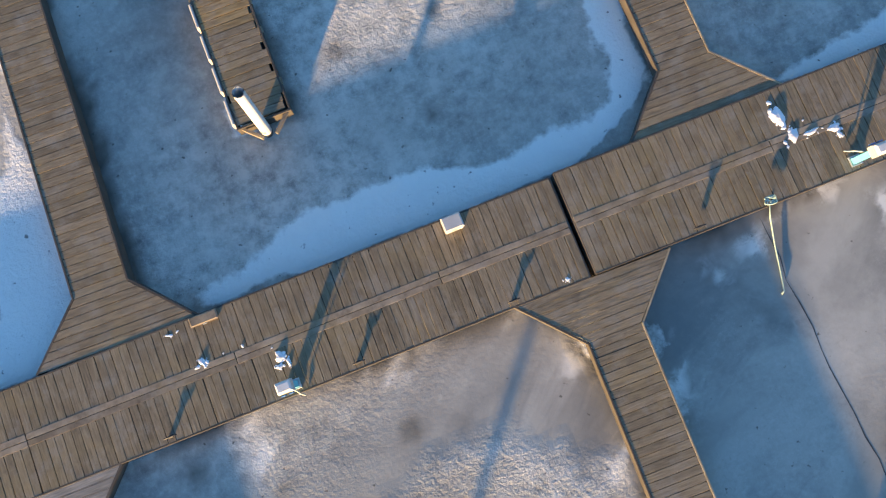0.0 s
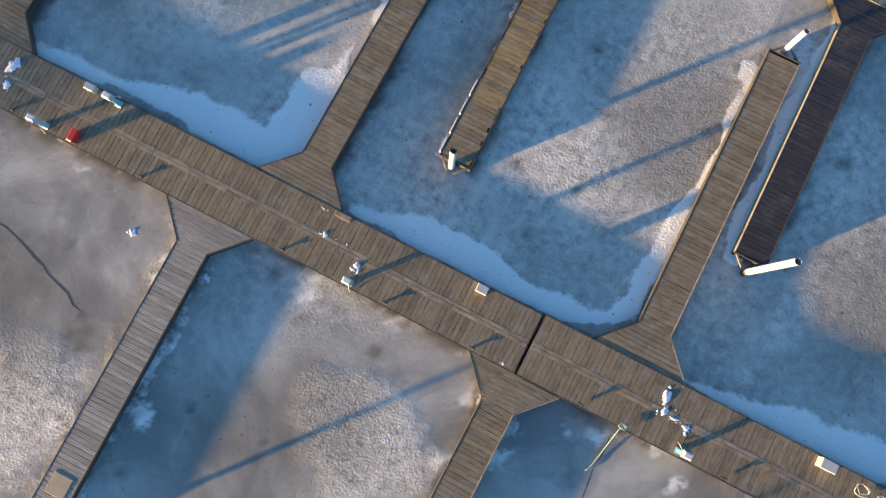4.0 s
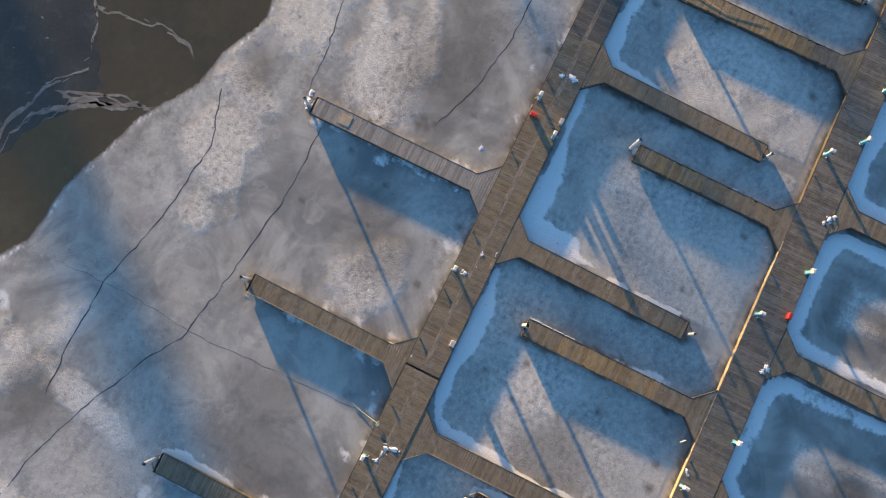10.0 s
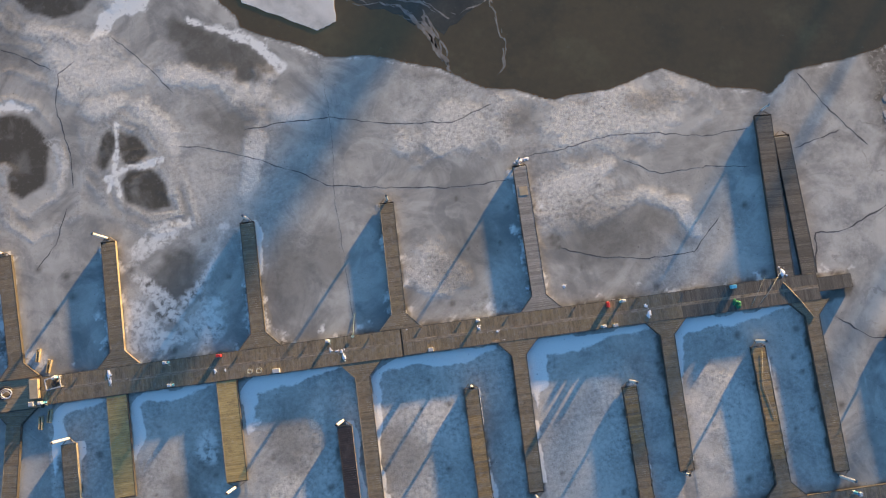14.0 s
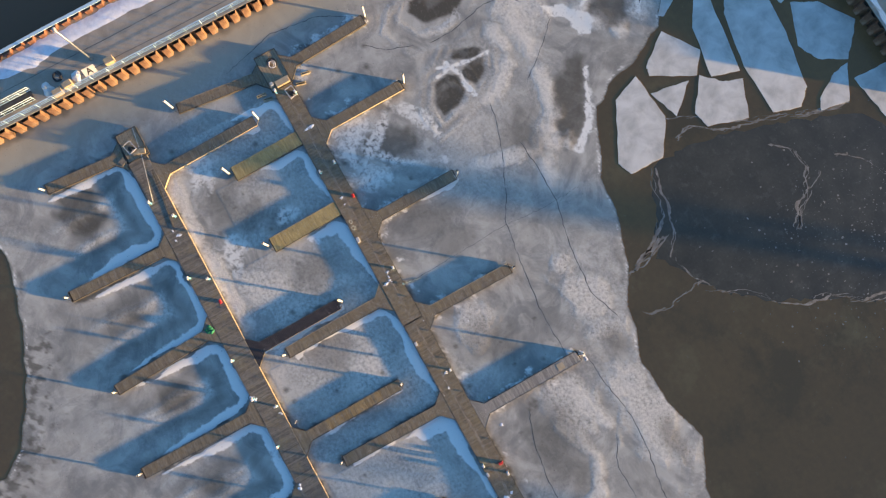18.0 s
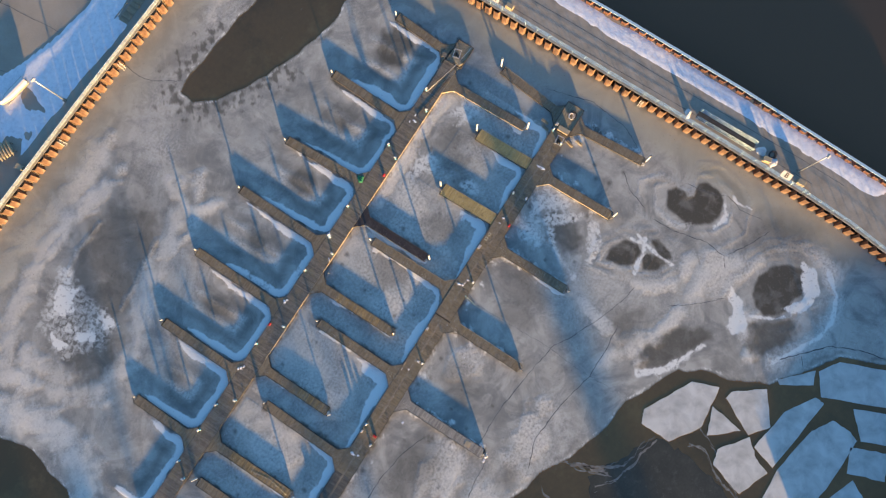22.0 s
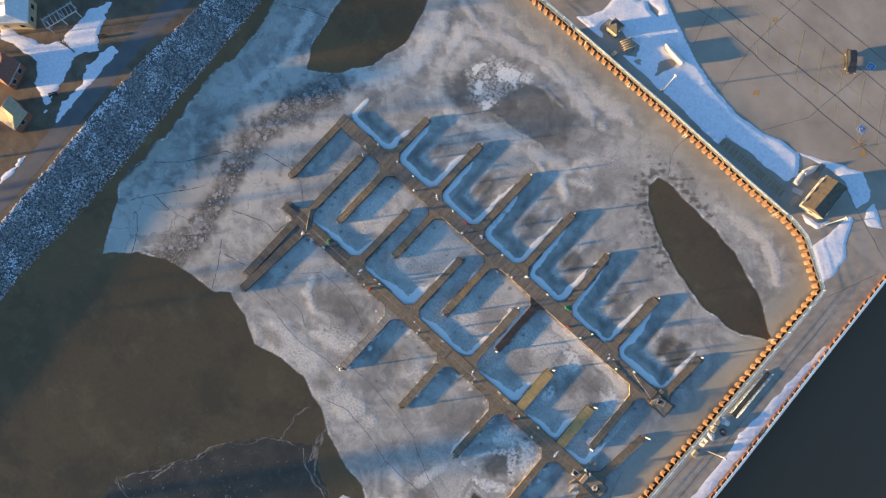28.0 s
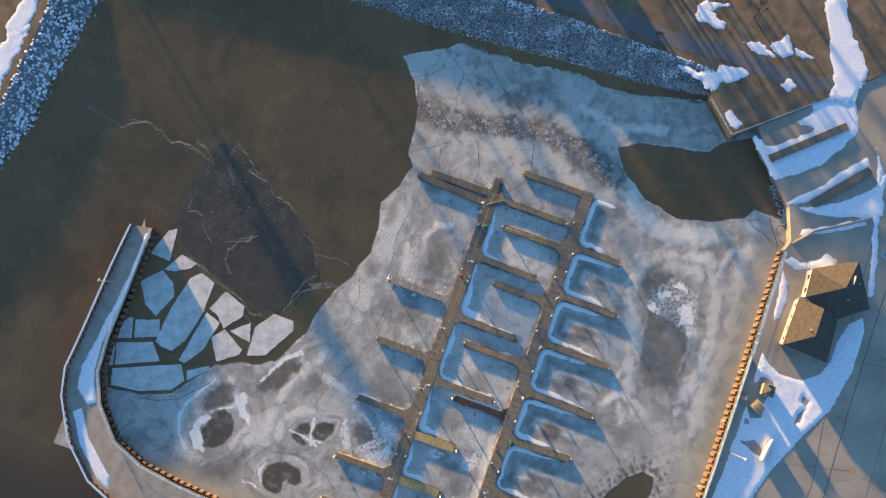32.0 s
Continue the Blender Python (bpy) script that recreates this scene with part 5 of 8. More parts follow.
def windbreak(x0, x1):
    """Panels added behind the railing to shade snow, with narrow gaps at the posts."""
    w = thing("windbreak", "grey panels added along the railing to shade the snow", "fence")
    for x, y, a in along(offset(WALL_IN, 0.32)[0:5], 2.05):
        if x0 < x < x1:
            bm = bmesh.new()
            add_box(bm, -0.98, -0.015, 0.05, 0.98, 0.015, 0.92, 0.004)
            b = part("panel", bm, M_STEEL, w)
            b.matrix_local = pose(x, y, Z_WALK, 0, 0, math.degrees(a))
    return w


windbreak(-24.0, 29.0)

# ---------------------------------------------------------------- docks
def dock(x0, x1, ylo, yhi, label, split=True, z=Z_DECK, pine=False, mat=M_PLANK):
    """A length of floating main dock along x."""
    d = thing("floating_dock", label, "dock", "main docks", (0, 0, 0))
    n = int((x1 - x0) / PLANK)
    w = yhi - ylo
    for k in range(n):
        x = x0 + (k + 0.5) * (x1 - x0) / n
        if split:
            side = round(w / 2 - 0.165, 3)
            lay(d, x, ylo + side / 2 + 0.02, z, side, mat, "y")
            lay(d, x, yhi - side / 2 - 0.02, z, side, mat, "y")
        else:
            lay(d, x, (ylo + yhi) / 2, z, round(w - 0.04, 3), mat, "y")
    if split:
        mid = (ylo + yhi) / 2
        k = x0
        while k < x1 - 0.1:
            e = min(k + 4.88, x1)
            for s in (-1, 1):
                bm = bmesh.new()
                add_box(bm, k + 0.008, mid + s * 0.075 - 0.069, z - 0.05, e - 0.008, mid + s * 0.075 + 0.069, z + 0.003, 0.006)
                part("centre_board", bm, M_STRINGER, d)
            k += 4.88
    for yy in (ylo, yhi):
        bm = bmesh.new()
        add_box(bm, x0, yy - 0.022, 0.08, x1, yy + 0.022, z + 0.002, 0.006)
        part("side_beam", bm, M_NEWWOOD if pine and yy == ylo else M_SIDE, d)
    for xx in (x0, x1):
        bm = bmesh.new()
        add_box(bm, xx - 0.022, ylo, 0.08, xx + 0.022, yhi, z - 0.002, 0.006)
        part("end_beam", bm, M_SIDE, d)
    k = x0 + 0.4
    while k < x1 - 2.0:
        bm = bmesh.new()
        add_box(bm, k, ylo + 0.12, -0.12, k + 2.2, yhi - 0.12, 0.36, 0.03)
        part("float", bm, M_FLOAT, d)
        k += 3.0
    return d


A_LABEL = "weathered brown plank main dock with centre boards"
dock(-42.2, -39.06, -2.0, -0.75, "short narrow plank stub at the end of the dock", split=False, mat=M_WETPLANK)
for x0, x1 in ((-39.0, -26.0), (-26.0, -13.0), (-13.0, -0.10)):
    dock(x0, x1, -2.44, 0.0, A_LABEL if x0 > -30 else "wet dark-grey plank main dock with centre boards", mat=M_PLANK if x0 > -30 else M_WETPLANK)
for x0, x1 in ((0.05, 12.4), (12.4, 24.8), (24.8, 32.5)):
    dock(x0, x1, -2.42, 0.06, A_LABEL, z=Z_DECK + 0.012)
for x0, x1 in ((-45.9, -32.3), (-32.3, -18.8), (-18.8, -5.2), (-5.2, 8.4), (8.4, 22.0), (22.0, 33.0)):
    dock(x0, x1, 17.05, 19.5, "grey-brown main dock with full-width planks", split=False, pine=-20 < x0, mat=M_DOCKGREY)


def run(x0, y0, x1, y1, **k):
    """A pier from its root to its tip."""
    return finger(x0, y0, math.degrees(math.atan2(y1 - y0, x1 - x0)) - 90, math.hypot(x1 - x0, y1 - y0), **k)


NEW_BOTH = "weathered plank finger pier with a pale new pine edge"
run(-13.1, -2.46, -13.1, -16.2, mat=M_GREYPLANK, label="silver-grey plank finger pier with a patched end")
run(-0.05, -2.46, -0.2, -14.25, trim=(-1, 1), label=NEW_BOTH)
run(12.85, -2.46, 12.9, -14.1)
run(25.6, -2.46, 25.75, -13.95, trim=(1, 1), label=NEW_BOTH)
run(34.6, -2.5, 35.3, -13.8)
run(-36.2, -2.46, -37.05, -18.1, width=1.5, mat=M_WETPLANK, label="old wet-grey plank pier with a dark end", gusset=False)
run(-38.45, -2.46, -38.45, -15.9, width=1.4, mat=M_WETPLANK, label="old wet-grey plank pier beside its twin", gusset=False)
run(3.9, 0.08, 3.9, 13.4, trim=(1, 1), label=NEW_BOTH)
run(-10.5, 0.02, -10.25, 13.5)
run(-24.3, 0.02, -23.9, 13.45)
run(-37.9, 0.02, -37.75, 15.4)
for x in (16.1, 25.95):
    run(x, 0.1, x - 0.15, 9.0, width=1.75, mat=M_YELLOW, label="wide yellow-stained plank finger pier", gusset=False, trim=(1,))
run(35.0, 0.1, 36.3, 11.2, trim=(1,))
run(-45.25, 17.03, -45.25, 3.6, gusset=False)
run(-32.3, 17.03, -32.35, 3.5, ragged=(0.15, 1.0), label="rotten ochre-stained finger pier with uneven boards")
run(-19.9, 17.03, -20.0, 5.5, ragged=(0.5, 1.0), label="finger pier with ochre-stained uneven boards at its tip")
run(-5.7, 17.03, -5.7, 3.75, label="stained plank finger pier with fender boards", pads=4, ragged=(0.2, 0.8))
run(5.95, 17.03, 6.0, 5.5, mat=M_DARKDECK, label="finger pier with dark wet boards", trim=(1,))
run(30.2, 17.03, 30.45, 3.8, trim=(1, 1), label=NEW_BOTH)
for x, xt, yt in ((-33.4, -33.2, 29.5), (-22.4, -22.2, 32.5), (-11.5, -11.2, 34.3), (-0.5, -0.1, 34.2), (10.4, 9.8, 32.6), (21.6, 22.1, 32.5), (34.2, 35.0, 29.3)):
    run(x, 19.52, xt, yt)

# piles beyond the piers' ends
first = pile(-5.78, 3.55, 2.6, (0.06, 0.05), 0.13)
for x, y, h, lx, ly in ((6.1, 5.0, 4.1, 0.0, 0.55), (-13.0, -16.6, 1.65, 0, 0), (-0.3, -14.6, 1.9, 0, 0), (12.8, -14.45, 2.0, 0, 0), (25.9, -14.35, 3.0, 0.1, 0), (35.6, -14.2, 3.0, 0, 0), (3.85, 13.75, 1.9, 0, 0.1), (-10.15, 13.8, 1.6, 0, 0),
                        (-23.8, 13.75, 1.2, 0, 0), (-37.6, 15.85, 2.6, 0, 0), (16.2, 9.5, 2.8, 0, 0), (26.2, 9.5, 3.2, 0.1, 0), (36.7, 11.7, 3.0, 0, 0), (-45.3, 3.3, 1.4, 0, 0), (-32.4, 3.0, 2.2, 0, 0), (-20.2, 5.0, 2.6, 0, 0), (30.5, 3.3, 3.0, 0, 0),
                        (-37.2, -18.7, 1.6, 0, 0), (-33.1, 29.85, 1.2, 0, 0), (-22.1, 32.85, 1.2, 0, 0), (-11.1, 34.65, 1.3, 0, 0), (0.0, 34.55, 1.2, 0, 0), (9.7, 32.95, 1.1, 0, 0), (22.2, 32.85, 1.3, 0, 0), (35.1, 29.65, 1.6, 0, 0)):
    if h < 2:
        pile(x, y, h, (lx, ly), 0.11)
    else:
        p = copy_thing(first, pose(x, y, -0.3))
        p.scale = (1, 1, (h + 0.3) / 2.8)

# ---------------------------------------------------------------- things on the docks
def heap(bm, cx, cy, z, rx, ry, h, turn=0.0, seed=0, rings=5, seg=20):
    """A lumpy dome with an uneven outline."""
    r = random.Random(seed)
    ph = [r.uniform(0, 6.28) for _ in range(5)]
    a0 = radians(turn)
    last, top = None, None
    for i in range(rings + 1):
        f = 1 - i / rings
        if i == rings:
            top = bm.verts.new((cx, cy, z + h * r.uniform(0.85, 1.05)))
            break
        ring = []
        for k in range(seg):
            a = 2 * math.pi * k / seg
            w = 1 + 0.16 * math.sin(2 * a + ph[0]) + 0.13 * math.sin(3 * a + ph[1]) + 0.1 * math.sin(5 * a + ph[2]) + r.uniform(-0.07, 0.07)
            x, y = rx * f * w * math.cos(a), ry * f * w * math.sin(a)
            ring.append(bm.verts.new((cx + x * math.cos(a0) - y * math.sin(a0), cy + x * math.sin(a0) + y * math.cos(a0), z + (h * (1 - f ** 2.2) * r.uniform(0.75, 1.15) if i else 0))))
        if last:
            for k in range(seg):
                bm.faces.new((last[k], last[(k + 1) % seg], ring[(k + 1) % seg], ring[k])).smooth = True
        last = ring
    for k in range(seg):
        bm.faces.new((last[k], last[(k + 1) % seg], top)).smooth = True
    return bm


def snow_lump(parts, label="small heap of old snow on the dock planks"):
    """Old snow left on a dock: heaps given as x, y, half-lengths, height, turn."""
    bm = bmesh.new()
    for k, p in enumerate(parts):
        z, rng = p[6] if len(p) > 6 else Z_DECK - 0.005, random.Random(int(abs(p[0] * 100 + p[1] * 10)) + k)
        heap(bm, p[0], p[1], z, p[2] * 0.72, p[3] * 0.72, p[4] * 0.34, p[5], seed=rng.randrange(9999))
        ca_, sa_ = math.cos(radians(p[5])), math.sin(radians(p[5]))
        for q in range(9):
            a, r = rng.uniform(0, 6.28), rng.uniform(0.45, 1.15)
            u, v, w = p[2] * r * math.cos(a), p[3] * r * math.sin(a), rng.uniform(0.12, 0.4) * min(p[2], p[3])
            heap(bm, p[0] + u * ca_ - v * sa_, p[1] + u * sa_ + v * ca_, z, w, w * rng.uniform(0.6, 1.3), w * rng.uniform(0.25, 0.5), rng.uniform(0, 90), rng.randrange(9999), 3, 9)
    return tagged(part("snow_lump", bm, M_SNOW), label, "snow", "snow lumps")


M_RED = material("red_enamel", [(0.42, 0.02, 0.015), (0.55, 0.04, 0.03)], 4.0, (1, 1, 1), 0.4, 0.05, 30)
M_GREEN = material("green_net", [(0.008, 0.10, 0.045), (0.02, 0.22, 0.10)], 9.0, (1, 1, 1), 0.8, 0.6, 60)
M_ROPE = material("pale_rope", [(0.34, 0.36, 0.30), (0.55, 0.56, 0.48)], 30.0, (1, 1, 1), 0.9, 0.3, 120)
M_GROPE = material("green_rope", [(0.22, 0.36, 0.29), (0.42, 0.5, 0.44)], 30.0, (1, 1, 1), 0.9, 0.3, 120)
M_TAN = material("tan_board", [(0.30, 0.24, 0.15), (0.42, 0.34, 0.22)], 2.0, (1, 1, 1), 0.8, 0.2, 30)
M_BLACK = material("black_rubber", [(0.012, 0.012, 0.013), (0.03, 0.03, 0.032)], 5.0, (1, 1, 1), 0.6, 0.1, 30)
M_BLUE = material("blue_paint", [(0.02, 0.10, 0.30), (0.04, 0.16, 0.42)], 4.0, (1, 1, 1), 0.5, 0.05, 30)


def pedestal(x, y, turn=0, z=Z_DECK):
    """A power post: a teal column with a hooded white head, sockets and a lamp cap."""
    p = thing("power_pedestal", "teal power pedestal with a white hooded head on the dock", "power pedestal", "power pedestals", (x, y, z), turn)
    bm = bmesh.new()
    add_box(bm, -0.14, -0.12, 0.0, 0.14, 0.12, 0.03, 0.01)
    part("base_plate", bm, M_STEEL, p)
    bm = bmesh.new()
    add_box(bm, -0.09, -0.07, 0.03, 0.09, 0.07, 0.86, 0.012)
    part("column", bm, M_TEAL, p)
    bm = bmesh.new()
    add_box(bm, -0.17, -0.13, 0.84, 0.17, 0.13, 1.06, 0.03)
    part("head", bm, M_WHITE, p, "white hooded head")
    bm = bmesh.new()
    add_box(bm, -0.16, -0.11, 1.06, 0.16, 0.11, 1.14, 0.035)
    part("lamp_cap", bm, M_PVC, p)
    for s in (-1, 1):
        bm = bmesh.new()
        add_box(bm, s * 0.085 - 0.05, -0.18, 0.88, s * 0.085 + 0.05, -0.148, 0.99, 0.01)
        part("socket", bm, M_BLUE, p)
    bm = bmesh.new()
    add_tube(bm, [(0.05, -0.1, 0.5), (0.1, -0.2, 0.3), (0.06, -0.24, 0.06), (0.16, -0.3, 0.03)], 0.02, 6)
    part("cable", bm, M_ROPE, p, "pale power cable")
    return p


ped = pedestal(-7.1, -2.24, 0)
for x, y, a, z in ((6.55, -2.2, 180, 0.012), (-20.5, -2.24, 0, 0), (-18.4, -0.2, 180, 0), (21.1, -2.22, 180, 0.012), (20.85, -0.16, 0, 0.012), (30.9, -2.2, 20, 0.012), (32.2, -0.16, 180, 0.012),
                   (-25.7, 17.3, 90, 0), (-27.6, 19.25, 180, 0), (-17.5, 19.28, 200, 0), (-13.4, 17.32, 90, 0), (-0.9, 17.3, 85, 0), (-5.0, 19.28, 180, 0), (6.2, 19.28, 180, 0), (16.0, 17.32, 95, 0), (17.2, 19.28, 180, 0),
                   (24.6, 17.4, 100, 0), (27.4, 19.2, 180, 0), (-31.8, 19.28, 180, 0), (-38.4, 17.32, 90, 0), (1.1, 19.28, 180, 0), (-36.8, 19.28, 180, 0)):
    copy_thing(ped, pose(x, y, Z_DECK + z, 0, 0, a))


def dock_box(x, y, w, d, h, mat, name, label, cat, turn=0, z=Z_DECK):
    """A lidded box."""
    b = thing(name, label, cat, "", (x, y, z), turn)
    bm = bmesh.new()
    add_box(bm, -w / 2, -d / 2, 0, w / 2, d / 2, h * 0.78, 0.01)
    part("body", bm, mat, b)
    bm = bmesh.new()
    add_box(bm, -w / 2 - 0.02, -d / 2 - 0.02, h * 0.78, w / 2 + 0.02, d / 2 + 0.02, h, 0.03)
    part("lid", bm, mat, b)
    bm = bmesh.new()
    add_box(bm, -0.05, -d / 2 - 0.035, h * 0.66, 0.05, -d / 2 - 0.018, h * 0.82, 0.004)
    part("latch", bm, M_STEEL, b)
    return b


dock_box(-2.55, -0.2, 0.42, 0.3, 0.42, M_WHITE, "meter_box", "small white lidded meter box on the dock edge", "meter box")
dock_box(11.5, -0.18, 0.6, 0.36, 0.4, M_WHITE, "meter_box", "small white lidded meter box on the dock edge", "meter box", z=Z_DECK + 0.012)
dock_box(-8.5, -0.12, 0.62, 0.2, 0.08, M_STRINGER, "timber_step", "grey timber step board fixed to the dock edge", "step")
dock_box(-19.6, -0.14, 0.4, 0.24, 0.35, M_WHITE, "meter_box", "small white lidded meter box on the dock edge", "meter box")
dock_box(-31.0, -2.2, 0.5, 0.3, 0.4, M_TEAL, "meter_box", "small teal lidded box on the dock edge", "meter box")
dock_box(-14.2, 19.3, 0.42, 0.22, 0.4, M_RED, "extinguisher_box", "red fire extinguisher box on the dock", "fire box")
dock_box(16.5, -2.2, 0.42, 0.22, 0.4, M_RED, "extinguisher_box", "red fire extinguisher box on the dock", "fire box", z=Z_DECK + 0.012)
dock_box(-19.2, -2.1, 0.22, 0.48, 0.4, M_RED, "extinguisher_box", "red fire extinguisher box on the dock", "fire box")
dock_box(13.0, 17.4, 0.42, 0.22, 0.4, M_RED, "extinguisher_box", "red fire extinguisher box on the dock", "fire box")

snow_lump([(5.35, -0.62, 0.2, 0.42, 0.16, 18, 0.467), (5.5, -1.15, 0.26, 0.17, 0.12, 40, 0.467), (5.9, -1.22, 0.3, 0.09, 0.08, 0, 0.467), (6.45, -1.32, 0.27, 0.13, 0.1, -8, 0.467), (6.5, -1.5, 0.09, 0.14, 0.07, 0, 0.467), (5.85, -0.9, 0.05, 0.04, 0.04, 0, 0.467)], "ragged trail of old snow on the dock planks")
snow_lump([(-7.2, -1.55, 0.15, 0.2, 0.14, 30), (-7.28, -1.75, 0.12, 0.1, 0.08, 0), (-7.05, -1.72, 0.07, 0.14, 0.08, 0)])
snow_lump([(-8.85, -1.02, 0.1, 0.16, 0.1, 0), (-8.98, -1.1, 0.12, 0.06, 0.06, 0), (-8.75, -1.06, 0.06, 0.1, 0.06, 20)])
snow_lump([(-7.9, -1.02, 0.04, 0.07, 0.07, 0), (-8.35, -1.02, 0.03, 0.03, 0.04, 0), (-7.3, -1.3, 0.05, 0.05, 0.04, 0)])
snow_lump([(-9.35, -0.2, 0.14, 0.05, 0.04, -20), (-9.15, -0.18, 0.08, 0.04, 0.03, 30)])
snow_lump([(-0.6, -2.3, 0.1, 0.07, 0.05, 0)])
snow_lump([(26.5, -1.9, 0.22, 0.55, 0.16, 5, 0.467), (26.4, -1.2, 0.2, 0.35, 0.1, 0, 0.467)])
snow_lump([(17.0, -0.9, 0.16, 0.3, 0.1, 0, 0.467), (16.1, -0.85, 0.1, 0.2, 0.08, 0, 0.467)])
snow_lump([(-22.9, -0.75, 0.25, 0.5, 0.2, -12), (-22.7, -1.55, 0.15, 0.3, 0.12, 0)], "long white heap of old snow beside the dock edge")
snow_lump([(-35.9, -2.9, 0.42, 0.55, 0.3, 10, 0.42)], "rounded white snow heap between the twin piers")
snow_lump([(-21.6, 19.3, 0.3, 0.2, 0.18, 0), (-21.9, 19.55, 0.22, 0.15, 0.16, 0), (-21.2, 19.05, 0.2, 0.14, 0.12, 0)], "knobbly white heap of snow at the dock's edge")
snow_lump([(-10.4, 19.35, 0.35, 0.24, 0.2, 20), (-10.0, 19.2, 0.2, 0.18, 0.12, 0)])
snow_lump([(1.0, 19.2, 0.35, 0.25, 0.2, 0), (1.4, 19.4, 0.3, 0.15, 0.15, 30)])
snow_lump([(-1.9, 17.25, 0.24, 0.12, 0.14, 20), (-1.7, 17.45, 0.12, 0.1, 0.1, 0)])
snow_lump([(22.4, 18.1, 0.4, 0.2, 0.1, 60), (22.0, 18.7, 0.2, 0.15, 0.08, 0), (23.2, 18.5, 0.2, 0.12, 0.08, 0)])
snow_lump([(-13.2, -16.75, 0.5, 0.3, 0.22, 20, 0.0), (-13.9, -16.9, 0.35, 0.18, 0.1, 0, 0.0)], "bank of snow frozen round a pile's foot")
for x, y, r in ((-3.2, -6.9, 0.1), (-12.2, -4.6, 0.16), (-15.6, -4.4, 0.2)):
    snow_lump([(x, y, r, r * 0.9, r * 0.22, 0, 0.0)], "fist-sized snow lump on the bare ice")


def coil(x, y, z, rad, turns, tube, mat, label, name="rope_coil"):
    """Loose loops of rope or hose."""
    bm = bmesh.new()
    pts = []
    for k in range(turns * 14):
        a = 2 * math.pi * k / 14
        r = rad * (0.65 + 0.35 * math.sin(k * 0.37) * 0.6 + 0.02 * k / turns)
        pts.append((r * math.cos(a) + 0.06 * math.sin(k), r * math.sin(a) * 0.8, tube + 0.5 * tube * (1 + math.sin(k * 0.9))))
    add_tube(bm, pts, tube, 6)
    ob = part(name, bm, mat)
    ob.location = (x, y, z)
    return tagged(ob, label, "rope" if "rope" in name else "hose")


coil(35.7, -1.4, Z_DECK + 0.06, 0.72, 5, 0.045, M_BLACK, "dark hose coiled on the end platform", "hose_coil")
coil(35.6, -1.3, Z_DECK + 0.16, 0.55, 3, 0.03, M_PVC, "white hose coiled on the dark one", "hose_coil")
coil(13.1, -0.4, Z_DECK + 0.06, 0.3, 2, 0.02, M_ROPE, "pale rope in loose loops on the dock")
coil(13.9, -0.45, Z_DECK + 0.06, 0.26, 2, 0.02, M_ROPE, "pale rope in loose loops on the dock")
coil(4.35, -2.32, Z_DECK + 0.07, 0.12, 3, 0.018, M_GROPE, "green mooring rope wound on a dock cleat")


def line(pts, rad, mat, name, label, cat):
    bm = bmesh.new()
    add_tube(bm, pts, rad, 6)
    return tagged(part(name, bm, mat), label, cat)


line([(4.3, -2.42, 0.5), (4.28, -2.7, 0.3), (4.22, -3.3, 0.08), (4.1, -3.9, 0.045), (3.98, -4.35, 0.05), (3.9, -4.4, 0.05)], 0.02, M_GROPE, "mooring_rope", "green mooring rope hanging onto the ice", "rope")
line([(27.3, 19.0, 0.52), (30.0, 18.3, 0.6), (33.2, 17.5, 0.72), (36.6, 16.9, 1.0)], 0.035, M_STEEL, "long_pole", "long grey pole lying from the platform to the dock", "pole")
line([(23.5, 18.2, 0.5), (27.0, 17.7, 0.5), (31.0, 17.3, 0.52)], 0.03, M_BLACK, "hose", "dark hose laid along the planks", "hose")
line([(-34.3, -2.9, 0.5), (-33.4, -1.6, 0.49), (-32.4, -0.2, 0.49)], 0.0125, M_ROPE, "slack_rope", "thin slack rope across the dock planks", "rope")
line([(-35.7, -3.0, 0.62), (-34.4, -1.4, 0.5), (-33.2, -0.3, 0.49)], 0.0125, M_ROPE, "slack_rope", "thin slack rope across the dock planks", "rope")
line([(-35.8, -2.0, 0.5), (-37.0, -0.2, 0.5), (-38.0, 1.5, 0.5)], 0.045, M_TAN, "boat_hook_pole", "pale wooden pole lying across the dock's edge", "pole")
line([(-32.6, 3.9, 0.5), (-32.1, 7.0, 0.48), (-32.6, 10.0, 0.48)], 0.0125, M_ROPE, "slack_rope", "thin rope laid along the rotten pier", "rope")

# cleats
def cleat(x, y, z=Z_DECK, turn=0):
    c = thing("cleat", "dark iron mooring cleat bolted to the dock edge", "cleat", "mooring cleats", (x, y, z), turn)
    bm = bmesh.new()
    add_box(bm, -0.05, -0.03, 0, 0.05, 0.03, 0.07, 0.01)
    part("stand", bm, M_BLACK, c)
    bm = bmesh.new()
    add_tube(bm, [(-0.14, 0, 0.085), (-0.06, 0, 0.075), (0.06, 0, 0.075), (0.14, 0, 0.085)], 0.018, 6)
    part("horn", bm, M_BLACK, c)
    return c


cl = cleat(-5.6, -2.3)
for x in (-35, -30.5, -26.5, -22.0, -16.2, -10.0, -1.9, 2.6, 8.4, 14.6, 19.2, 23.4, 29.0):
    copy_thing(cl, pose(x, -2.3, Z_DECK + (0.05 if x > 0 else 0)))
for x in (-42, -36, -29.5, -24, -16.4, -9, -2.6, 2.8, 9.2, 12.0, 19, 25.5):
    copy_thing(cl, pose(x, 17.2, Z_DECK))

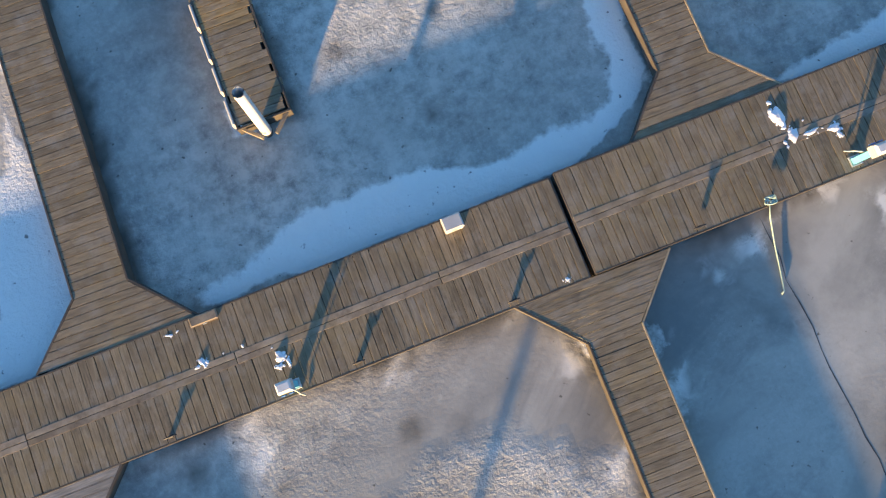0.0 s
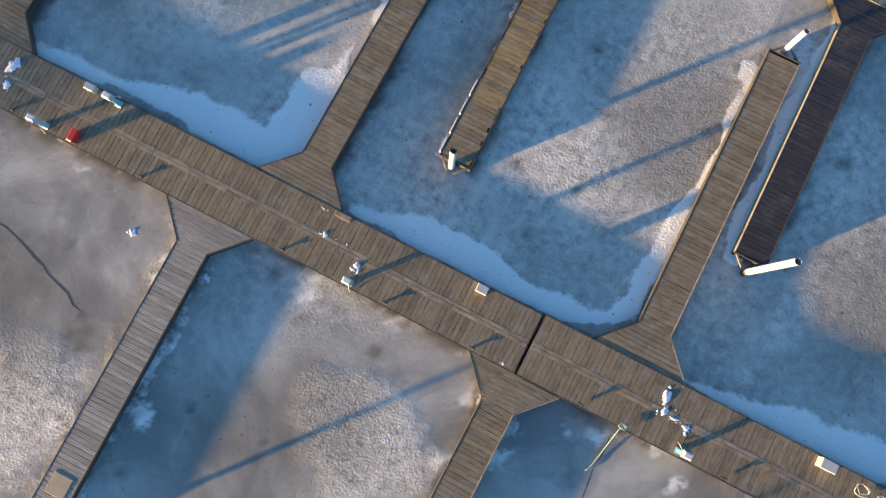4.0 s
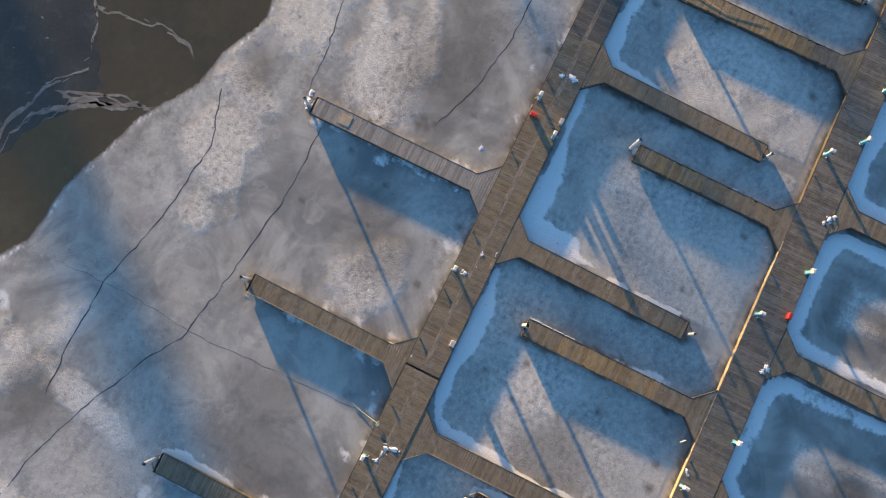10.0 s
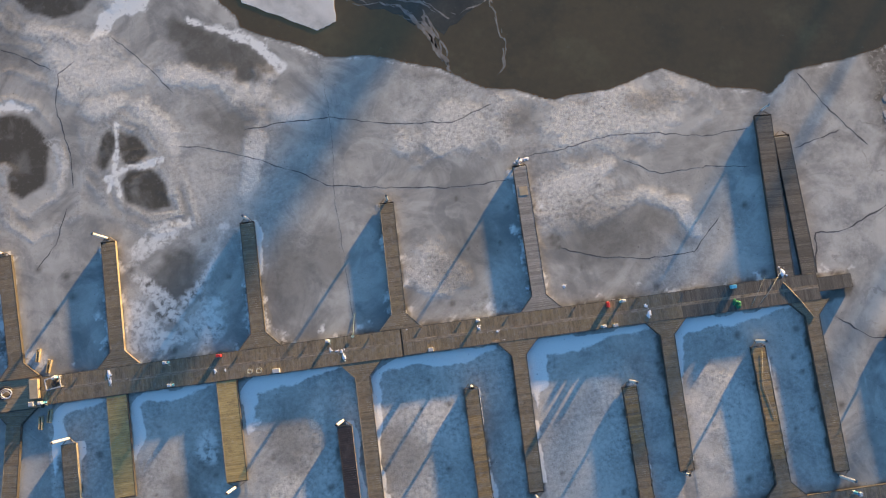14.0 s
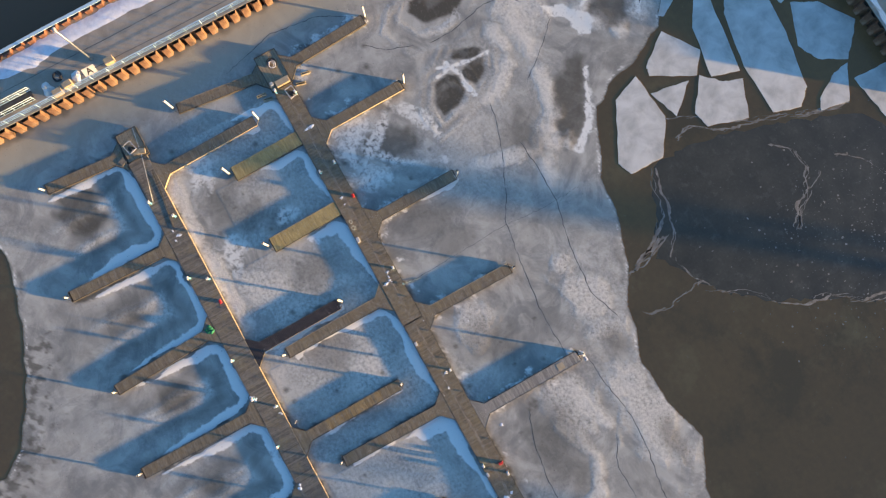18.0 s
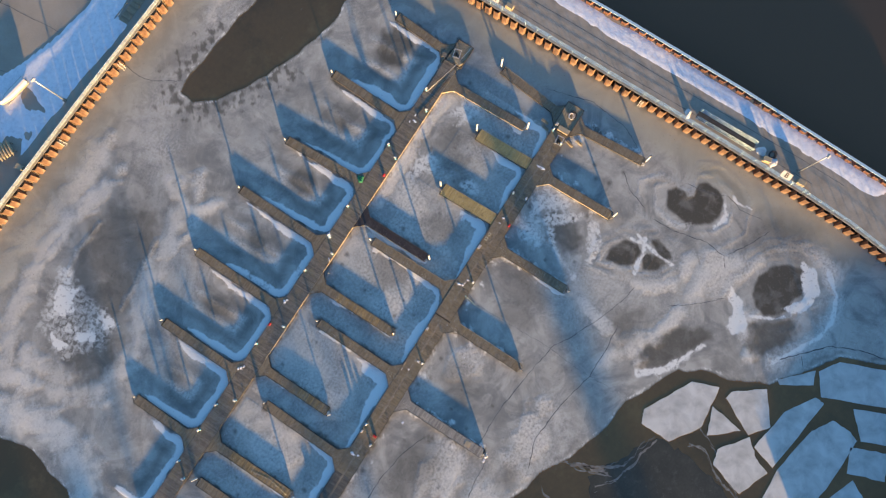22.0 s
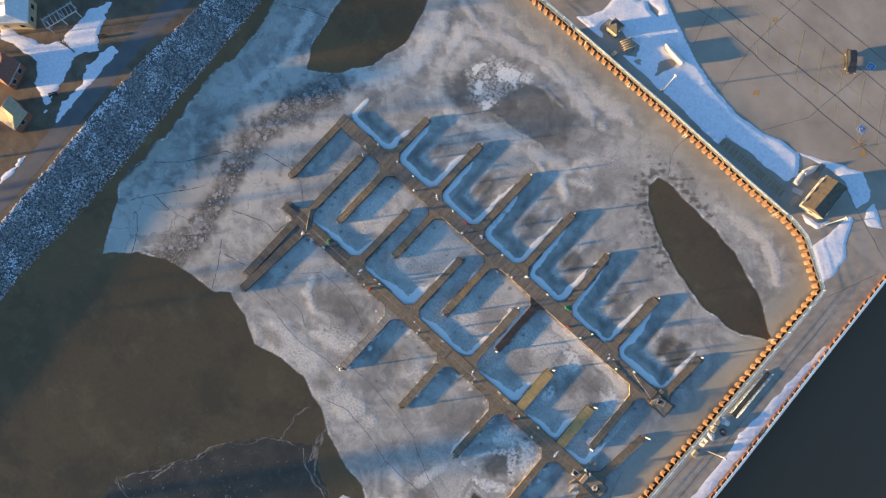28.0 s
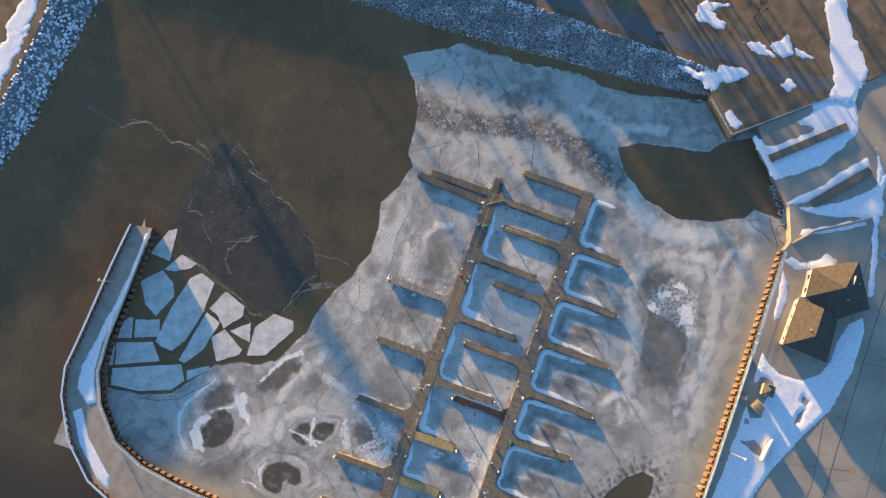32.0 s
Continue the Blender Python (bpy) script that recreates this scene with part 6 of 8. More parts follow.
# green net heaps
for x, y, s in ((-31.2, -0.6, 0.5), (10.75, 20.1, 0.6)):
    bm = bmesh.new()
    for k in range(7):
        heap(bm, random.uniform(-0.6, 0.6) * s, random.uniform(-0.5, 0.5) * s, 0, s * random.uniform(0.35, 0.6), s * random.uniform(0.3, 0.5), 0.22, random.uniform(0, 90), seed=k + int(y), rings=4, seg=14)
    ob = tagged(part("fishing_net", bm, M_GREEN), "bundled green fishing net on the planks", "net")
    ob.location = (x, y, Z_DECK)


def end_platform(x0, x1, y0, y1, label):
    p = thing("end_platform", label, "platform", "end platforms", (0, 0, 0))
    n = int((y1 - y0) / PLANK)
    for k in range(n):
        lay(p, (x0 + x1) / 2, y0 + (k + 0.5) * (y1 - y0) / n, Z_DECK + 0.012, round(x1 - x0 - 0.06, 3), M_TANPLANK)
    for a, b, c, d in ((x0, y0, x1, y0), (x0, y1, x1, y1), (x0, y0, x0, y1), (x1, y0, x1, y1)):
        bm = bmesh.new()
        add_beam(bm, (a, b, 0.34), (c, d, 0.34), 0.08, 0.40)
        part("rim_beam", bm, M_SIDE, p)
    for sx in (x0 + 0.2, x1 - 1.4):
        bm = bmesh.new()
        add_box(bm, sx, y0 + 0.15, -0.12, sx + 1.2, y1 - 0.15, 0.38, 0.03)
        part("float", bm, M_FLOAT, p)
    return p


M_TANPLANK = material("tan_plank", [(0.17, 0.135, 0.085), (0.27, 0.215, 0.135), (0.36, 0.295, 0.2)], 3.0, (0.6, 9, 4), 0.9, 0.35, 60, vary=0.2)
end_platform(32.55, 37.3, -2.5, 0.25, "tan plank platform at the dock's landward end")
end_platform(33.05, 36.8, 16.7, 19.3, "tan plank platform at the inner dock's end")


def frame_crate(x, y, w, d, h, label, turn=0):
    """An open frame of white bars round dark sacks."""
    c = thing("gear_frame", label, "gear frame", "", (x, y, Z_DECK + 0.012), turn)
    for a, b in (((-w / 2, -d / 2), (w / 2, -d / 2)), ((w / 2, -d / 2), (w / 2, d / 2)), ((w / 2, d / 2), (-w / 2, d / 2)), ((-w / 2, d / 2), (-w / 2, -d / 2))):
        bm = bmesh.new()
        add_beam(bm, (*a, h), (*b, h), 0.09, 0.06)
        part("bar", bm, M_WHITE, c)
        bm = bmesh.new()
        add_beam(bm, (*a, 0.0), (*a, h), 0.06, 0.06)
        part("leg", bm, M_WHITE, c)
    bm = bmesh.new()
    heap(bm, -w * 0.12, 0, 0, w * 0.32, d * 0.34, h * 0.9, 20, seed=4)
    part("sack", bm, M_BLACK, c, "dark sack")
    return c


frame_crate(31.3, -1.75, 1.3, 0.95, 0.4, "white bar frame holding dark sacks on the dock", 8)
frame_crate(34.6, 18.3, 1.3, 1.0, 0.45, "white bar frame holding dark sacks on the platform", 15)
dock_box(33.0, -1.45, 0.75, 1.7, 0.45, M_TAN, "storage_box", "long tan lidded storage box on the platform", "storage box", 0, Z_DECK + 0.012)
dock_box(33.7, 17.6, 1.5, 0.6, 0.35, M_NEWWOOD, "storage_box", "long pale wooden box on the platform", "storage box", 70, Z_DECK + 0.012)
dock_box(33.3, -0.15, 0.4, 0.35, 0.5, M_WHITE, "meter_box", "white meter box at the platform", "meter box", 0, Z_DECK + 0.012)
dock_box(33.6, 19.9, 0.7, 0.7, 0.5, M_STRINGER, "timber_bin", "rough timber bin at the platform's side", "bin", 20, 0.02)
for x, y, a in ((31.9, -3.3, 75), (32.8, -4.4, 80), (32.9, 1.6, 85), (32.1, 1.1, 80)):
    bm = bmesh.new()
    for s in (-1, 1):
        add_box(bm, -0.6, s * 0.12 - 0.04, 0.0, 0.6, s * 0.12 + 0.04, 0.3, 0.01)
    add_box(bm, -0.6, -0.1, 0.1, -0.5, 0.1, 0.3, 0.01)
    ob = tagged(part("timber_offcut", bm, M_NEWWOOD), "pale wooden crate piece frozen into grey ice", "timber", "loose timber pieces")
    ob.matrix_world = pose(x, y, 0.02, 0, 0, a)
# number plates on the gussets become blank bars
for x, y, a in ((-3.55, 16.3, -45), (-18.0, 16.3, -45), (-30.4, 15.9, -45)):
    bm = bmesh.new()
    add_box(bm, -0.2, -0.012, -0.13, 0.2, 0.012, 0.13, 0.004)
    add_box(bm, -0.12, -0.02, -0.05, 0.1, -0.011, 0.05)
    ob = tagged(part("berth_plate", bm, M_WHITE), "small white berth plate on the pier's gusset", "plate", "berth plates")
    ob.matrix_world = pose(x, y, 0.3, 0, 0, a)
dock_box(-13.1, -13.7, 0.75, 0.8, 0.03, M_TAN, "patch_board", "square tan patch board on the pier", "patch board", 0, Z_DECK - 0.015)

# ---------------------------------------------------------------- quay and yard
def snow_patch(poly, z, thick=0.07, seed=1, jit=0.22, label="patch of old snow lying on the ground", bare=()):
    """Old snow within an outline: thin and ragged at the rim, gently humped within."""
    xs, ys = [p[0] for p in poly], [p[1] for p in poly]
    step = 0.3 if (max(xs) - min(xs)) * (max(ys) - min(ys)) < 250 else 0.42
    px, py = np.meshgrid(np.arange(min(xs) - 1.2, max(xs) + 1.2, step), np.arange(min(ys) - 1.2, max(ys) + 1.2, step))
    d = signed(px, py, poly) + 1.5 * jit * lumps(px, py, 0.9, seed, 3) + 0.6 * jit * lumps(px, py, 3.0, seed + 9, 2)
    for hole in bare:
        d = np.maximum(d, 0.3 - signed(px, py, hole) + 0.25 * lumps(px, py, 1.2, seed + 2, 2))
    t = np.clip((0.25 - d) / 0.6, 0, 1)
    top = z - 0.02 + (0.02 + thick) * t * t * (3 - 2 * t) * (1 + 0.25 * lumps(px, py, 0.7, seed + 4, 3))
    ids = -np.ones(px.shape, int)
    cell = (d[:-1, :-1] < 0.25) | (d[1:, :-1] < 0.25) | (d[:-1, 1:] < 0.25) | (d[1:, 1:] < 0.25)
    used = np.zeros(px.shape, bool)
    for a, b in ((slice(None, -1), slice(None, -1)), (slice(1, None), slice(None, -1)), (slice(None, -1), slice(1, None)), (slice(1, None), slice(1, None))):
        used[a, b] |= cell
    ids[used] = np.arange(used.sum())
    quads_ = np.stack([ids[:-1, :-1], ids[:-1, 1:], ids[1:, 1:], ids[1:, :-1]], -1)[cell]
    me = bpy.data.meshes.new("snow_patch")
    me.from_pydata(np.stack([px[used], py[used], top[used]], -1).tolist(), [], quads_.tolist())
    me.polygons.foreach_set("use_smooth", [True] * len(me.polygons))
    me.materials.append(M_SNOW)
    me.update()
    return tagged(new("snow_patch", me), label, "snow", "snow patches")


G = Z_WALK
SNOWS = [
    ([(48.5, 23.4), (49.1, 15.8), (48.9, 5.7), (48.4, -6.9), (48.6, -18.6), (48.4, -30.4), (47.9, -44.5), (49.9, -46), (50.7, -30), (51.0, 0), (50.8, 20), (50.6, 46), (50.0, 46)], G, 0.05),
    ([(37.0, 58.9), (37.9, 63.4), (38.6, 68.1), (39.6, 67.8), (40.7, 64.2), (42.8, 61.5), (43.1, 57.6), (42.5, 54.8), (39.7, 56.9)], G, 0.06),
    ([(40.2, 71.1), (40.3, 73.0), (44.6, 70.2), (42.1, 69.0), (41.0, 69.1)], G, 0.06), ([(23.7, 71.1), (29.5, 73.9), (35.1, 76.3), (38.3, 74.2), (39.3, 72.7), (38.6, 69.9), (33.9, 72.9), (30.2, 72.8)], G, 0.06),
    ([(31.1, 62.6), (34.9, 62.7), (36.4, 64.6), (35.6, 62.2), (33.4, 61.8)], G, 0.25),
    ([(-4.4, -69.5), (2.8, -69.3), (10.3, -69.7), (18.4, -70.6), (26.4, -71.4), (30.8, -70.6), (33.6, -67.4), (32.4, -66.0), (26.6, -68.9), (19.2, -69.5), (8, -69.0), (-4.6, -69.0)], G, 0.1),
    ([(45.6, -57.4), (48.2, -56.4), (46.8, -59.6), (41.6, -65.6), (36.0, -69.6), (34.8, -68.2), (40, -64.2)], G, 0.06)]
for k, (poly, z, th) in enumerate(SNOWS):
    snow_patch(poly, z, th, k + 3, 0.12)
BARE = [[(-18.2, 64.1), (-20.1, 65.1), (-20.1, 67.5), (-18.1, 68.5), (-16.2, 67.1), (-12.1, 67.4), (-11.5, 65.1), (-14.1, 64.1)], [(-6.1, 65.0), (-7.1, 67.1), (-6.0, 69.2), (-4.0, 70.1), (-4.7, 68.4)],
        [(-19.3, 74.5), (-18.9, 76.0), (-17.6, 75.2), (-18.1, 74.4)], [(-15.2, 74.2), (-17.1, 75.6), (-14.1, 75.0), (-12.9, 74.2)], [(-11.0, 64.4), (-10.2, 65.4), (-9.6, 64.6)]]
snow_patch([(-25.2, 63.7), (-23.4, 65.2), (-22.0, 68.3), (-22.1, 73.2), (-24.8, 76.6), (-27.9, 77.9), (-31.5, 78.0), (-34.0, 78.5), (-37.0, 79.3), (-39.1, 81.6), (-36.8, 82.5), (-32.0, 82.4), (-27.2, 82.3), (-18.8, 80.4), (-13.8, 77.7), (-6.5, 74.1), (-0.5, 71.5),
            (5.4, 69.9), (10.0, 69.2), (16.7, 69.6), (19.9, 70.9), (24.2, 70.8), (26.4, 67.4), (25.4, 65.4), (20.5, 65.3), (14.9, 65.2), (11.6, 64.5), (11.3, 62.6), (7.3, 62.7), (0.4, 63.5), (-4.2, 63.5), (-11.2, 63.9), (-15.9, 64.2), (-20.6, 63.9)], G, 0.10, 3, 0.07,
           "long strip of snow on the lawn between wall and car park", BARE)
for k, poly in enumerate(([(-45.6, 62.5), (-44.6, 64.9), (-46.3, 69.6), (-47.8, 72.5), (-49.4, 73.2), (-50.1, 70.5), (-48.4, 69.7), (-46.3, 66.0), (-47.1, 63.5)], [(-43.2, 62.8), (-32.4, 63.9), (-33.7, 64.8), (-37.4, 65.3), (-40.9, 64.4)])):
    snow_patch(poly, G, 0.06, k + 23, 0.15, "snow swept against the harbour house")
B = 2.4
BANK_SNOWS = [
    ([(-109.4, -10.7), (-103.3, -11.7), (-99.0, -10.2), (-96.0, -6.7), (-96.9, 1.4), (-94.7, 5.8), (-93.0, 0.0), (-89.5, -3.4), (-92.1, -7.3), (-90.8, -10.9), (-88.2, -19.0), (-92.5, -16.5), (-97.2, -12.7), (-106, -14)], B, 0.06),
    ([(-99.4, -48.5), (-97.0, -44.6), (-90.2, -44.0), (-86.5, -48.2), (-88.9, -53.3), (-95, -56)], B, 0.06), ([(-93.2, -43.3), (-92.9, -37.8), (-86.9, -33.0), (-85.8, -36.0), (-89.3, -41.9)], B, 0.06),
    ([(-85.2, -18.7), (-86.9, -15.5), (-86.9, -9.9), (-89.1, -7.0), (-88.2, -1.4), (-86.5, -0.7), (-86.0, -6.0), (-85.9, -11.9)], B, 0.05), ([(-84.6, -35.1), (-85.2, -31.6), (-84.9, -26.6), (-84.3, -30.1)], B, 0.05),
    ([(-93.9, 27.4), (-95.7, 29.1), (-96.4, 33.8), (-93.5, 30.3), (-92.2, 34.7), (-90.5, 34.8), (-90.6, 28.9)], B, 0.05), ([(-89.4, 38.2), (-90.4, 42.8), (-88.5, 47.0), (-87.4, 43.5)], B, 0.05),
    ([(-90.4, 45.5), (-94.2, 48.3), (-90.0, 51.0), (-89.1, 48.5)], B, 0.05), ([(-91.6, 50.9), (-91.2, 55.7), (-90.0, 53.0)], B, 0.05), ([(-85.0, 51.2), (-83.6, 53.8), (-81.4, 52.6), (-82.6, 50.6)], B, 0.05),
    ([(-104.8, 54.1), (-106.2, 57.9), (-99.9, 61.4), (-92, 67.5), (-84.6, 66.0), (-83.4, 61.0), (-86.8, 61.6), (-96.5, 57.4)], B, 0.06), ([(-79.4, 27.6), (-78.9, 32.4), (-80.1, 35.0), (-82.7, 36.9), (-83.7, 41.0), (-82.6, 43.1), (-79.5, 39.6), (-79.3, 37.9), (-76.4, 36.9), (-78, 33.5)], B, 0.06),
    ([(-70.6, 42.2), (-72.4, 40.4), (-73.4, 41.6), (-71.0, 44.6), (-69.2, 44.0)], B, 0.05)]
for k, (poly, z, th) in enumerate(BANK_SNOWS):
    snow_patch(poly, z, th, k + 31, 0.3)
YARD_SNOWS = [[(-69.3, 48.5), (-62.1, 55.4), (-64.3, 58.9), (-68.0, 63.5), (-77.4, 69.1), (-78.7, 69.2), (-84.6, 66.8), (-84.2, 63.8), (-81.3, 57.9), (-79.5, 59.0), (-77.5, 58.1), (-75.7, 55.8), (-76.2, 60.6), (-74.5, 59.5), (-70.2, 54.9), (-68.8, 53.2), (-67.9, 50.8)],
              [(-58.0, 59.9), (-60.9, 62.1), (-64.5, 66.1), (-68.5, 68.3), (-73.3, 72.9), (-70.3, 74.3), (-69.5, 71.9), (-65.3, 68.5), (-60.6, 64.6), (-59.1, 62.8)],
              [(-57.6, 62.3), (-58.8, 65.5), (-62.5, 71.1), (-66.7, 75.9), (-70.0, 77.3), (-70.9, 77.6), (-65.8, 78.5), (-62.1, 79.5), (-60.6, 77.2), (-59.6, 73.6), (-58.7, 70.1), (-57.7, 66.5)],
              [(-76.0, 74.2), (-71.8, 76.6), (-66.9, 77.5), (-60.8, 79.0), (-53.6, 80.5), (-45.2, 82.1), (-43.3, 81.6), (-53.5, 79.9), (-59.5, 78.2), (-61.9, 77.1), (-70.5, 76.1)], [(-51.5, 63.3), (-54.6, 69.1), (-59.1, 76.7), (-59.9, 75.8), (-55.7, 69.0), (-53.1, 64.4)]]
for k, poly in enumerate(YARD_SNOWS):
    snow_patch(poly, G, 0.05 + 0.012 * k, k + 50, 0.18, "snow drifted beside the stored dock sections")

# painted marks and joints of the yard
M_LINE = material("faded_yellow_line", [(0.34, 0.26, 0.13), (0.5, 0.36, 0.12), (0.58, 0.42, 0.14)], 1.5, (1, 1, 1), 0.8, 0.1, 12)
M_JOINT = material("tar_joint", [(0.03, 0.028, 0.025), (0.06, 0.055, 0.05)], 1.0, (1, 1, 1), 0.8, 0.2, 12)
M_HCBLUE = material("blue_road_paint", [(0.05, 0.14, 0.30), (0.09, 0.22, 0.42)], 2.0, (1, 1, 1), 0.7, 0.1, 20)


def flat_strip(bm, pts, w, z, jit=0.0):
    prev = None
    for k, (x, y) in enumerate(pts):
        ax, ay = pts[min(k + 1, len(pts) - 1)][0] - pts[max(k - 1, 0)][0], pts[min(k + 1, len(pts) - 1)][1] - pts[max(k - 1, 0)][1]
        h = math.hypot(ax, ay) + 1e-6
        jx, jy = random.uniform(-jit, jit), random.uniform(-jit, jit)
        cur = [bm.verts.new((x + jx + ay / h * w / 2 * s, y + jy - ax / h * w / 2 * s, z)) for s in (1, -1)]
        if prev:
            bm.faces.new((prev[0], cur[0], cur[1], prev[1]))
        prev = cur


bm = bmesh.new()
for x in np.arange(-26, 34, 4.9):
    flat_strip(bm, [(x, 84.4), (x + 2.2, 81.2)], 0.11, G + 0.004)
    flat_strip(bm, [(x + 1.0, 91.4), (x + 5.6, 82.4)] if x > 6 else [(x, 88), (x + 2.0, 84.6)], 0.11, G + 0.008)
flat_strip(bm, [(-1, 88.3), (14, 88.0), (30, 87.8)], 0.12, G + 0.004)
tagged(part("bay_lines", bm, M_LINE), "faded yellow parking bay lines on the asphalt", "road marking", kind="stuff")
bm = bmesh.new()
for pts, w in (([(-60, 79.0), (-15.2, 80.0), (-3.2, 81.3), (9.4, 80.6), (25.2, 80.3), (49, 80)], 0.09), ([(-50, 84.6), (-14.5, 84.2), (8.9, 84.3), (19.2, 84.7), (48, 84.4)], 0.13), ([(-40, 92), (-10, 92.6), (30, 92)], 0.08), ([(-55, 97), (40, 96.6)], 0.08),
               ([(44.2, 52), (49, 63)], 0.06), ([(34, 72), (48, 66)], 0.06), ([(5, 70.6), (4, 82), (5, 96)], 0.05), ([(-4, 72), (-8, 88), (-6, 99)], 0.05), ([(16, 70), (21, 78), (23, 92)], 0.06), ([(-30, 83), (-33, 99)], 0.05), ([(44.6, 22), (44.8, -36)], 0.05), ([(47.3, 50), (47.4, 22), (47.1, -40)], 0.05), ([(-62, 80), (-40, 100)], 0.06)):
    fine = [(a[0] + (b[0] - a[0]) * k / 8, a[1] + (b[1] - a[1]) * k / 8) for a, b in zip(pts, pts[1:]) for k in range(8)] + [pts[-1]]
    flat_strip(bm, fine, w, G + 0.006, 0.09)
tagged(part("tar_joints", bm, M_JOINT), "dark tar-filled cracks across the pavement", "cracks", kind="stuff")
for x, y in ((29.8, 82.8), (23.6, 93.9), (-55.1, 93.6), (-54.1, 82.6), (-51.6, 86.4)):
    bay = thing("accessible_bay_mark", "blue and white painted bay symbol on the asphalt", "road marking", "painted bay symbols", (x, y, G + 0.006), random.uniform(-10, 20))
    bm = bmesh.new()
    add_box(bm, -0.75, -0.75, 0, 0.75, 0.75, 0.006)
    part("border", bm, M_WHITE, bay)
    bm = bmesh.new()
    add_box(bm, -0.6, -0.6, 0.004, 0.6, 0.6, 0.011)
    part("field", bm, M_HCBLUE, bay)
    bm = bmesh.new()
    add_tube(bm, [(0.3 * math.cos(a), 0.3 * math.sin(a) - 0.1, 0.014) for a in np.linspace(0.4, 5.6, 14)], 0.05, 5)
    add_beam(bm, (0, 0, 0.014), (0.02, 0.42, 0.014), 0.1, 0.02)
    part("symbol", bm, M_WHITE, bay)
M_OCHRE = material("ochre_stain", [(0.30, 0.2, 0.09), (0.46, 0.26, 0.06)], 1.2, (1, 1, 1), 0.9, 0.1, 8)
for x, y, r in ((10.4, 75.1, 0.7), (-8.4, 88.4, 0.8), (3.9, 89.0, 0.6), (33.0, 79.4, 0.8)):
    bm = bmesh.new()
    bm.faces.new([bm.verts.new((x + r * random.uniform(0.6, 1.1) * math.cos(a), y + r * random.uniform(0.6, 1.1) * math.sin(a), G + 0.007)) for a in np.linspace(0, 6.1, 18)])
    tagged(part("ochre_stain", bm, M_OCHRE), "ochre stain on the asphalt", "stain", "ochre stains")


def lamp_post(x, y, h=8.5, turn=0.0):
    p = thing("lamp_post", "slim grey lamp post with a small head", "lamp post", "lamp posts", (x, y, G), turn)
    bm = bmesh.new()
    add_tube(bm, [(0, 0, 0), (0, 0, 0.5)], 0.24, 12)
    part("footing", bm, M_CONCRETE, p)
    bm = bmesh.new()
    add_tube(bm, [(0, 0, 0.45), (0, 0, h)], [0.11, 0.07], 10)
    part("shaft", bm, M_STEEL, p)
    bm = bmesh.new()
    heap(bm, 0.0, 0, h - 0.05, 0.32, 0.22, 0.18, 0, 3, 4, 14)
    add_box(bm, -0.3, -0.2, h - 0.12, 0.3, 0.2, h - 0.04)
    part("lamp_head", bm, M_WHITE, p)
    return p


post = lamp_post(45.9, 17.1)
for x, y in ((45.4, -33.4), (-3.1, 63.3), (7.5, -71.2), (35.8, 63.2)):
    copy_thing(post, pose(x, y, G))


def letter_sign(x, y, text, word):
    """A white board with one black letter, propped up on two legs."""
    s = thing("letter_sign", "white board lettered " + word + " on the quay railing", "sign", "quay letter signs", (x, y, G), -90)
    bm = bmesh.new()
    add_box(bm, -0.75, -0.5, -0.03, 0.75, 0.5, 0.03, 0.01)
    b = part("board", bm, M_WHITE, s)
    b.matrix_local = pose(0, 0, 1.35, 35, 0, 0)
    cu = bpy.data.curves.new("letter", 'FONT')
    cu.body, cu.size, cu.align_x, cu.align_y, cu.extrude, cu.offset = text, 1.05, 'CENTER', 'CENTER', 0.006, 0.02
    tmp = bpy.data.objects.new("letter", cu)
    me = bpy.data.meshes.new_from_object(tmp)
    bpy.data.objects.remove(tmp)
    me.materials.append(M_BLACK)
    t = part("letter", me, M_BLACK, b, "black letter " + word)
    t.matrix_local = pose(0, 0, 0.038)
    for k in (-0.6, 0.6):
        bm = bmesh.new()
        add_beam(bm, (k, 0.2, 0.0), (k, 0.2, 1.45), 0.07, 0.07)
        part("leg", bm, M_STEEL, s)
    return s


letter_sign(43.95, 17.6, "A", "A")
letter_sign(43.35, -31.9, "B", "B")


def gangway(x, y0, y1, label):
    """A stored walkway: a deck between two truss rails."""
    g = thing("gangway", label, "gangway", "stored gangways", (x, (y0 + y1) / 2, G))
    n = (y1 - y0) / 2
    bm = bmesh.new()
    add_box(bm, -0.62, -n, 0.12, 0.62, n, 0.2, 0.01)
    part("deck", bm, M_SIDE, g, "dark gangway deck")
    for s in (-1, 1):
        for h in (0.2, 0.7, 1.15):
            bm = bmesh.new()
            add_tube(bm, [(s * 0.66, -n, h), (s * 0.66, n, h)], 0.035, 6)
            part("rail", bm, M_RAIL, g)
        for k in np.arange(-n, n + 0.1, 1.3):
            bm = bmesh.new()
            add_tube(bm, [(s * 0.66, k, 0.15), (s * 0.66, k, 1.15)], 0.03, 6)
            part("upright", bm, M_RAIL, g)
    for k in (-n + 0.8, n - 0.8):
        bm = bmesh.new()
        add_box(bm, -0.7, k - 0.1, 0, 0.7, k + 0.1, 0.12)
        part("bearer", bm, M_STRINGER, g)
    return g


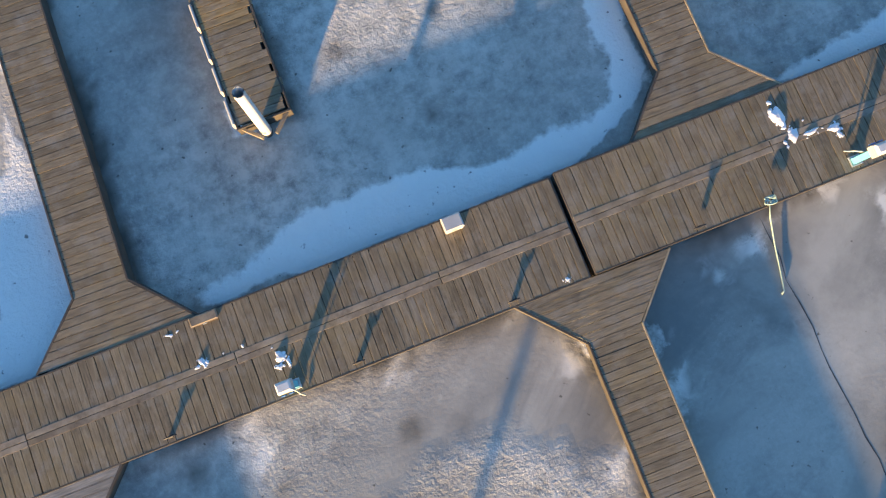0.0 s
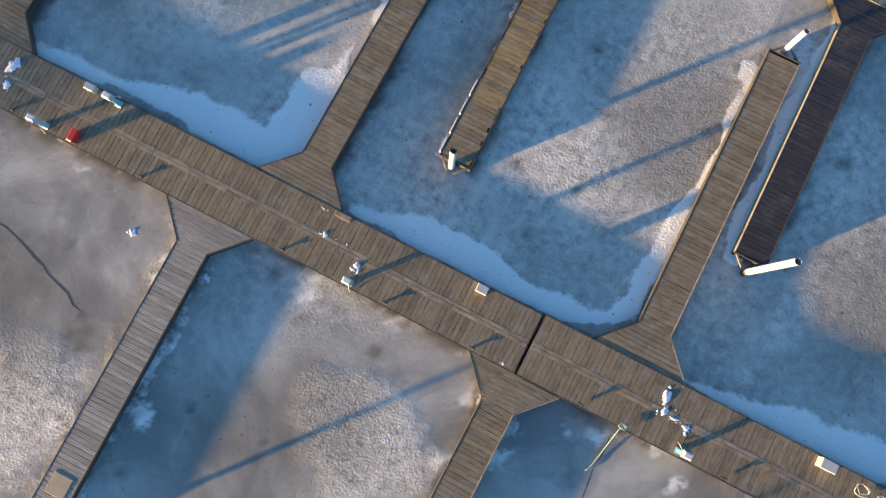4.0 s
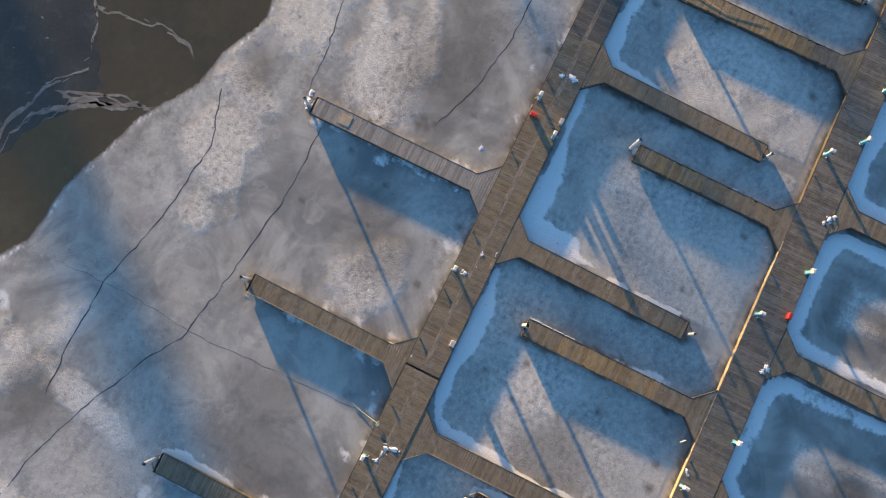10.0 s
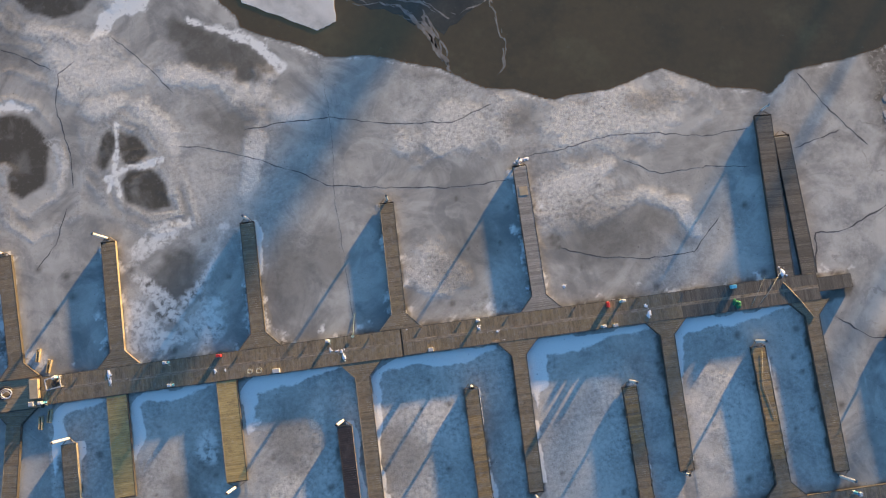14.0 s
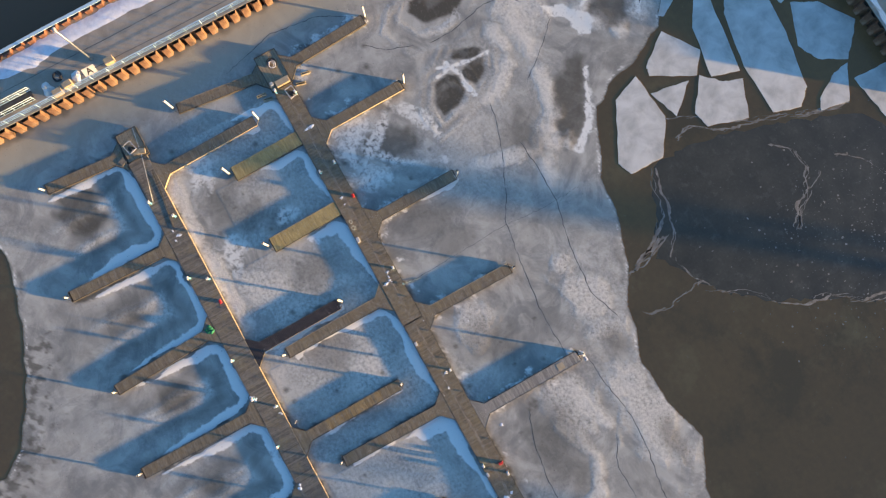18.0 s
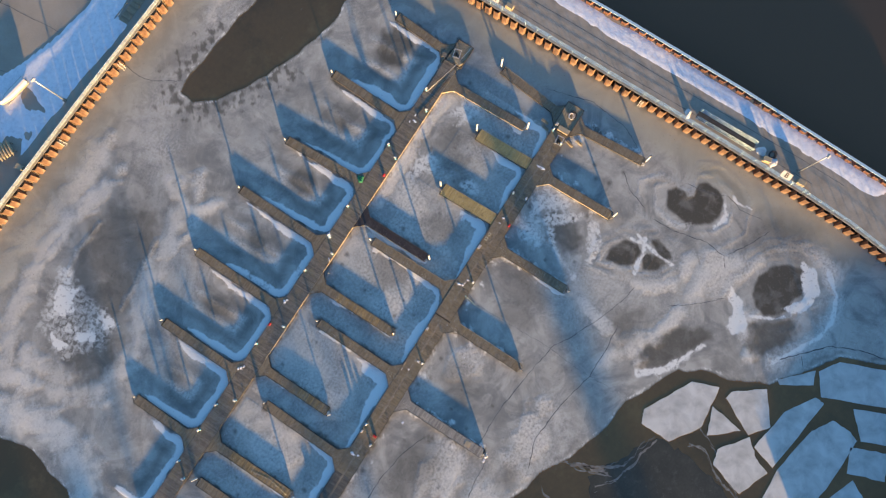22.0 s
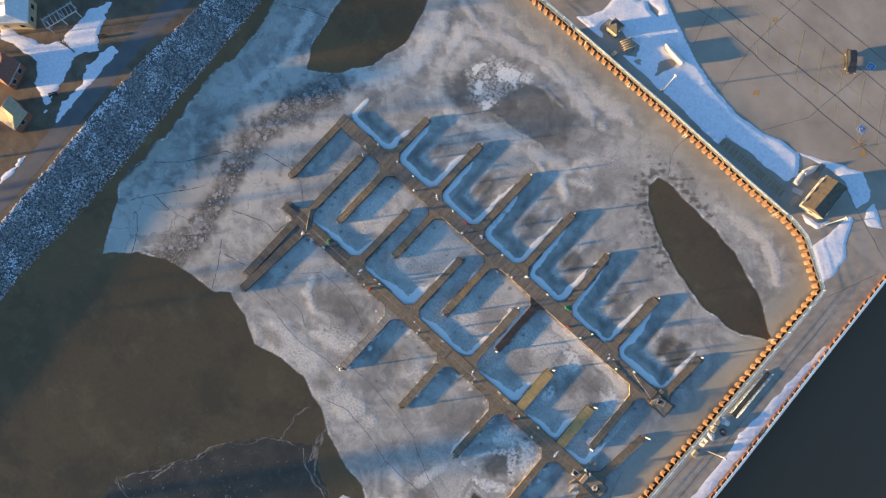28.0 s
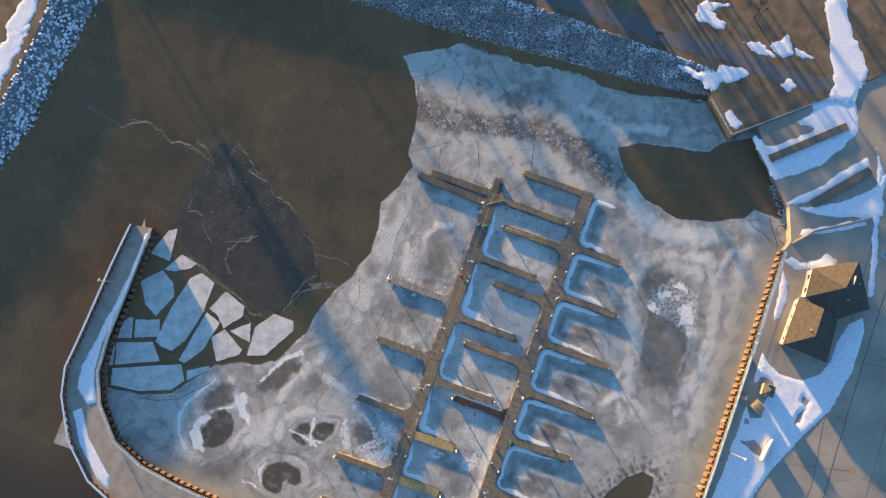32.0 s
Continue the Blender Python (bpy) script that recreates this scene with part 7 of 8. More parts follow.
gangway(45.0, -26.2, -16.8, "stored steel gangway lying along the quay's edge")
gangway(45.2, 25.0, 35.4, "stored steel gangway lying along the quay's edge")
M_TARP = material("pale_tarp", [(0.52, 0.52, 0.5), (0.68, 0.68, 0.67)], 2.0, (1, 1, 1), 0.6, 0.4, 12)
for x, y, rx, ry, h in ((45.0, 23.2, 0.9, 0.7, 0.7), (44.4, -15.6, 0.7, 0.5, 0.6), (45.2, -27.4, 0.6, 0.9, 0.5), (44.6, -29.6, 0.8, 0.6, 0.3), (44.8, 19.6, 0.7, 0.6, 0.3)):
    bm = bmesh.new()
    heap(bm, 0, 0, 0, rx, ry, h, 20, seed=int(y * 7) % 97)
    ob = tagged(part("tarpaulin", bm, M_TARP), "pale tarpaulin bundled over gear on the quay", "tarpaulin", "tarpaulins")
    ob.location = (x, y, G)
for x, y, a in ((44.3, -28.6, 10), (43.9, -34.4, 0), (44.2, 20.8, 5), (43.9, 22.2, 0), (44.4, 15.2, 0), (-14.8, 62.6, 0)):
    dock_box(x, y, 0.7, 1.1, 0.8, M_TAN, "winch_box", "tan winch housing beside the railing", "winch box", a, G)
for x, y in ((45.6, -29.0), (45.9, 21.6)):
    coil(x, y, G + 0.02, 0.7, 4, 0.05, M_BLACK, "dark hose coiled on the quay", "hose_coil")
# fender ladders on the basin wall
for x, y, a in ((28.2, 60.1, 0), (5.8, 60.6, 0), (-8.6, 61.1, 0), (43.1, -9.0, 90), (43.1, 40.6, 90)):
    bm = bmesh.new()
    for s in (-0.22, 0.22):
        add_box(bm, s - 0.03, -0.72, -0.2, s + 0.03, -0.66, G + 0.2)
    for k in range(8):
        add_box(bm, -0.22, -0.71, 0.1 + 0.28 * k, 0.22, -0.67, 0.14 + 0.28 * k)
    ob = tagged(part("wall_ladder", bm, M_WHITE), "white steel ladder on the sheet-pile wall", "ladder", "wall ladders")
    ob.matrix_world = pose(x, y, 0, 0, 0, -a if a else 0)


# buildings
def roof_material(name, c0, c1):
    return material(name, [c0, c1, tuple(v * 1.25 for v in c1)], 1.4, (1, 1, 1), 0.9, 0.4, 14, bump_dist=0.02)


M_SHINGLE = roof_material("brown_shingle", (0.046, 0.037, 0.029), (0.072, 0.058, 0.045))
M_SIDING = material("white_siding", [(0.26, 0.26, 0.245), (0.34, 0.34, 0.32)], 1.5, (1, 1, 8), 0.6, 0.15, 20)
M_BRICK = material("brick_wall", [(0.17, 0.07, 0.045), (0.26, 0.11, 0.07)], 2.0, (1, 1, 4), 0.85, 0.3, 20)
M_GLASS = material("dark_window", [(0.02, 0.025, 0.03), (0.04, 0.045, 0.05)], 1.0, (1, 1, 1), 0.1, 0.0, 5)


def house(name, label, foot, z0, eave, apexes, roof_mat, wall_mat, over=0.5, cat="house", courses=True):
    """Walls on a footprint and a roof whose eave corners rise to one apex or to the two ends of a ridge."""
    h = thing(name, label, cat, "", (0, 0, 0))
    cx, cy = sum(p[0] for p in foot) / len(foot), sum(p[1] for p in foot) / len(foot)
    inner = [(cx + (x - cx) * (1 - over / max(2.0, math.hypot(x - cx, y - cy))), cy + (y - cy) * (1 - over / max(2.0, math.hypot(x - cx, y - cy)))) for x, y in foot]
    n = len(foot)
    for k in range(n):
        (x0, y0), (x1, y1) = inner[k], inner[(k + 1) % n]
        bm = bmesh.new()
        add_beam(bm, (x0, y0, (z0 + eave) / 2), (x1, y1, (z0 + eave) / 2), 0.2, eave - z0)
        w = part("wall", bm, wall_mat, h)
        d = math.hypot(x1 - x0, y1 - y0)
        nx_, ny_ = (y1 - y0) / d, -(x1 - x0) / d
        if (x0 + x1) / 2 * nx_ + (y0 + y1) / 2 * ny_ < cx * nx_ + cy * ny_:
            nx_, ny_ = -nx_, -ny_
        m = int(d // 2.2)
        for q in range(m):
            t = (q + 0.5) / m
            px_, py_ = x0 + (x1 - x0) * t + nx_ * 0.1, y0 + (y1 - y0) * t + ny_ * 0.1
            ux, uy = (x1 - x0) / d * 0.45, (y1 - y0) / d * 0.45
            bm = bmesh.new()
            add_beam(bm, (px_ - ux * 1.15, py_ - uy * 1.15, z0 + 1.5), (px_ + ux * 1.15, py_ + uy * 1.15, z0 + 1.5), 0.06, 1.25)
            wf = part("window", bm, M_WHITE, h)
            bm = bmesh.new()
            add_beam(bm, (px_ - ux + nx_ * 0.03, py_ - uy + ny_ * 0.03, z0 + 1.5), (px_ + ux + nx_ * 0.03, py_ + uy + ny_ * 0.03, z0 + 1.5), 0.04, 1.05)
            part("pane", bm, M_GLASS, wf)
    for k in range(n):
        a, b = Vector((*foot[k], eave)), Vector((*foot[(k + 1) % n], eave))
        mid = (a + b) / 2
        ends = [Vector(p) for p in apexes]
        pa, pb = min(ends, key=lambda e: (e.xy - a.xy).length), min(ends, key=lambda e: (e.xy - b.xy).length)
        loop = [a, b, pb] + ([pa] if (pa - pb).length > 1e-3 else [])
        bm = bmesh.new()
        up = [bm.verts.new(p + Vector((0, 0, 0.14))) for p in loop]
        dn = [bm.verts.new(p) for p in loop]
        bm.faces.new(up)
        bm.faces.new(dn[::-1])
        for q in range(len(loop)):
            bm.faces.new((dn[q], dn[(q + 1) % len(loop)], up[(q + 1) % len(loop)], up[q]))
        bmesh.ops.recalc_face_normals(bm, faces=bm.faces[:])
        part("roof_slope", bm, roof_mat, h)
        bm = bmesh.new()
        add_beam(bm, a + Vector((0, 0, 0.02)), b + Vector((0, 0, 0.02)), 0.06, 0.2)
        part("fascia", bm, M_WHITE, h)
    return h


big = house("harbour_house", "brown-shingled harbour house with white walls", [(-45.3, 67.3), (-50.0, 76.1), (-41.1, 81.0), (-36.1, 74.2), (-39.0, 67.6)], G, 4.9, [(-43.2, 73.9, 7.2)], M_SHINGLE, M_SIDING)
low = house("harbour_house_wing", "low brown-shingled wing of the harbour house", [(-38.6, 66.7), (-27.9, 66.2), (-27.4, 76.0), (-37.4, 75.6)], G, 4.3, [(-37.6, 71.2, 6.6), (-31.6, 71.1, 6.6)], M_SHINGLE, M_SIDING)
for x, y, z in ((-45.2, 77.0, 5.6), (-41.0, 75.4, 6.1), (-32.6, 70.0, 6.0)):
    bm = bmesh.new()
    add_tube(bm, [(x, y, z), (x, y, z + 0.8)], 0.09, 8)
    part("vent_pipe", bm, M_WHITE, big if x < -38 else low, "white vent pipe")
bm = bmesh.new()
add_box(bm, -46.5, 75.6, 5.6, -44.6, 75.8, 6.5, 0.02)
part("roof_rail", bm, M_WHITE, big)
house("shed", "small tan-roofed shed with a white gable", [(30.0, 62.8), (34.6, 63.4), (34.4, 71.0), (30.0, 70.4)], G, 4.0, [(32.2, 63.3, 4.7), (32.2, 70.5, 4.7)], roof_material("tan_shingle", (0.075, 0.062, 0.043), (0.115, 0.095, 0.066)), M_SIDING, 0.3, "shed")
house("kiosk", "little square kiosk with a tan roof on the snow", [(-19.1, 65.3), (-16.7, 65.3), (-16.8, 67.8), (-19.2, 67.8)], G, 3.7, [(-17.9, 66.6, 4.15)], roof_material("grey_shingle", (0.07, 0.068, 0.052), (0.11, 0.105, 0.08)), M_STRINGER, 0.2, "kiosk")
house("brick_house", "small brick house on the far bank", [(-101.6, -15.9), (-97.2, -15.0), (-95.6, -19.6), (-100.0, -20.6)], 2.4, 4.8, [(-99.5, -16.6, 6.0), (-97.9, -19.4, 6.0)], M_BRICK, M_BRICK, 0.2)
house("brick_house", "small tan-roofed house on the far bank", [(-94.2, -20.8), (-89.3, -20.9), (-88.6, -24.8), (-93.4, -25.6)], 2.4, 4.6, [(-92.9, -23.0, 5.8), (-90.0, -22.9, 5.8)], M_TAN, M_BRICK, 0.2)
house("white_house", "pale-roofed house among snow on the far bank", [(-110.5, -9.6), (-105.3, -4.6), (-101.6, -8.4), (-106.6, -13)], 2.4, 5.2, [(-107.4, -7.6, 7.0), (-104.6, -10.0, 7.0)], M_TARP, M_TAN, 0.2)

# timber pergola, benches
def pergola(x, y, turn):
    p = thing("pergola", "white timber pergola frame beside the snow", "pergola", "", (x, y, 2.4), turn)
    for a in (-3, 0, 3):
        for b in (-1, 1):
            bm = bmesh.new()
            add_box(bm, a - 0.08, b - 0.08, 0, a + 0.08, b + 0.08, 2.3)
            part("post", bm, M_WHITE, p)
    for b in (-1, 1):
        bm = bmesh.new()
        add_box(bm, -3.3, b - 0.07, 2.3, 3.3, b + 0.07, 2.5)
        part("beam", bm, M_WHITE, p)
    for a in np.arange(-3.2, 3.3, 0.8):
        bm = bmesh.new()
        add_box(bm, a - 0.05, -1.3, 2.5, a + 0.05, 1.3, 2.62)
        part("rafter", bm, M_WHITE, p)


pergola(-98.6, -3.4, 75)


def bench(x, y, turn):
    b = thing("bench", "dark slatted park bench in the snow", "bench", "park benches", (x, y, 2.42), turn)
    for k in range(3):
        bm = bmesh.new()
        add_box(bm, -0.8, -0.25 + 0.16 * k, 0.42, 0.8, -0.12 + 0.16 * k, 0.46)
        part("seat_slat", bm, M_BLACK, b)
    bm = bmesh.new()
    add_box(bm, -0.8, 0.24, 0.5, 0.8, 0.29, 0.85)
    part("backrest", bm, M_BLACK, b)
    for s in (-0.7, 0.7):
        bm = bmesh.new()
        add_box(bm, s - 0.04, -0.25, 0, s + 0.04, 0.28, 0.42)
        part("leg", bm, M_BLACK, b)


bench(-89.4, -15.4, 60)
bench(-90.7, -0.9, 50)
bench(-84.6, 21.5, 90)


# vehicles and boats
def car(x, y, turn):
    c = thing("car", "dark grey estate car parked on the asphalt", "car", "", (x, y, G), turn)
    paint = material("car_paint", [(0.025, 0.027, 0.03), (0.045, 0.047, 0.05)], 2.0, (1, 1, 1), 0.25, 0.0, 20)
    def loft(name, secs, mat, label=""):
        bm = bmesh.new()
        rings = [[bm.verts.new((x_, s * w, z)) for s, w, z in ((-1, w0, za), (-1, w1, zb), (1, w1, zb), (1, w0, za))] for x_, w0, w1, za, zb in secs]
        for a, b in zip(rings, rings[1:]):
            for k in range(4):
                bm.faces.new((a[k], b[k], b[(k + 1) % 4], a[(k + 1) % 4]))
        bm.faces.new(rings[0][::-1])
        bm.faces.new(rings[-1])
        bmesh.ops.recalc_face_normals(bm, faces=bm.faces[:])
        bmesh.ops.bevel(bm, geom=bm.edges[:], offset=0.05, segments=2, affect='EDGES')
        return part(name, bm, mat, c, label)
    loft("body", [(-2.3, 0.82, 0.8, 0.35, 0.9), (-1.9, 0.92, 0.88, 0.28, 1.0), (1.2, 0.92, 0.86, 0.28, 1.0), (2.1, 0.88, 0.8, 0.3, 0.85), (2.35, 0.8, 0.74, 0.38, 0.7)], paint)
    loft("cabin", [(-2.1, 0.8, 0.62, 0.98, 1.3), (-1.7, 0.84, 0.66, 0.98, 1.62), (0.3, 0.84, 0.66, 0.98, 1.62), (1.2, 0.8, 0.6, 0.98, 1.05)], M_GLASS, "dark glazed cabin")
    bm = bmesh.new()
    add_box(bm, -1.75, -0.66, 1.62, 0.3, 0.66, 1.67, 0.03)
    part("roof", bm, paint, c)
    for sx in (-1.4, 1.4):
        for sy in (-0.86, 0.86):
            bm = bmesh.new()
            add_tube(bm, [(sx, sy - 0.1, 0.33), (sx, sy + 0.1, 0.33)], 0.33, 16)
            w = part("wheel", bm, M_BLACK, c)
            bm = bmesh.new()
            add_tube(bm, [(sx, sy - 0.105, 0.33), (sx, sy + 0.105, 0.33)], 0.19, 12)
            part("rim", bm, M_STEEL, w)
    for sy in (-0.6, 0.6):
        bm = bmesh.new()
        add_box(bm, 2.28, sy - 0.16, 0.6, 2.38, sy + 0.16, 0.72, 0.02)
        part("headlight", bm, M_PVC, c)
        bm = bmesh.new()
        add_box(bm, -2.34, sy - 0.12, 0.75, -2.26, sy + 0.12, 0.92, 0.02)
        part("tail_light", bm, M_RED, c)
    return c


car(20.0, 91.7, -52)


def small_boat(x, y, turn, z, label):
    """An open hull with a pointed bow, thwarts and a trailer frame."""
    b = thing("small_boat", label, "boat", "", (x, y, z), turn)
    bm = bmesh.new()
    n, rings = 9, []
    for k in range(n):
        t = k / (n - 1)
        w = 0.72 * (1 - max(0, (t - 0.45) / 0.55) ** 2.2) + 0.02
        lift = 0.25 * max(0, t - 0.5) ** 2
        xx = -2.5 + 5.0 * t
        rings.append([bm.verts.new((xx, s * w * q, h + lift)) for s, q, h in ((-1, 1, 0.75), (-1, 0.8, 0.3), (0, 0, 0.2), (1, 0.8, 0.3), (1, 1, 0.75))])
    for a, c in zip(rings, rings[1:]):
        for k in range(4):
            bm.faces.new((a[k], c[k], c[k + 1], a[k + 1]))
    bm.faces.new(rings[0])
    hull = part("hull", bm, M_NEWWOOD, b)
    bmv = bmesh.new()
    for s in (-1, 1):
        pts = [(-2.5 + 5.0 * k / 8, s * (0.72 * (1 - max(0, (k / 8 - 0.45) / 0.55) ** 2.2) + 0.03), 0.77 + 0.25 * max(0, k / 8 - 0.5) ** 2) for k in range(9)]
        add_tube(bmv, pts, 0.045, 6)
    part("gunwale", bmv, M_WHITE, b)
    bm = bmesh.new()
    for k in range(8):
        t0, t1 = k / 8, (k + 1) / 8
        ends = []
        for t in (t0, t1):
            w = 0.70 * (1 - max(0, (t - 0.45) / 0.55) ** 2.2) + 0.02
            rise = 0.78 + 0.25 * max(0, t - 0.5) ** 2
            ends.append([bm.verts.new((-2.5 + 5.0 * t, q * w, rise + 0.26 * (1 - q * q))) for q in (-1, -0.5, 0, 0.5, 1)])
        for q in range(4):
            bm.faces.new((ends[0][q], ends[1][q], ends[1][q + 1], ends[0][q + 1]))
    part("cover", bm, M_TARP, b, "pale canvas cover")
    bm = bmesh.new()
    for s in (-0.5, 0.5):
        add_box(bm, -2.2, s - 0.05, 0.08, 2.0, s + 0.05, 0.2)
    part("cradle", bm, M_STEEL, b)
    return b


small_boat(-6.2, 70.2, 172, G, "covered wooden boat stored on the snow")
rack = thing("kayak_rack", "rack of pale kayaks beside the kiosk", "kayak rack", "", (-14.6, 66.2, G + 0.02), -28)
for k in range(5):
    bm = bmesh.new()
    add_tube(bm, [(-0.2 + 0.45 * k, -1.4, 0.75), (-0.2 + 0.45 * k, -0.9, 0.72), (-0.2 + 0.45 * k, 0.9, 0.72), (-0.2 + 0.45 * k, 1.4, 0.75)], [0.03, 0.2, 0.2, 0.03], 10)
    part("kayak", bm, M_NEWWOOD, rack)
for yy in (-0.7, 0.7):
    bm = bmesh.new()
    add_box(bm, -0.5, yy - 0.05, 0.45, 2.0, yy + 0.05, 0.53)
    for xx in (-0.45, 1.95):
        add_box(bm, xx - 0.05, yy - 0.05, 0, xx + 0.05, yy + 0.05, 0.5)
    part("rack_bar", bm, M_STRINGER, rack)
# gear beside the shed
def upturned_skiff(x, y, turn):
    b = thing("upturned_skiff", "white upturned skiff stored beside the shed", "boat", "stored skiffs", (x, y, G), turn)
    bm = bmesh.new()
    rings = []
    for k in range(9):
        t = k / 8
        w = 0.62 * (1 - max(0, (t - 0.4) / 0.6) ** 2.2) + 0.03
        rings.append([bm.verts.new((-1.7 + 3.4 * t, q * w, 0.1 + 0.48 * (1 - abs(q) ** 2.5))) for q in (-1, -0.7, 0, 0.7, 1)])
    for a, c in zip(rings, rings[1:]):
        for k in range(4):
            bm.faces.new((a[k], c[k], c[k + 1], a[k + 1])).smooth = True
    bm.faces.new(rings[0])
    part("hull", bm, M_WHITE, b)
    for xx in (-1.2, 0.8):
        bm = bmesh.new()
        add_box(bm, xx - 0.06, -0.7, 0, xx + 0.06, 0.7, 0.11)
        part("bearer", bm, M_STRINGER, b)
    return b


upturned_skiff(27.0, 67.6, 95)
upturned_skiff(27.6, 70.2, 70)


def timber_stack(x, y, turn, rows, length, mat):
    t = thing("timber_stack", "stack of pale boards lying by the shed", "timber", "timber stacks", (x, y, G), turn)
    for r in range(rows):
        for k in range(4):
            bm = bmesh.new()
            o = random.uniform(-0.15, 0.15)
            add_box(bm, -length / 2 + o, -0.5 + 0.25 * k, 0.07 * r, length / 2 + o, -0.27 + 0.25 * k, 0.07 * r + 0.06, 0.006)
            part("board", bm, mat, t)
    return t


timber_stack(28.3, 65.2, 20, 3, 1.8, M_WHITE)
timber_stack(28.9, 70.9, 100, 2, 3.4, M_STRINGER)
timber_stack(28.9, 63.4, 85, 2, 2.2, M_TAN)
timber_stack(26.4, 65.6, 92, 1, 3.0, M_CAP)
# boardwalk strip by the wall and stored dock sections on the ramp
walkway = thing("boardwalk", "narrow tan boardwalk beside the wall", "boardwalk", "", (0, 0, 0))
for k in range(58):
    lay(walkway, 11.6 + 0.26 * k, 63.3 - 0.006 * k, G + 0.07, 1.5, M_TANPLANK, "y", 0.24)
strip("edge_rail", [(11.2, 64.6), (26.6, 64.2)], -0.05, 0.05, G + 0.02, G + 0.16, M_CAP, walkway)
for x, y, a, n in ((-72.1, 59.7, 132.4, 18.7), (-65.0, 69.2, 139.4, 14.9)):
    f = finger(x, y, a - 90, n, 1.6, M_PLANK, "stored brown dock section lying on the yard", gusset=False, end_frame=False)
    f.location = (x + 0.5 * n * math.cos(radians(a + 180)), y + 0.5 * n * math.sin(radians(a + 180)), G - 0.02)
railing([(-74.0, 36.9), (-68.0, 43.3), (-81.2, 58.6)], "pale railing round the viewing platform")

yard_kerb = tagged(new("kerb_wall"), "low pale concrete wall across the yard", "kerb", kind="structure")
strip("kerb", [(-49.6, 62.9), (-53.8, 66.6), (-57.2, 72.2), (-60.6, 77.4)], -0.22, 0.22, G - 0.1, G + 0.45, M_CAP, yard_kerb)

# ---------------------------------------------------------------- shores
def slope_bank(name, water_line, land_line, z1, mat, label):
    bm = bmesh.new()
    a = [bm.verts.new((x, y, -0.6)) for x, y in water_line]
    b = [bm.verts.new((x, y, z1)) for x, y in land_line]
    for k in range(len(a) - 1):
        bm.faces.new((a[k], a[k + 1], b[k + 1], b[k]))
    bmesh.ops.recalc_face_normals(bm, faces=bm.faces[:])
    return tagged(part(name, bm, mat), label, "embankment", kind="structure")


bmi = bmesh.new()
bmesh.ops.create_icosphere(bmi, subdivisions=1, radius=1.0)
ICO_V = np.array([v.co[:] for v in bmi.verts])
bmi.verts.index_update()
ICO_F = np.array([[v.index for v in f.verts] for f in bmi.faces])
bmi.free()


def rocks(name, water_line, land_line, z1, count, seed, label, size=(0.28, 0.75), snowy=0.3):
    """Broken stone heaped on a slope, some of it capped with snow."""
    r = np.random.RandomState(seed)
    w, l = np.array(water_line, float), np.array(land_line, float)
    seg = np.r_[0, np.cumsum(np.hypot(*np.diff(w, axis=0).T))]
    t, v = r.uniform(0, seg[-1], count), r.uniform(0, 1, count) ** 0.85
    pw = np.stack([np.interp(t, seg, w[:, k]) for k in (0, 1)], 1)
    pl = np.stack([np.interp(t, seg, l[:, k]) for k in (0, 1)], 1)
    pos = pw + (pl - pw) * v[:, None]
    z = -0.42 + (z1 + 0.5) * v
    s = r.uniform(*size, count) * (1.05 - 0.35 * v)
    drift = 0.5 * np.sin(pos[:, 0] * 1.1 + 2 * np.sin(pos[:, 1] * 0.43)) + 0.5 * np.sin(pos[:, 1] * 0.71 + 1.3) + 0.8 * lumps(pos[:, 0], pos[:, 1], 1.4, seed, 3) + r.normal(0, 0.4, count) + 0.5 * v
    crest = (v > 0.84 + 0.1 * r.uniform(0, 1, count)) & (lumps(pos[:, 0], pos[:, 1], 0.22, seed + 1, 2) > -0.1)
    verts = np.empty((count, len(ICO_V), 3))
    for k in range(count):
        sc = s[k] * r.uniform(0.65, 1.25, 3) * (1, 1, 0.75)
        a = r.uniform(0, 6.28)
        p = ICO_V * sc * r.uniform(0.62, 1.25, (len(ICO_V), 1))
        verts[k, :, 0] = p[:, 0] * math.cos(a) - p[:, 1] * math.sin(a) + pos[k, 0]
        verts[k, :, 1] = p[:, 0] * math.sin(a) + p[:, 1] * math.cos(a) + pos[k, 1]
        verts[k, :, 2] = p[:, 2] + z[k]
    faces = (ICO_F[None] + (np.arange(count) * len(ICO_V))[:, None, None]).reshape(-1, 3)
    me = bpy.data.meshes.new(name)
    me.from_pydata(verts.reshape(-1, 3).tolist(), [], faces.tolist())
    me.materials.append(M_STONES)
    me.materials.append(M_SNOW)
    lift = ((drift > 0.95 - 1.6 * snowy) & (v > 0.12)) | crest
    up = ICO_V[ICO_F].mean(1)[:, 2] > 0.35
    me.polygons.foreach_set("material_index", ((lift[:, None] & up[None] & (r.uniform(0, 1, (count, len(ICO_F))) < 0.75)) | (crest[:, None] & (up[None] | (r.uniform(0, 1, (count, len(ICO_F))) < 0.5)))).astype(np.int32).ravel())
    me.update()
    return tagged(new(name, me), label, "rocks", kind="stuff")


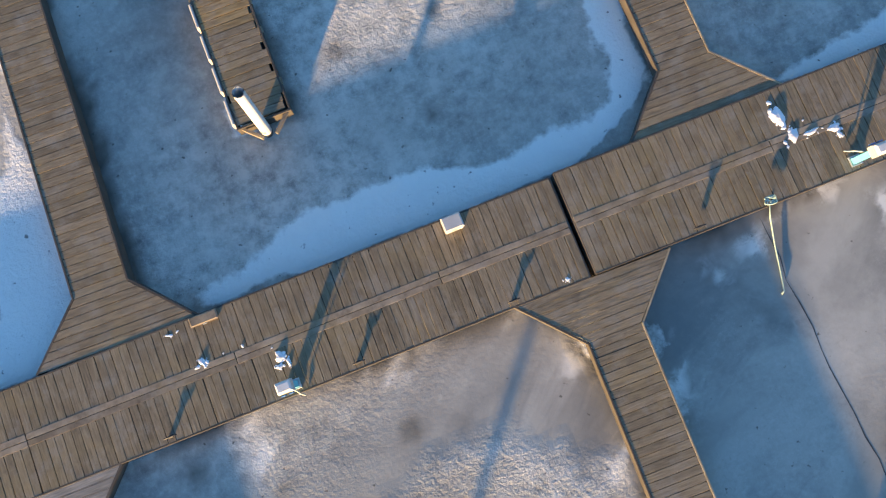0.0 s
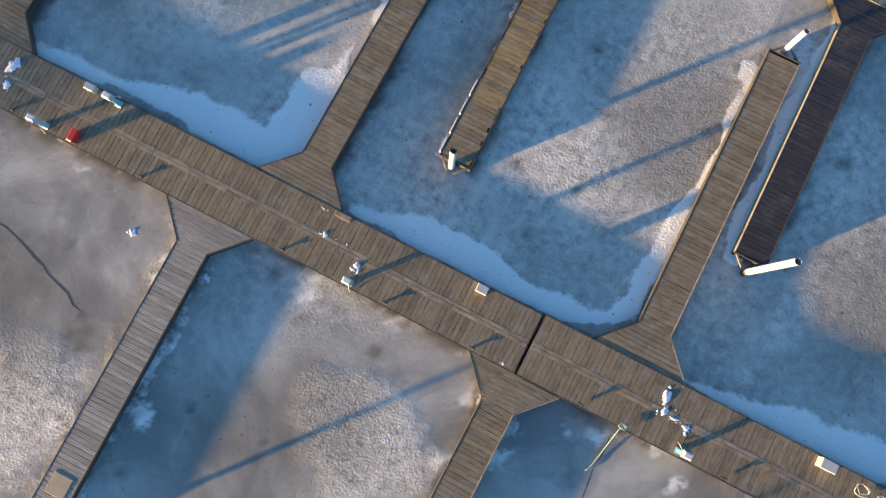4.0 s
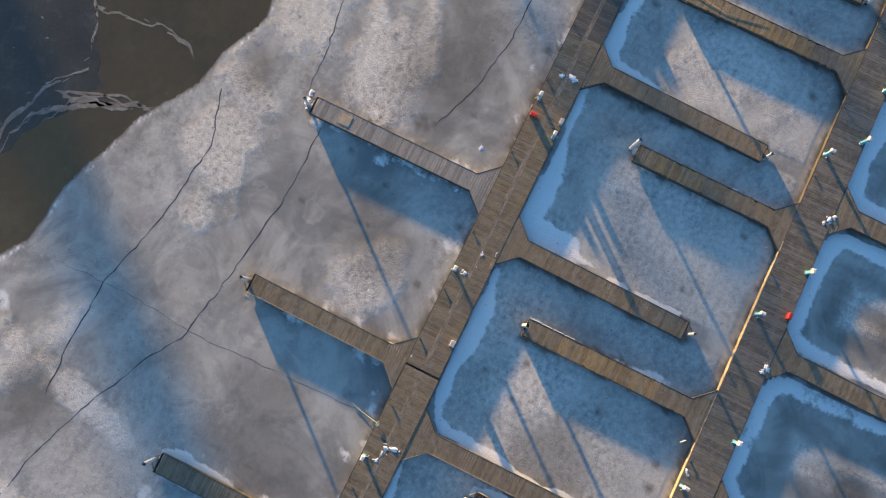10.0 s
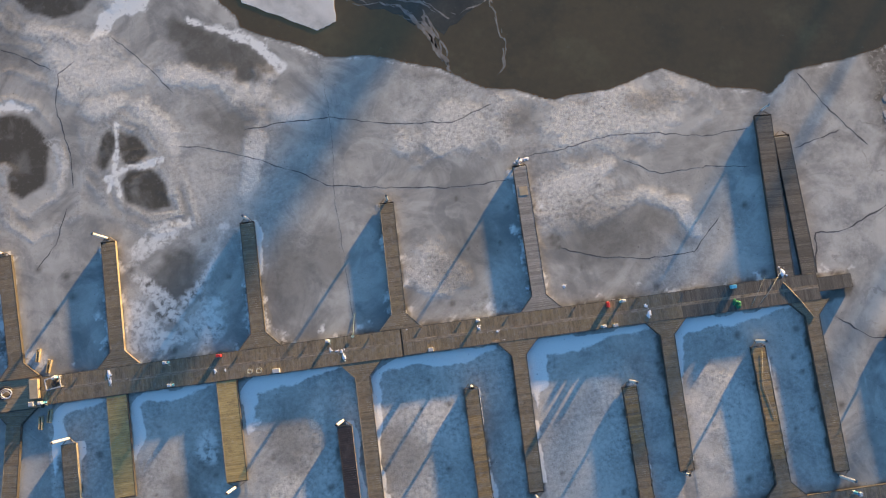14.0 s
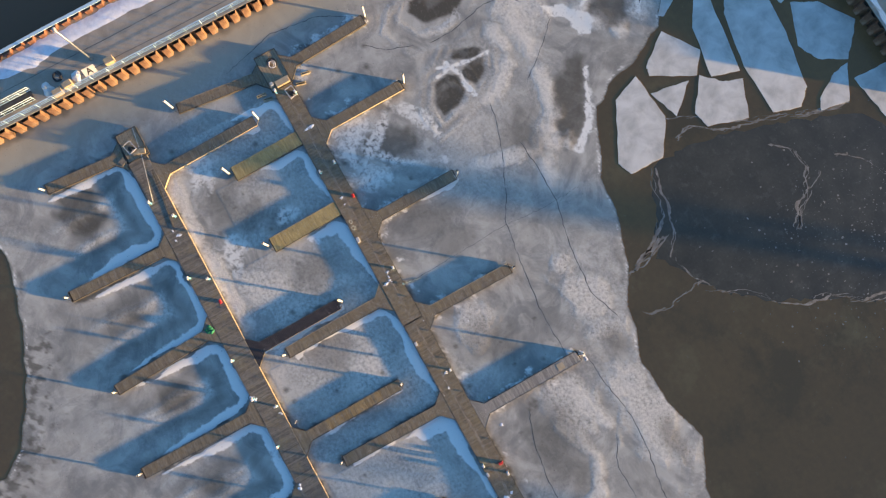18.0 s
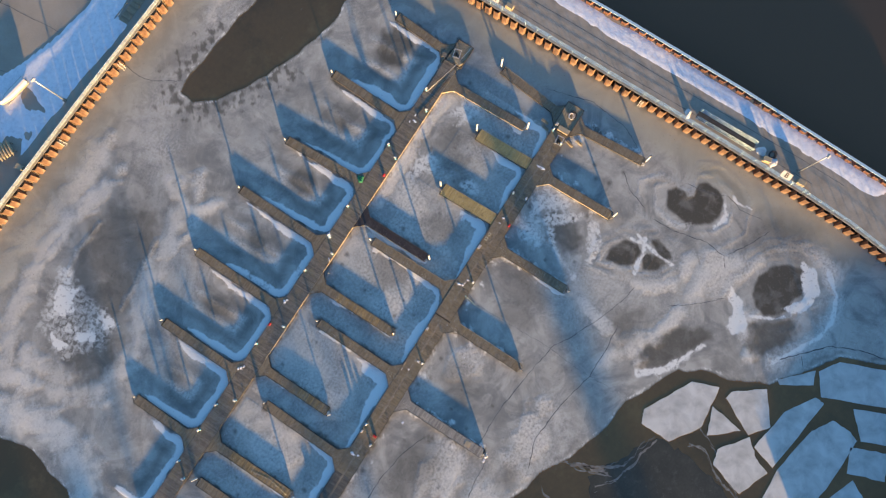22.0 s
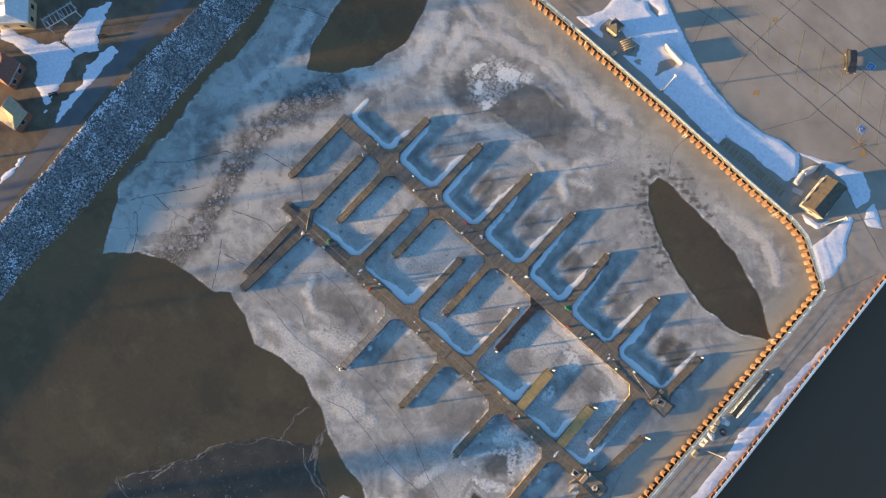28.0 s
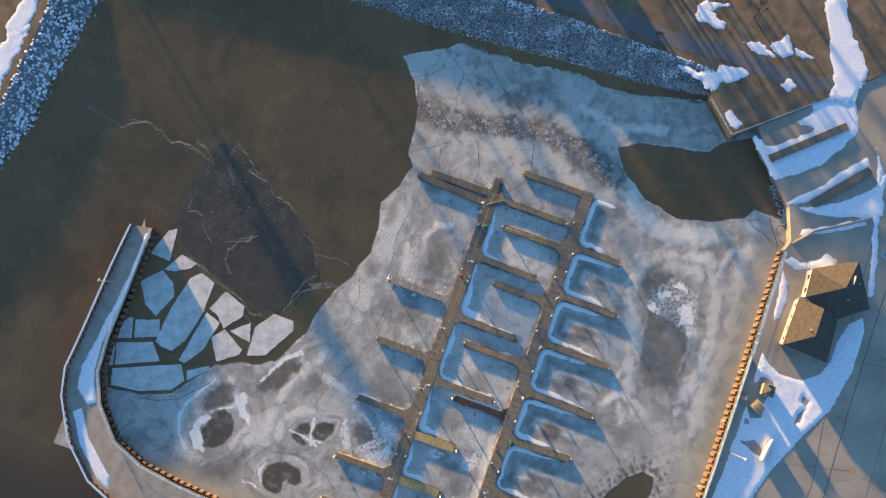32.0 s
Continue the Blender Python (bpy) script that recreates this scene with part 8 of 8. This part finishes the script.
M_STONES = bpy.data.materials.new("shore_stones")
M_STONES.use_nodes = True
n_, l_ = M_STONES.node_tree.nodes, M_STONES.node_tree.links
geo, rp, nz = n_.new("ShaderNodeNewGeometry"), n_.new("ShaderNodeValToRGB"), n_.new("ShaderNodeTexNoise")
nz.inputs["Scale"].default_value = 4.0
mx = n_.new("ShaderNodeMath")
mx.operation = 'MULTIPLY_ADD'
mx.inputs[1].default_value = 0.45
l_.new(nz.outputs[0], mx.inputs[0])
l_.new(geo.outputs["Random Per Island"], mx.inputs[2])
for e, c in zip(rp.color_ramp.elements, ((0.09, 0.084, 0.078, 1), (0.4, 0.375, 0.35, 1))):
    e.color = c
l_.new(mx.outputs[0], rp.inputs[0])
l_.new(rp.outputs[0], n_["Principled BSDF"].inputs["Base Color"])
n_["Principled BSDF"].inputs["Roughness"].default_value = 0.9

SHORE_W = [(-63.0, -118), (-65.3, -82.6), (-66.6, -64), (-69.2, -46.3), (-69.2, -30), (-70.0, -13.6), (-71.7, 4.5), (-72.9, 22), (-75.2, 36.6)]
SHORE_L = [(-72.5, -118), (-74.2, -80), (-76.6, -56), (-79.0, -40), (-80.0, -26), (-81.2, -13), (-81.7, 0.4), (-81.2, 20), (-81.0, 36.6)]
slope_bank("ground_shore", SHORE_W, SHORE_L, 2.42, M_ROCK, "stony embankment under the rocks")
rocks("riprap", SHORE_W, SHORE_L, 2.45, 24000, 11, "grey riprap rocks with snow between them", (0.08, 0.27), 0.1)
FAR_W, FAR_L = [(30, -112), (-6.2, -106.5), (-17.7, -103.2), (-34.8, -102.2), (-51.2, -100.0), (-60, -104)], [(30, -122), (-4, -115), (-19.7, -111.5), (-38.4, -110), (-50.5, -110.5), (-58, -116)]
slope_bank("ground_far_shore", FAR_W, FAR_L, 2.42, M_ROCK, "stony embankment of the opposite shore")
rocks("riprap", FAR_W, FAR_L, 2.45, 1900, 12, "snowy riprap rocks on the opposite shore", (0.25, 0.65), 0.75)
tagged(prism("ground_far_bank", [(30, -121.5), (-4, -114.8), (-19.7, -111.3), (-38.4, -109.8), (-50.5, -110.3), (-58, -116), (-60, -400), (30, -400)], -1.5, 2.38, M_GRASS), "brown grass behind the opposite shore", "grass", kind="structure")
snow_patch([(-16, -113), (-36, -112), (-48, -112.4), (-46, -116), (-20, -117)], 2.38, 0.06, 77, 0.5)
# stones and broken ice at the foot of the yard wall
rocks("riprap", [(-52.9, 60.6), (-55.6, 58.2), (-60.5, 55.0)], [(-53.0, 62.0), (-57.2, 59.9), (-62.2, 56.2)], 0.5, 240, 13, "small dark stones at the foot of the yard wall", (0.08, 0.3), 0.3)

PATH_MID = [(-78.0, -95), (-80.2, -60), (-81.6, -44), (-82.6, -28), (-84.0, -12), (-85.4, 2), (-85.0, 16), (-84.6, 28), (-85.6, 38), (-84.8, 47), (-85.0, 57), (-88, 64)]
bm = bmesh.new()
flat_strip(bm, PATH_MID, 3.4, 2.412)
tagged(part("path", bm, M_PATH), "grey asphalt shore path", "path", kind="structure")


def bare_tree(x, y, h, seed, z=2.4, twigs=5, spread=0.55):
    """A leafless tree: a tapered trunk that forks down to fine twigs."""
    r = random.Random(seed)
    t = thing("bare_tree", "leafless grey-brown tree, seen or added as a shade caster", "tree", "bare trees", (x, y, z))
    trunk, crown = bmesh.new(), bmesh.new()

    def grow(bm, p, d, length, rad, depth):
        q = p + d * length * 0.5 + Vector((r.uniform(-1, 1), r.uniform(-1, 1), 0.3)) * length * 0.06
        e = q + (d + Vector((r.uniform(-1, 1), r.uniform(-1, 1), 0.4)) * 0.12).normalized() * length * 0.5
        add_tube(bm, [p, q, e], [rad, rad * 0.85, rad * 0.68], 6 if depth < 2 else 4, caps=False)
        if depth >= twigs:
            return
        for k in range(3 if depth else 4):
            v = Vector((r.uniform(-1, 1), r.uniform(-1, 1), r.uniform(0.2, 1.0))).normalized()
            grow(crown, p + (e - p) * r.uniform(0.55, 1.0), (d * (1 - spread) + v * spread).normalized(), length * r.uniform(0.58, 0.78), rad * 0.55, depth + 1)

    grow(trunk, Vector((0, 0, -0.1)), Vector((0, 0, 1)), h * 0.36, h * 0.022, 0)
    part("trunk", trunk, M_BARK, t)
    part("crown", crown, M_BARK, t)
    return t


M_BARK = material("grey_bark", [(0.05, 0.04, 0.032), (0.10, 0.08, 0.065)], 6.0, (1, 1, 0.4), 0.95, 0.4, 30)
bare_tree(-92.7, -6.7, 6.5, 1)
bare_tree(-95.5, 40.0, 7.5, 2)
bare_tree(-97.0, 20.0, 9.0, 3)
bare_tree(-93.0, 52.5, 6.0, 7)
bare_tree(30.8, 78.7, 4.2, 8, G, 6, 0.75)
# unseen tree row added only to shade the west bank
for k, (x, y, h) in enumerate(((-116, -74, 8), (-121, -62, 8.5), (-117, -50, 8), (-123, -40, 9), (-118, -29, 8), (-124, -18, 8.5), (-120, -8, 8), (-126, -52, 9))):
    bare_tree(x, y, h, 60 + k, twigs=6)
# more unseen trees, added so the yard and its corner lie in shade
for k, (x, y, h) in enumerate(((-118.1, -1.5, 11), (-125.2, 9.9, 12), (-111.0, -12.9, 11), (-132.5, 23.2, 12), (-121.7, 4.2, 12), (-128.8, 16.5, 13), (-115.7, -6.3, 12), (-137.0, 28.8, 13), (-129.4, 1.4, 14), (-138.9, 16.6, 14), (-107.5, 3.0, 9), (-106.0, 9.5, 9.5), (-109.0, 14.0, 10), (-106.5, 19.0, 9.5), (-110.5, 6.5, 10.5), (-112.0, 22.5, 11), (-113.5, 12.0, 11.5))):
    bare_tree(x, y, h, 40 + k, twigs=6)
# trees added out of view to throw soft shade bands over the ice
for k, (x, y, h) in enumerate(((-76.9, -120.3, 15), (-82.0, -130.8, 16), (-89.6, -135.5, 15), (-91.2, -75.9, 11), (-95.0, -88.4, 12), (-91.0, -55.8, 9), (-100.1, -44.6, 10), (-106.2, -65.3, 12))):
    bare_tree(x, y, h, 20 + k, twigs=6)
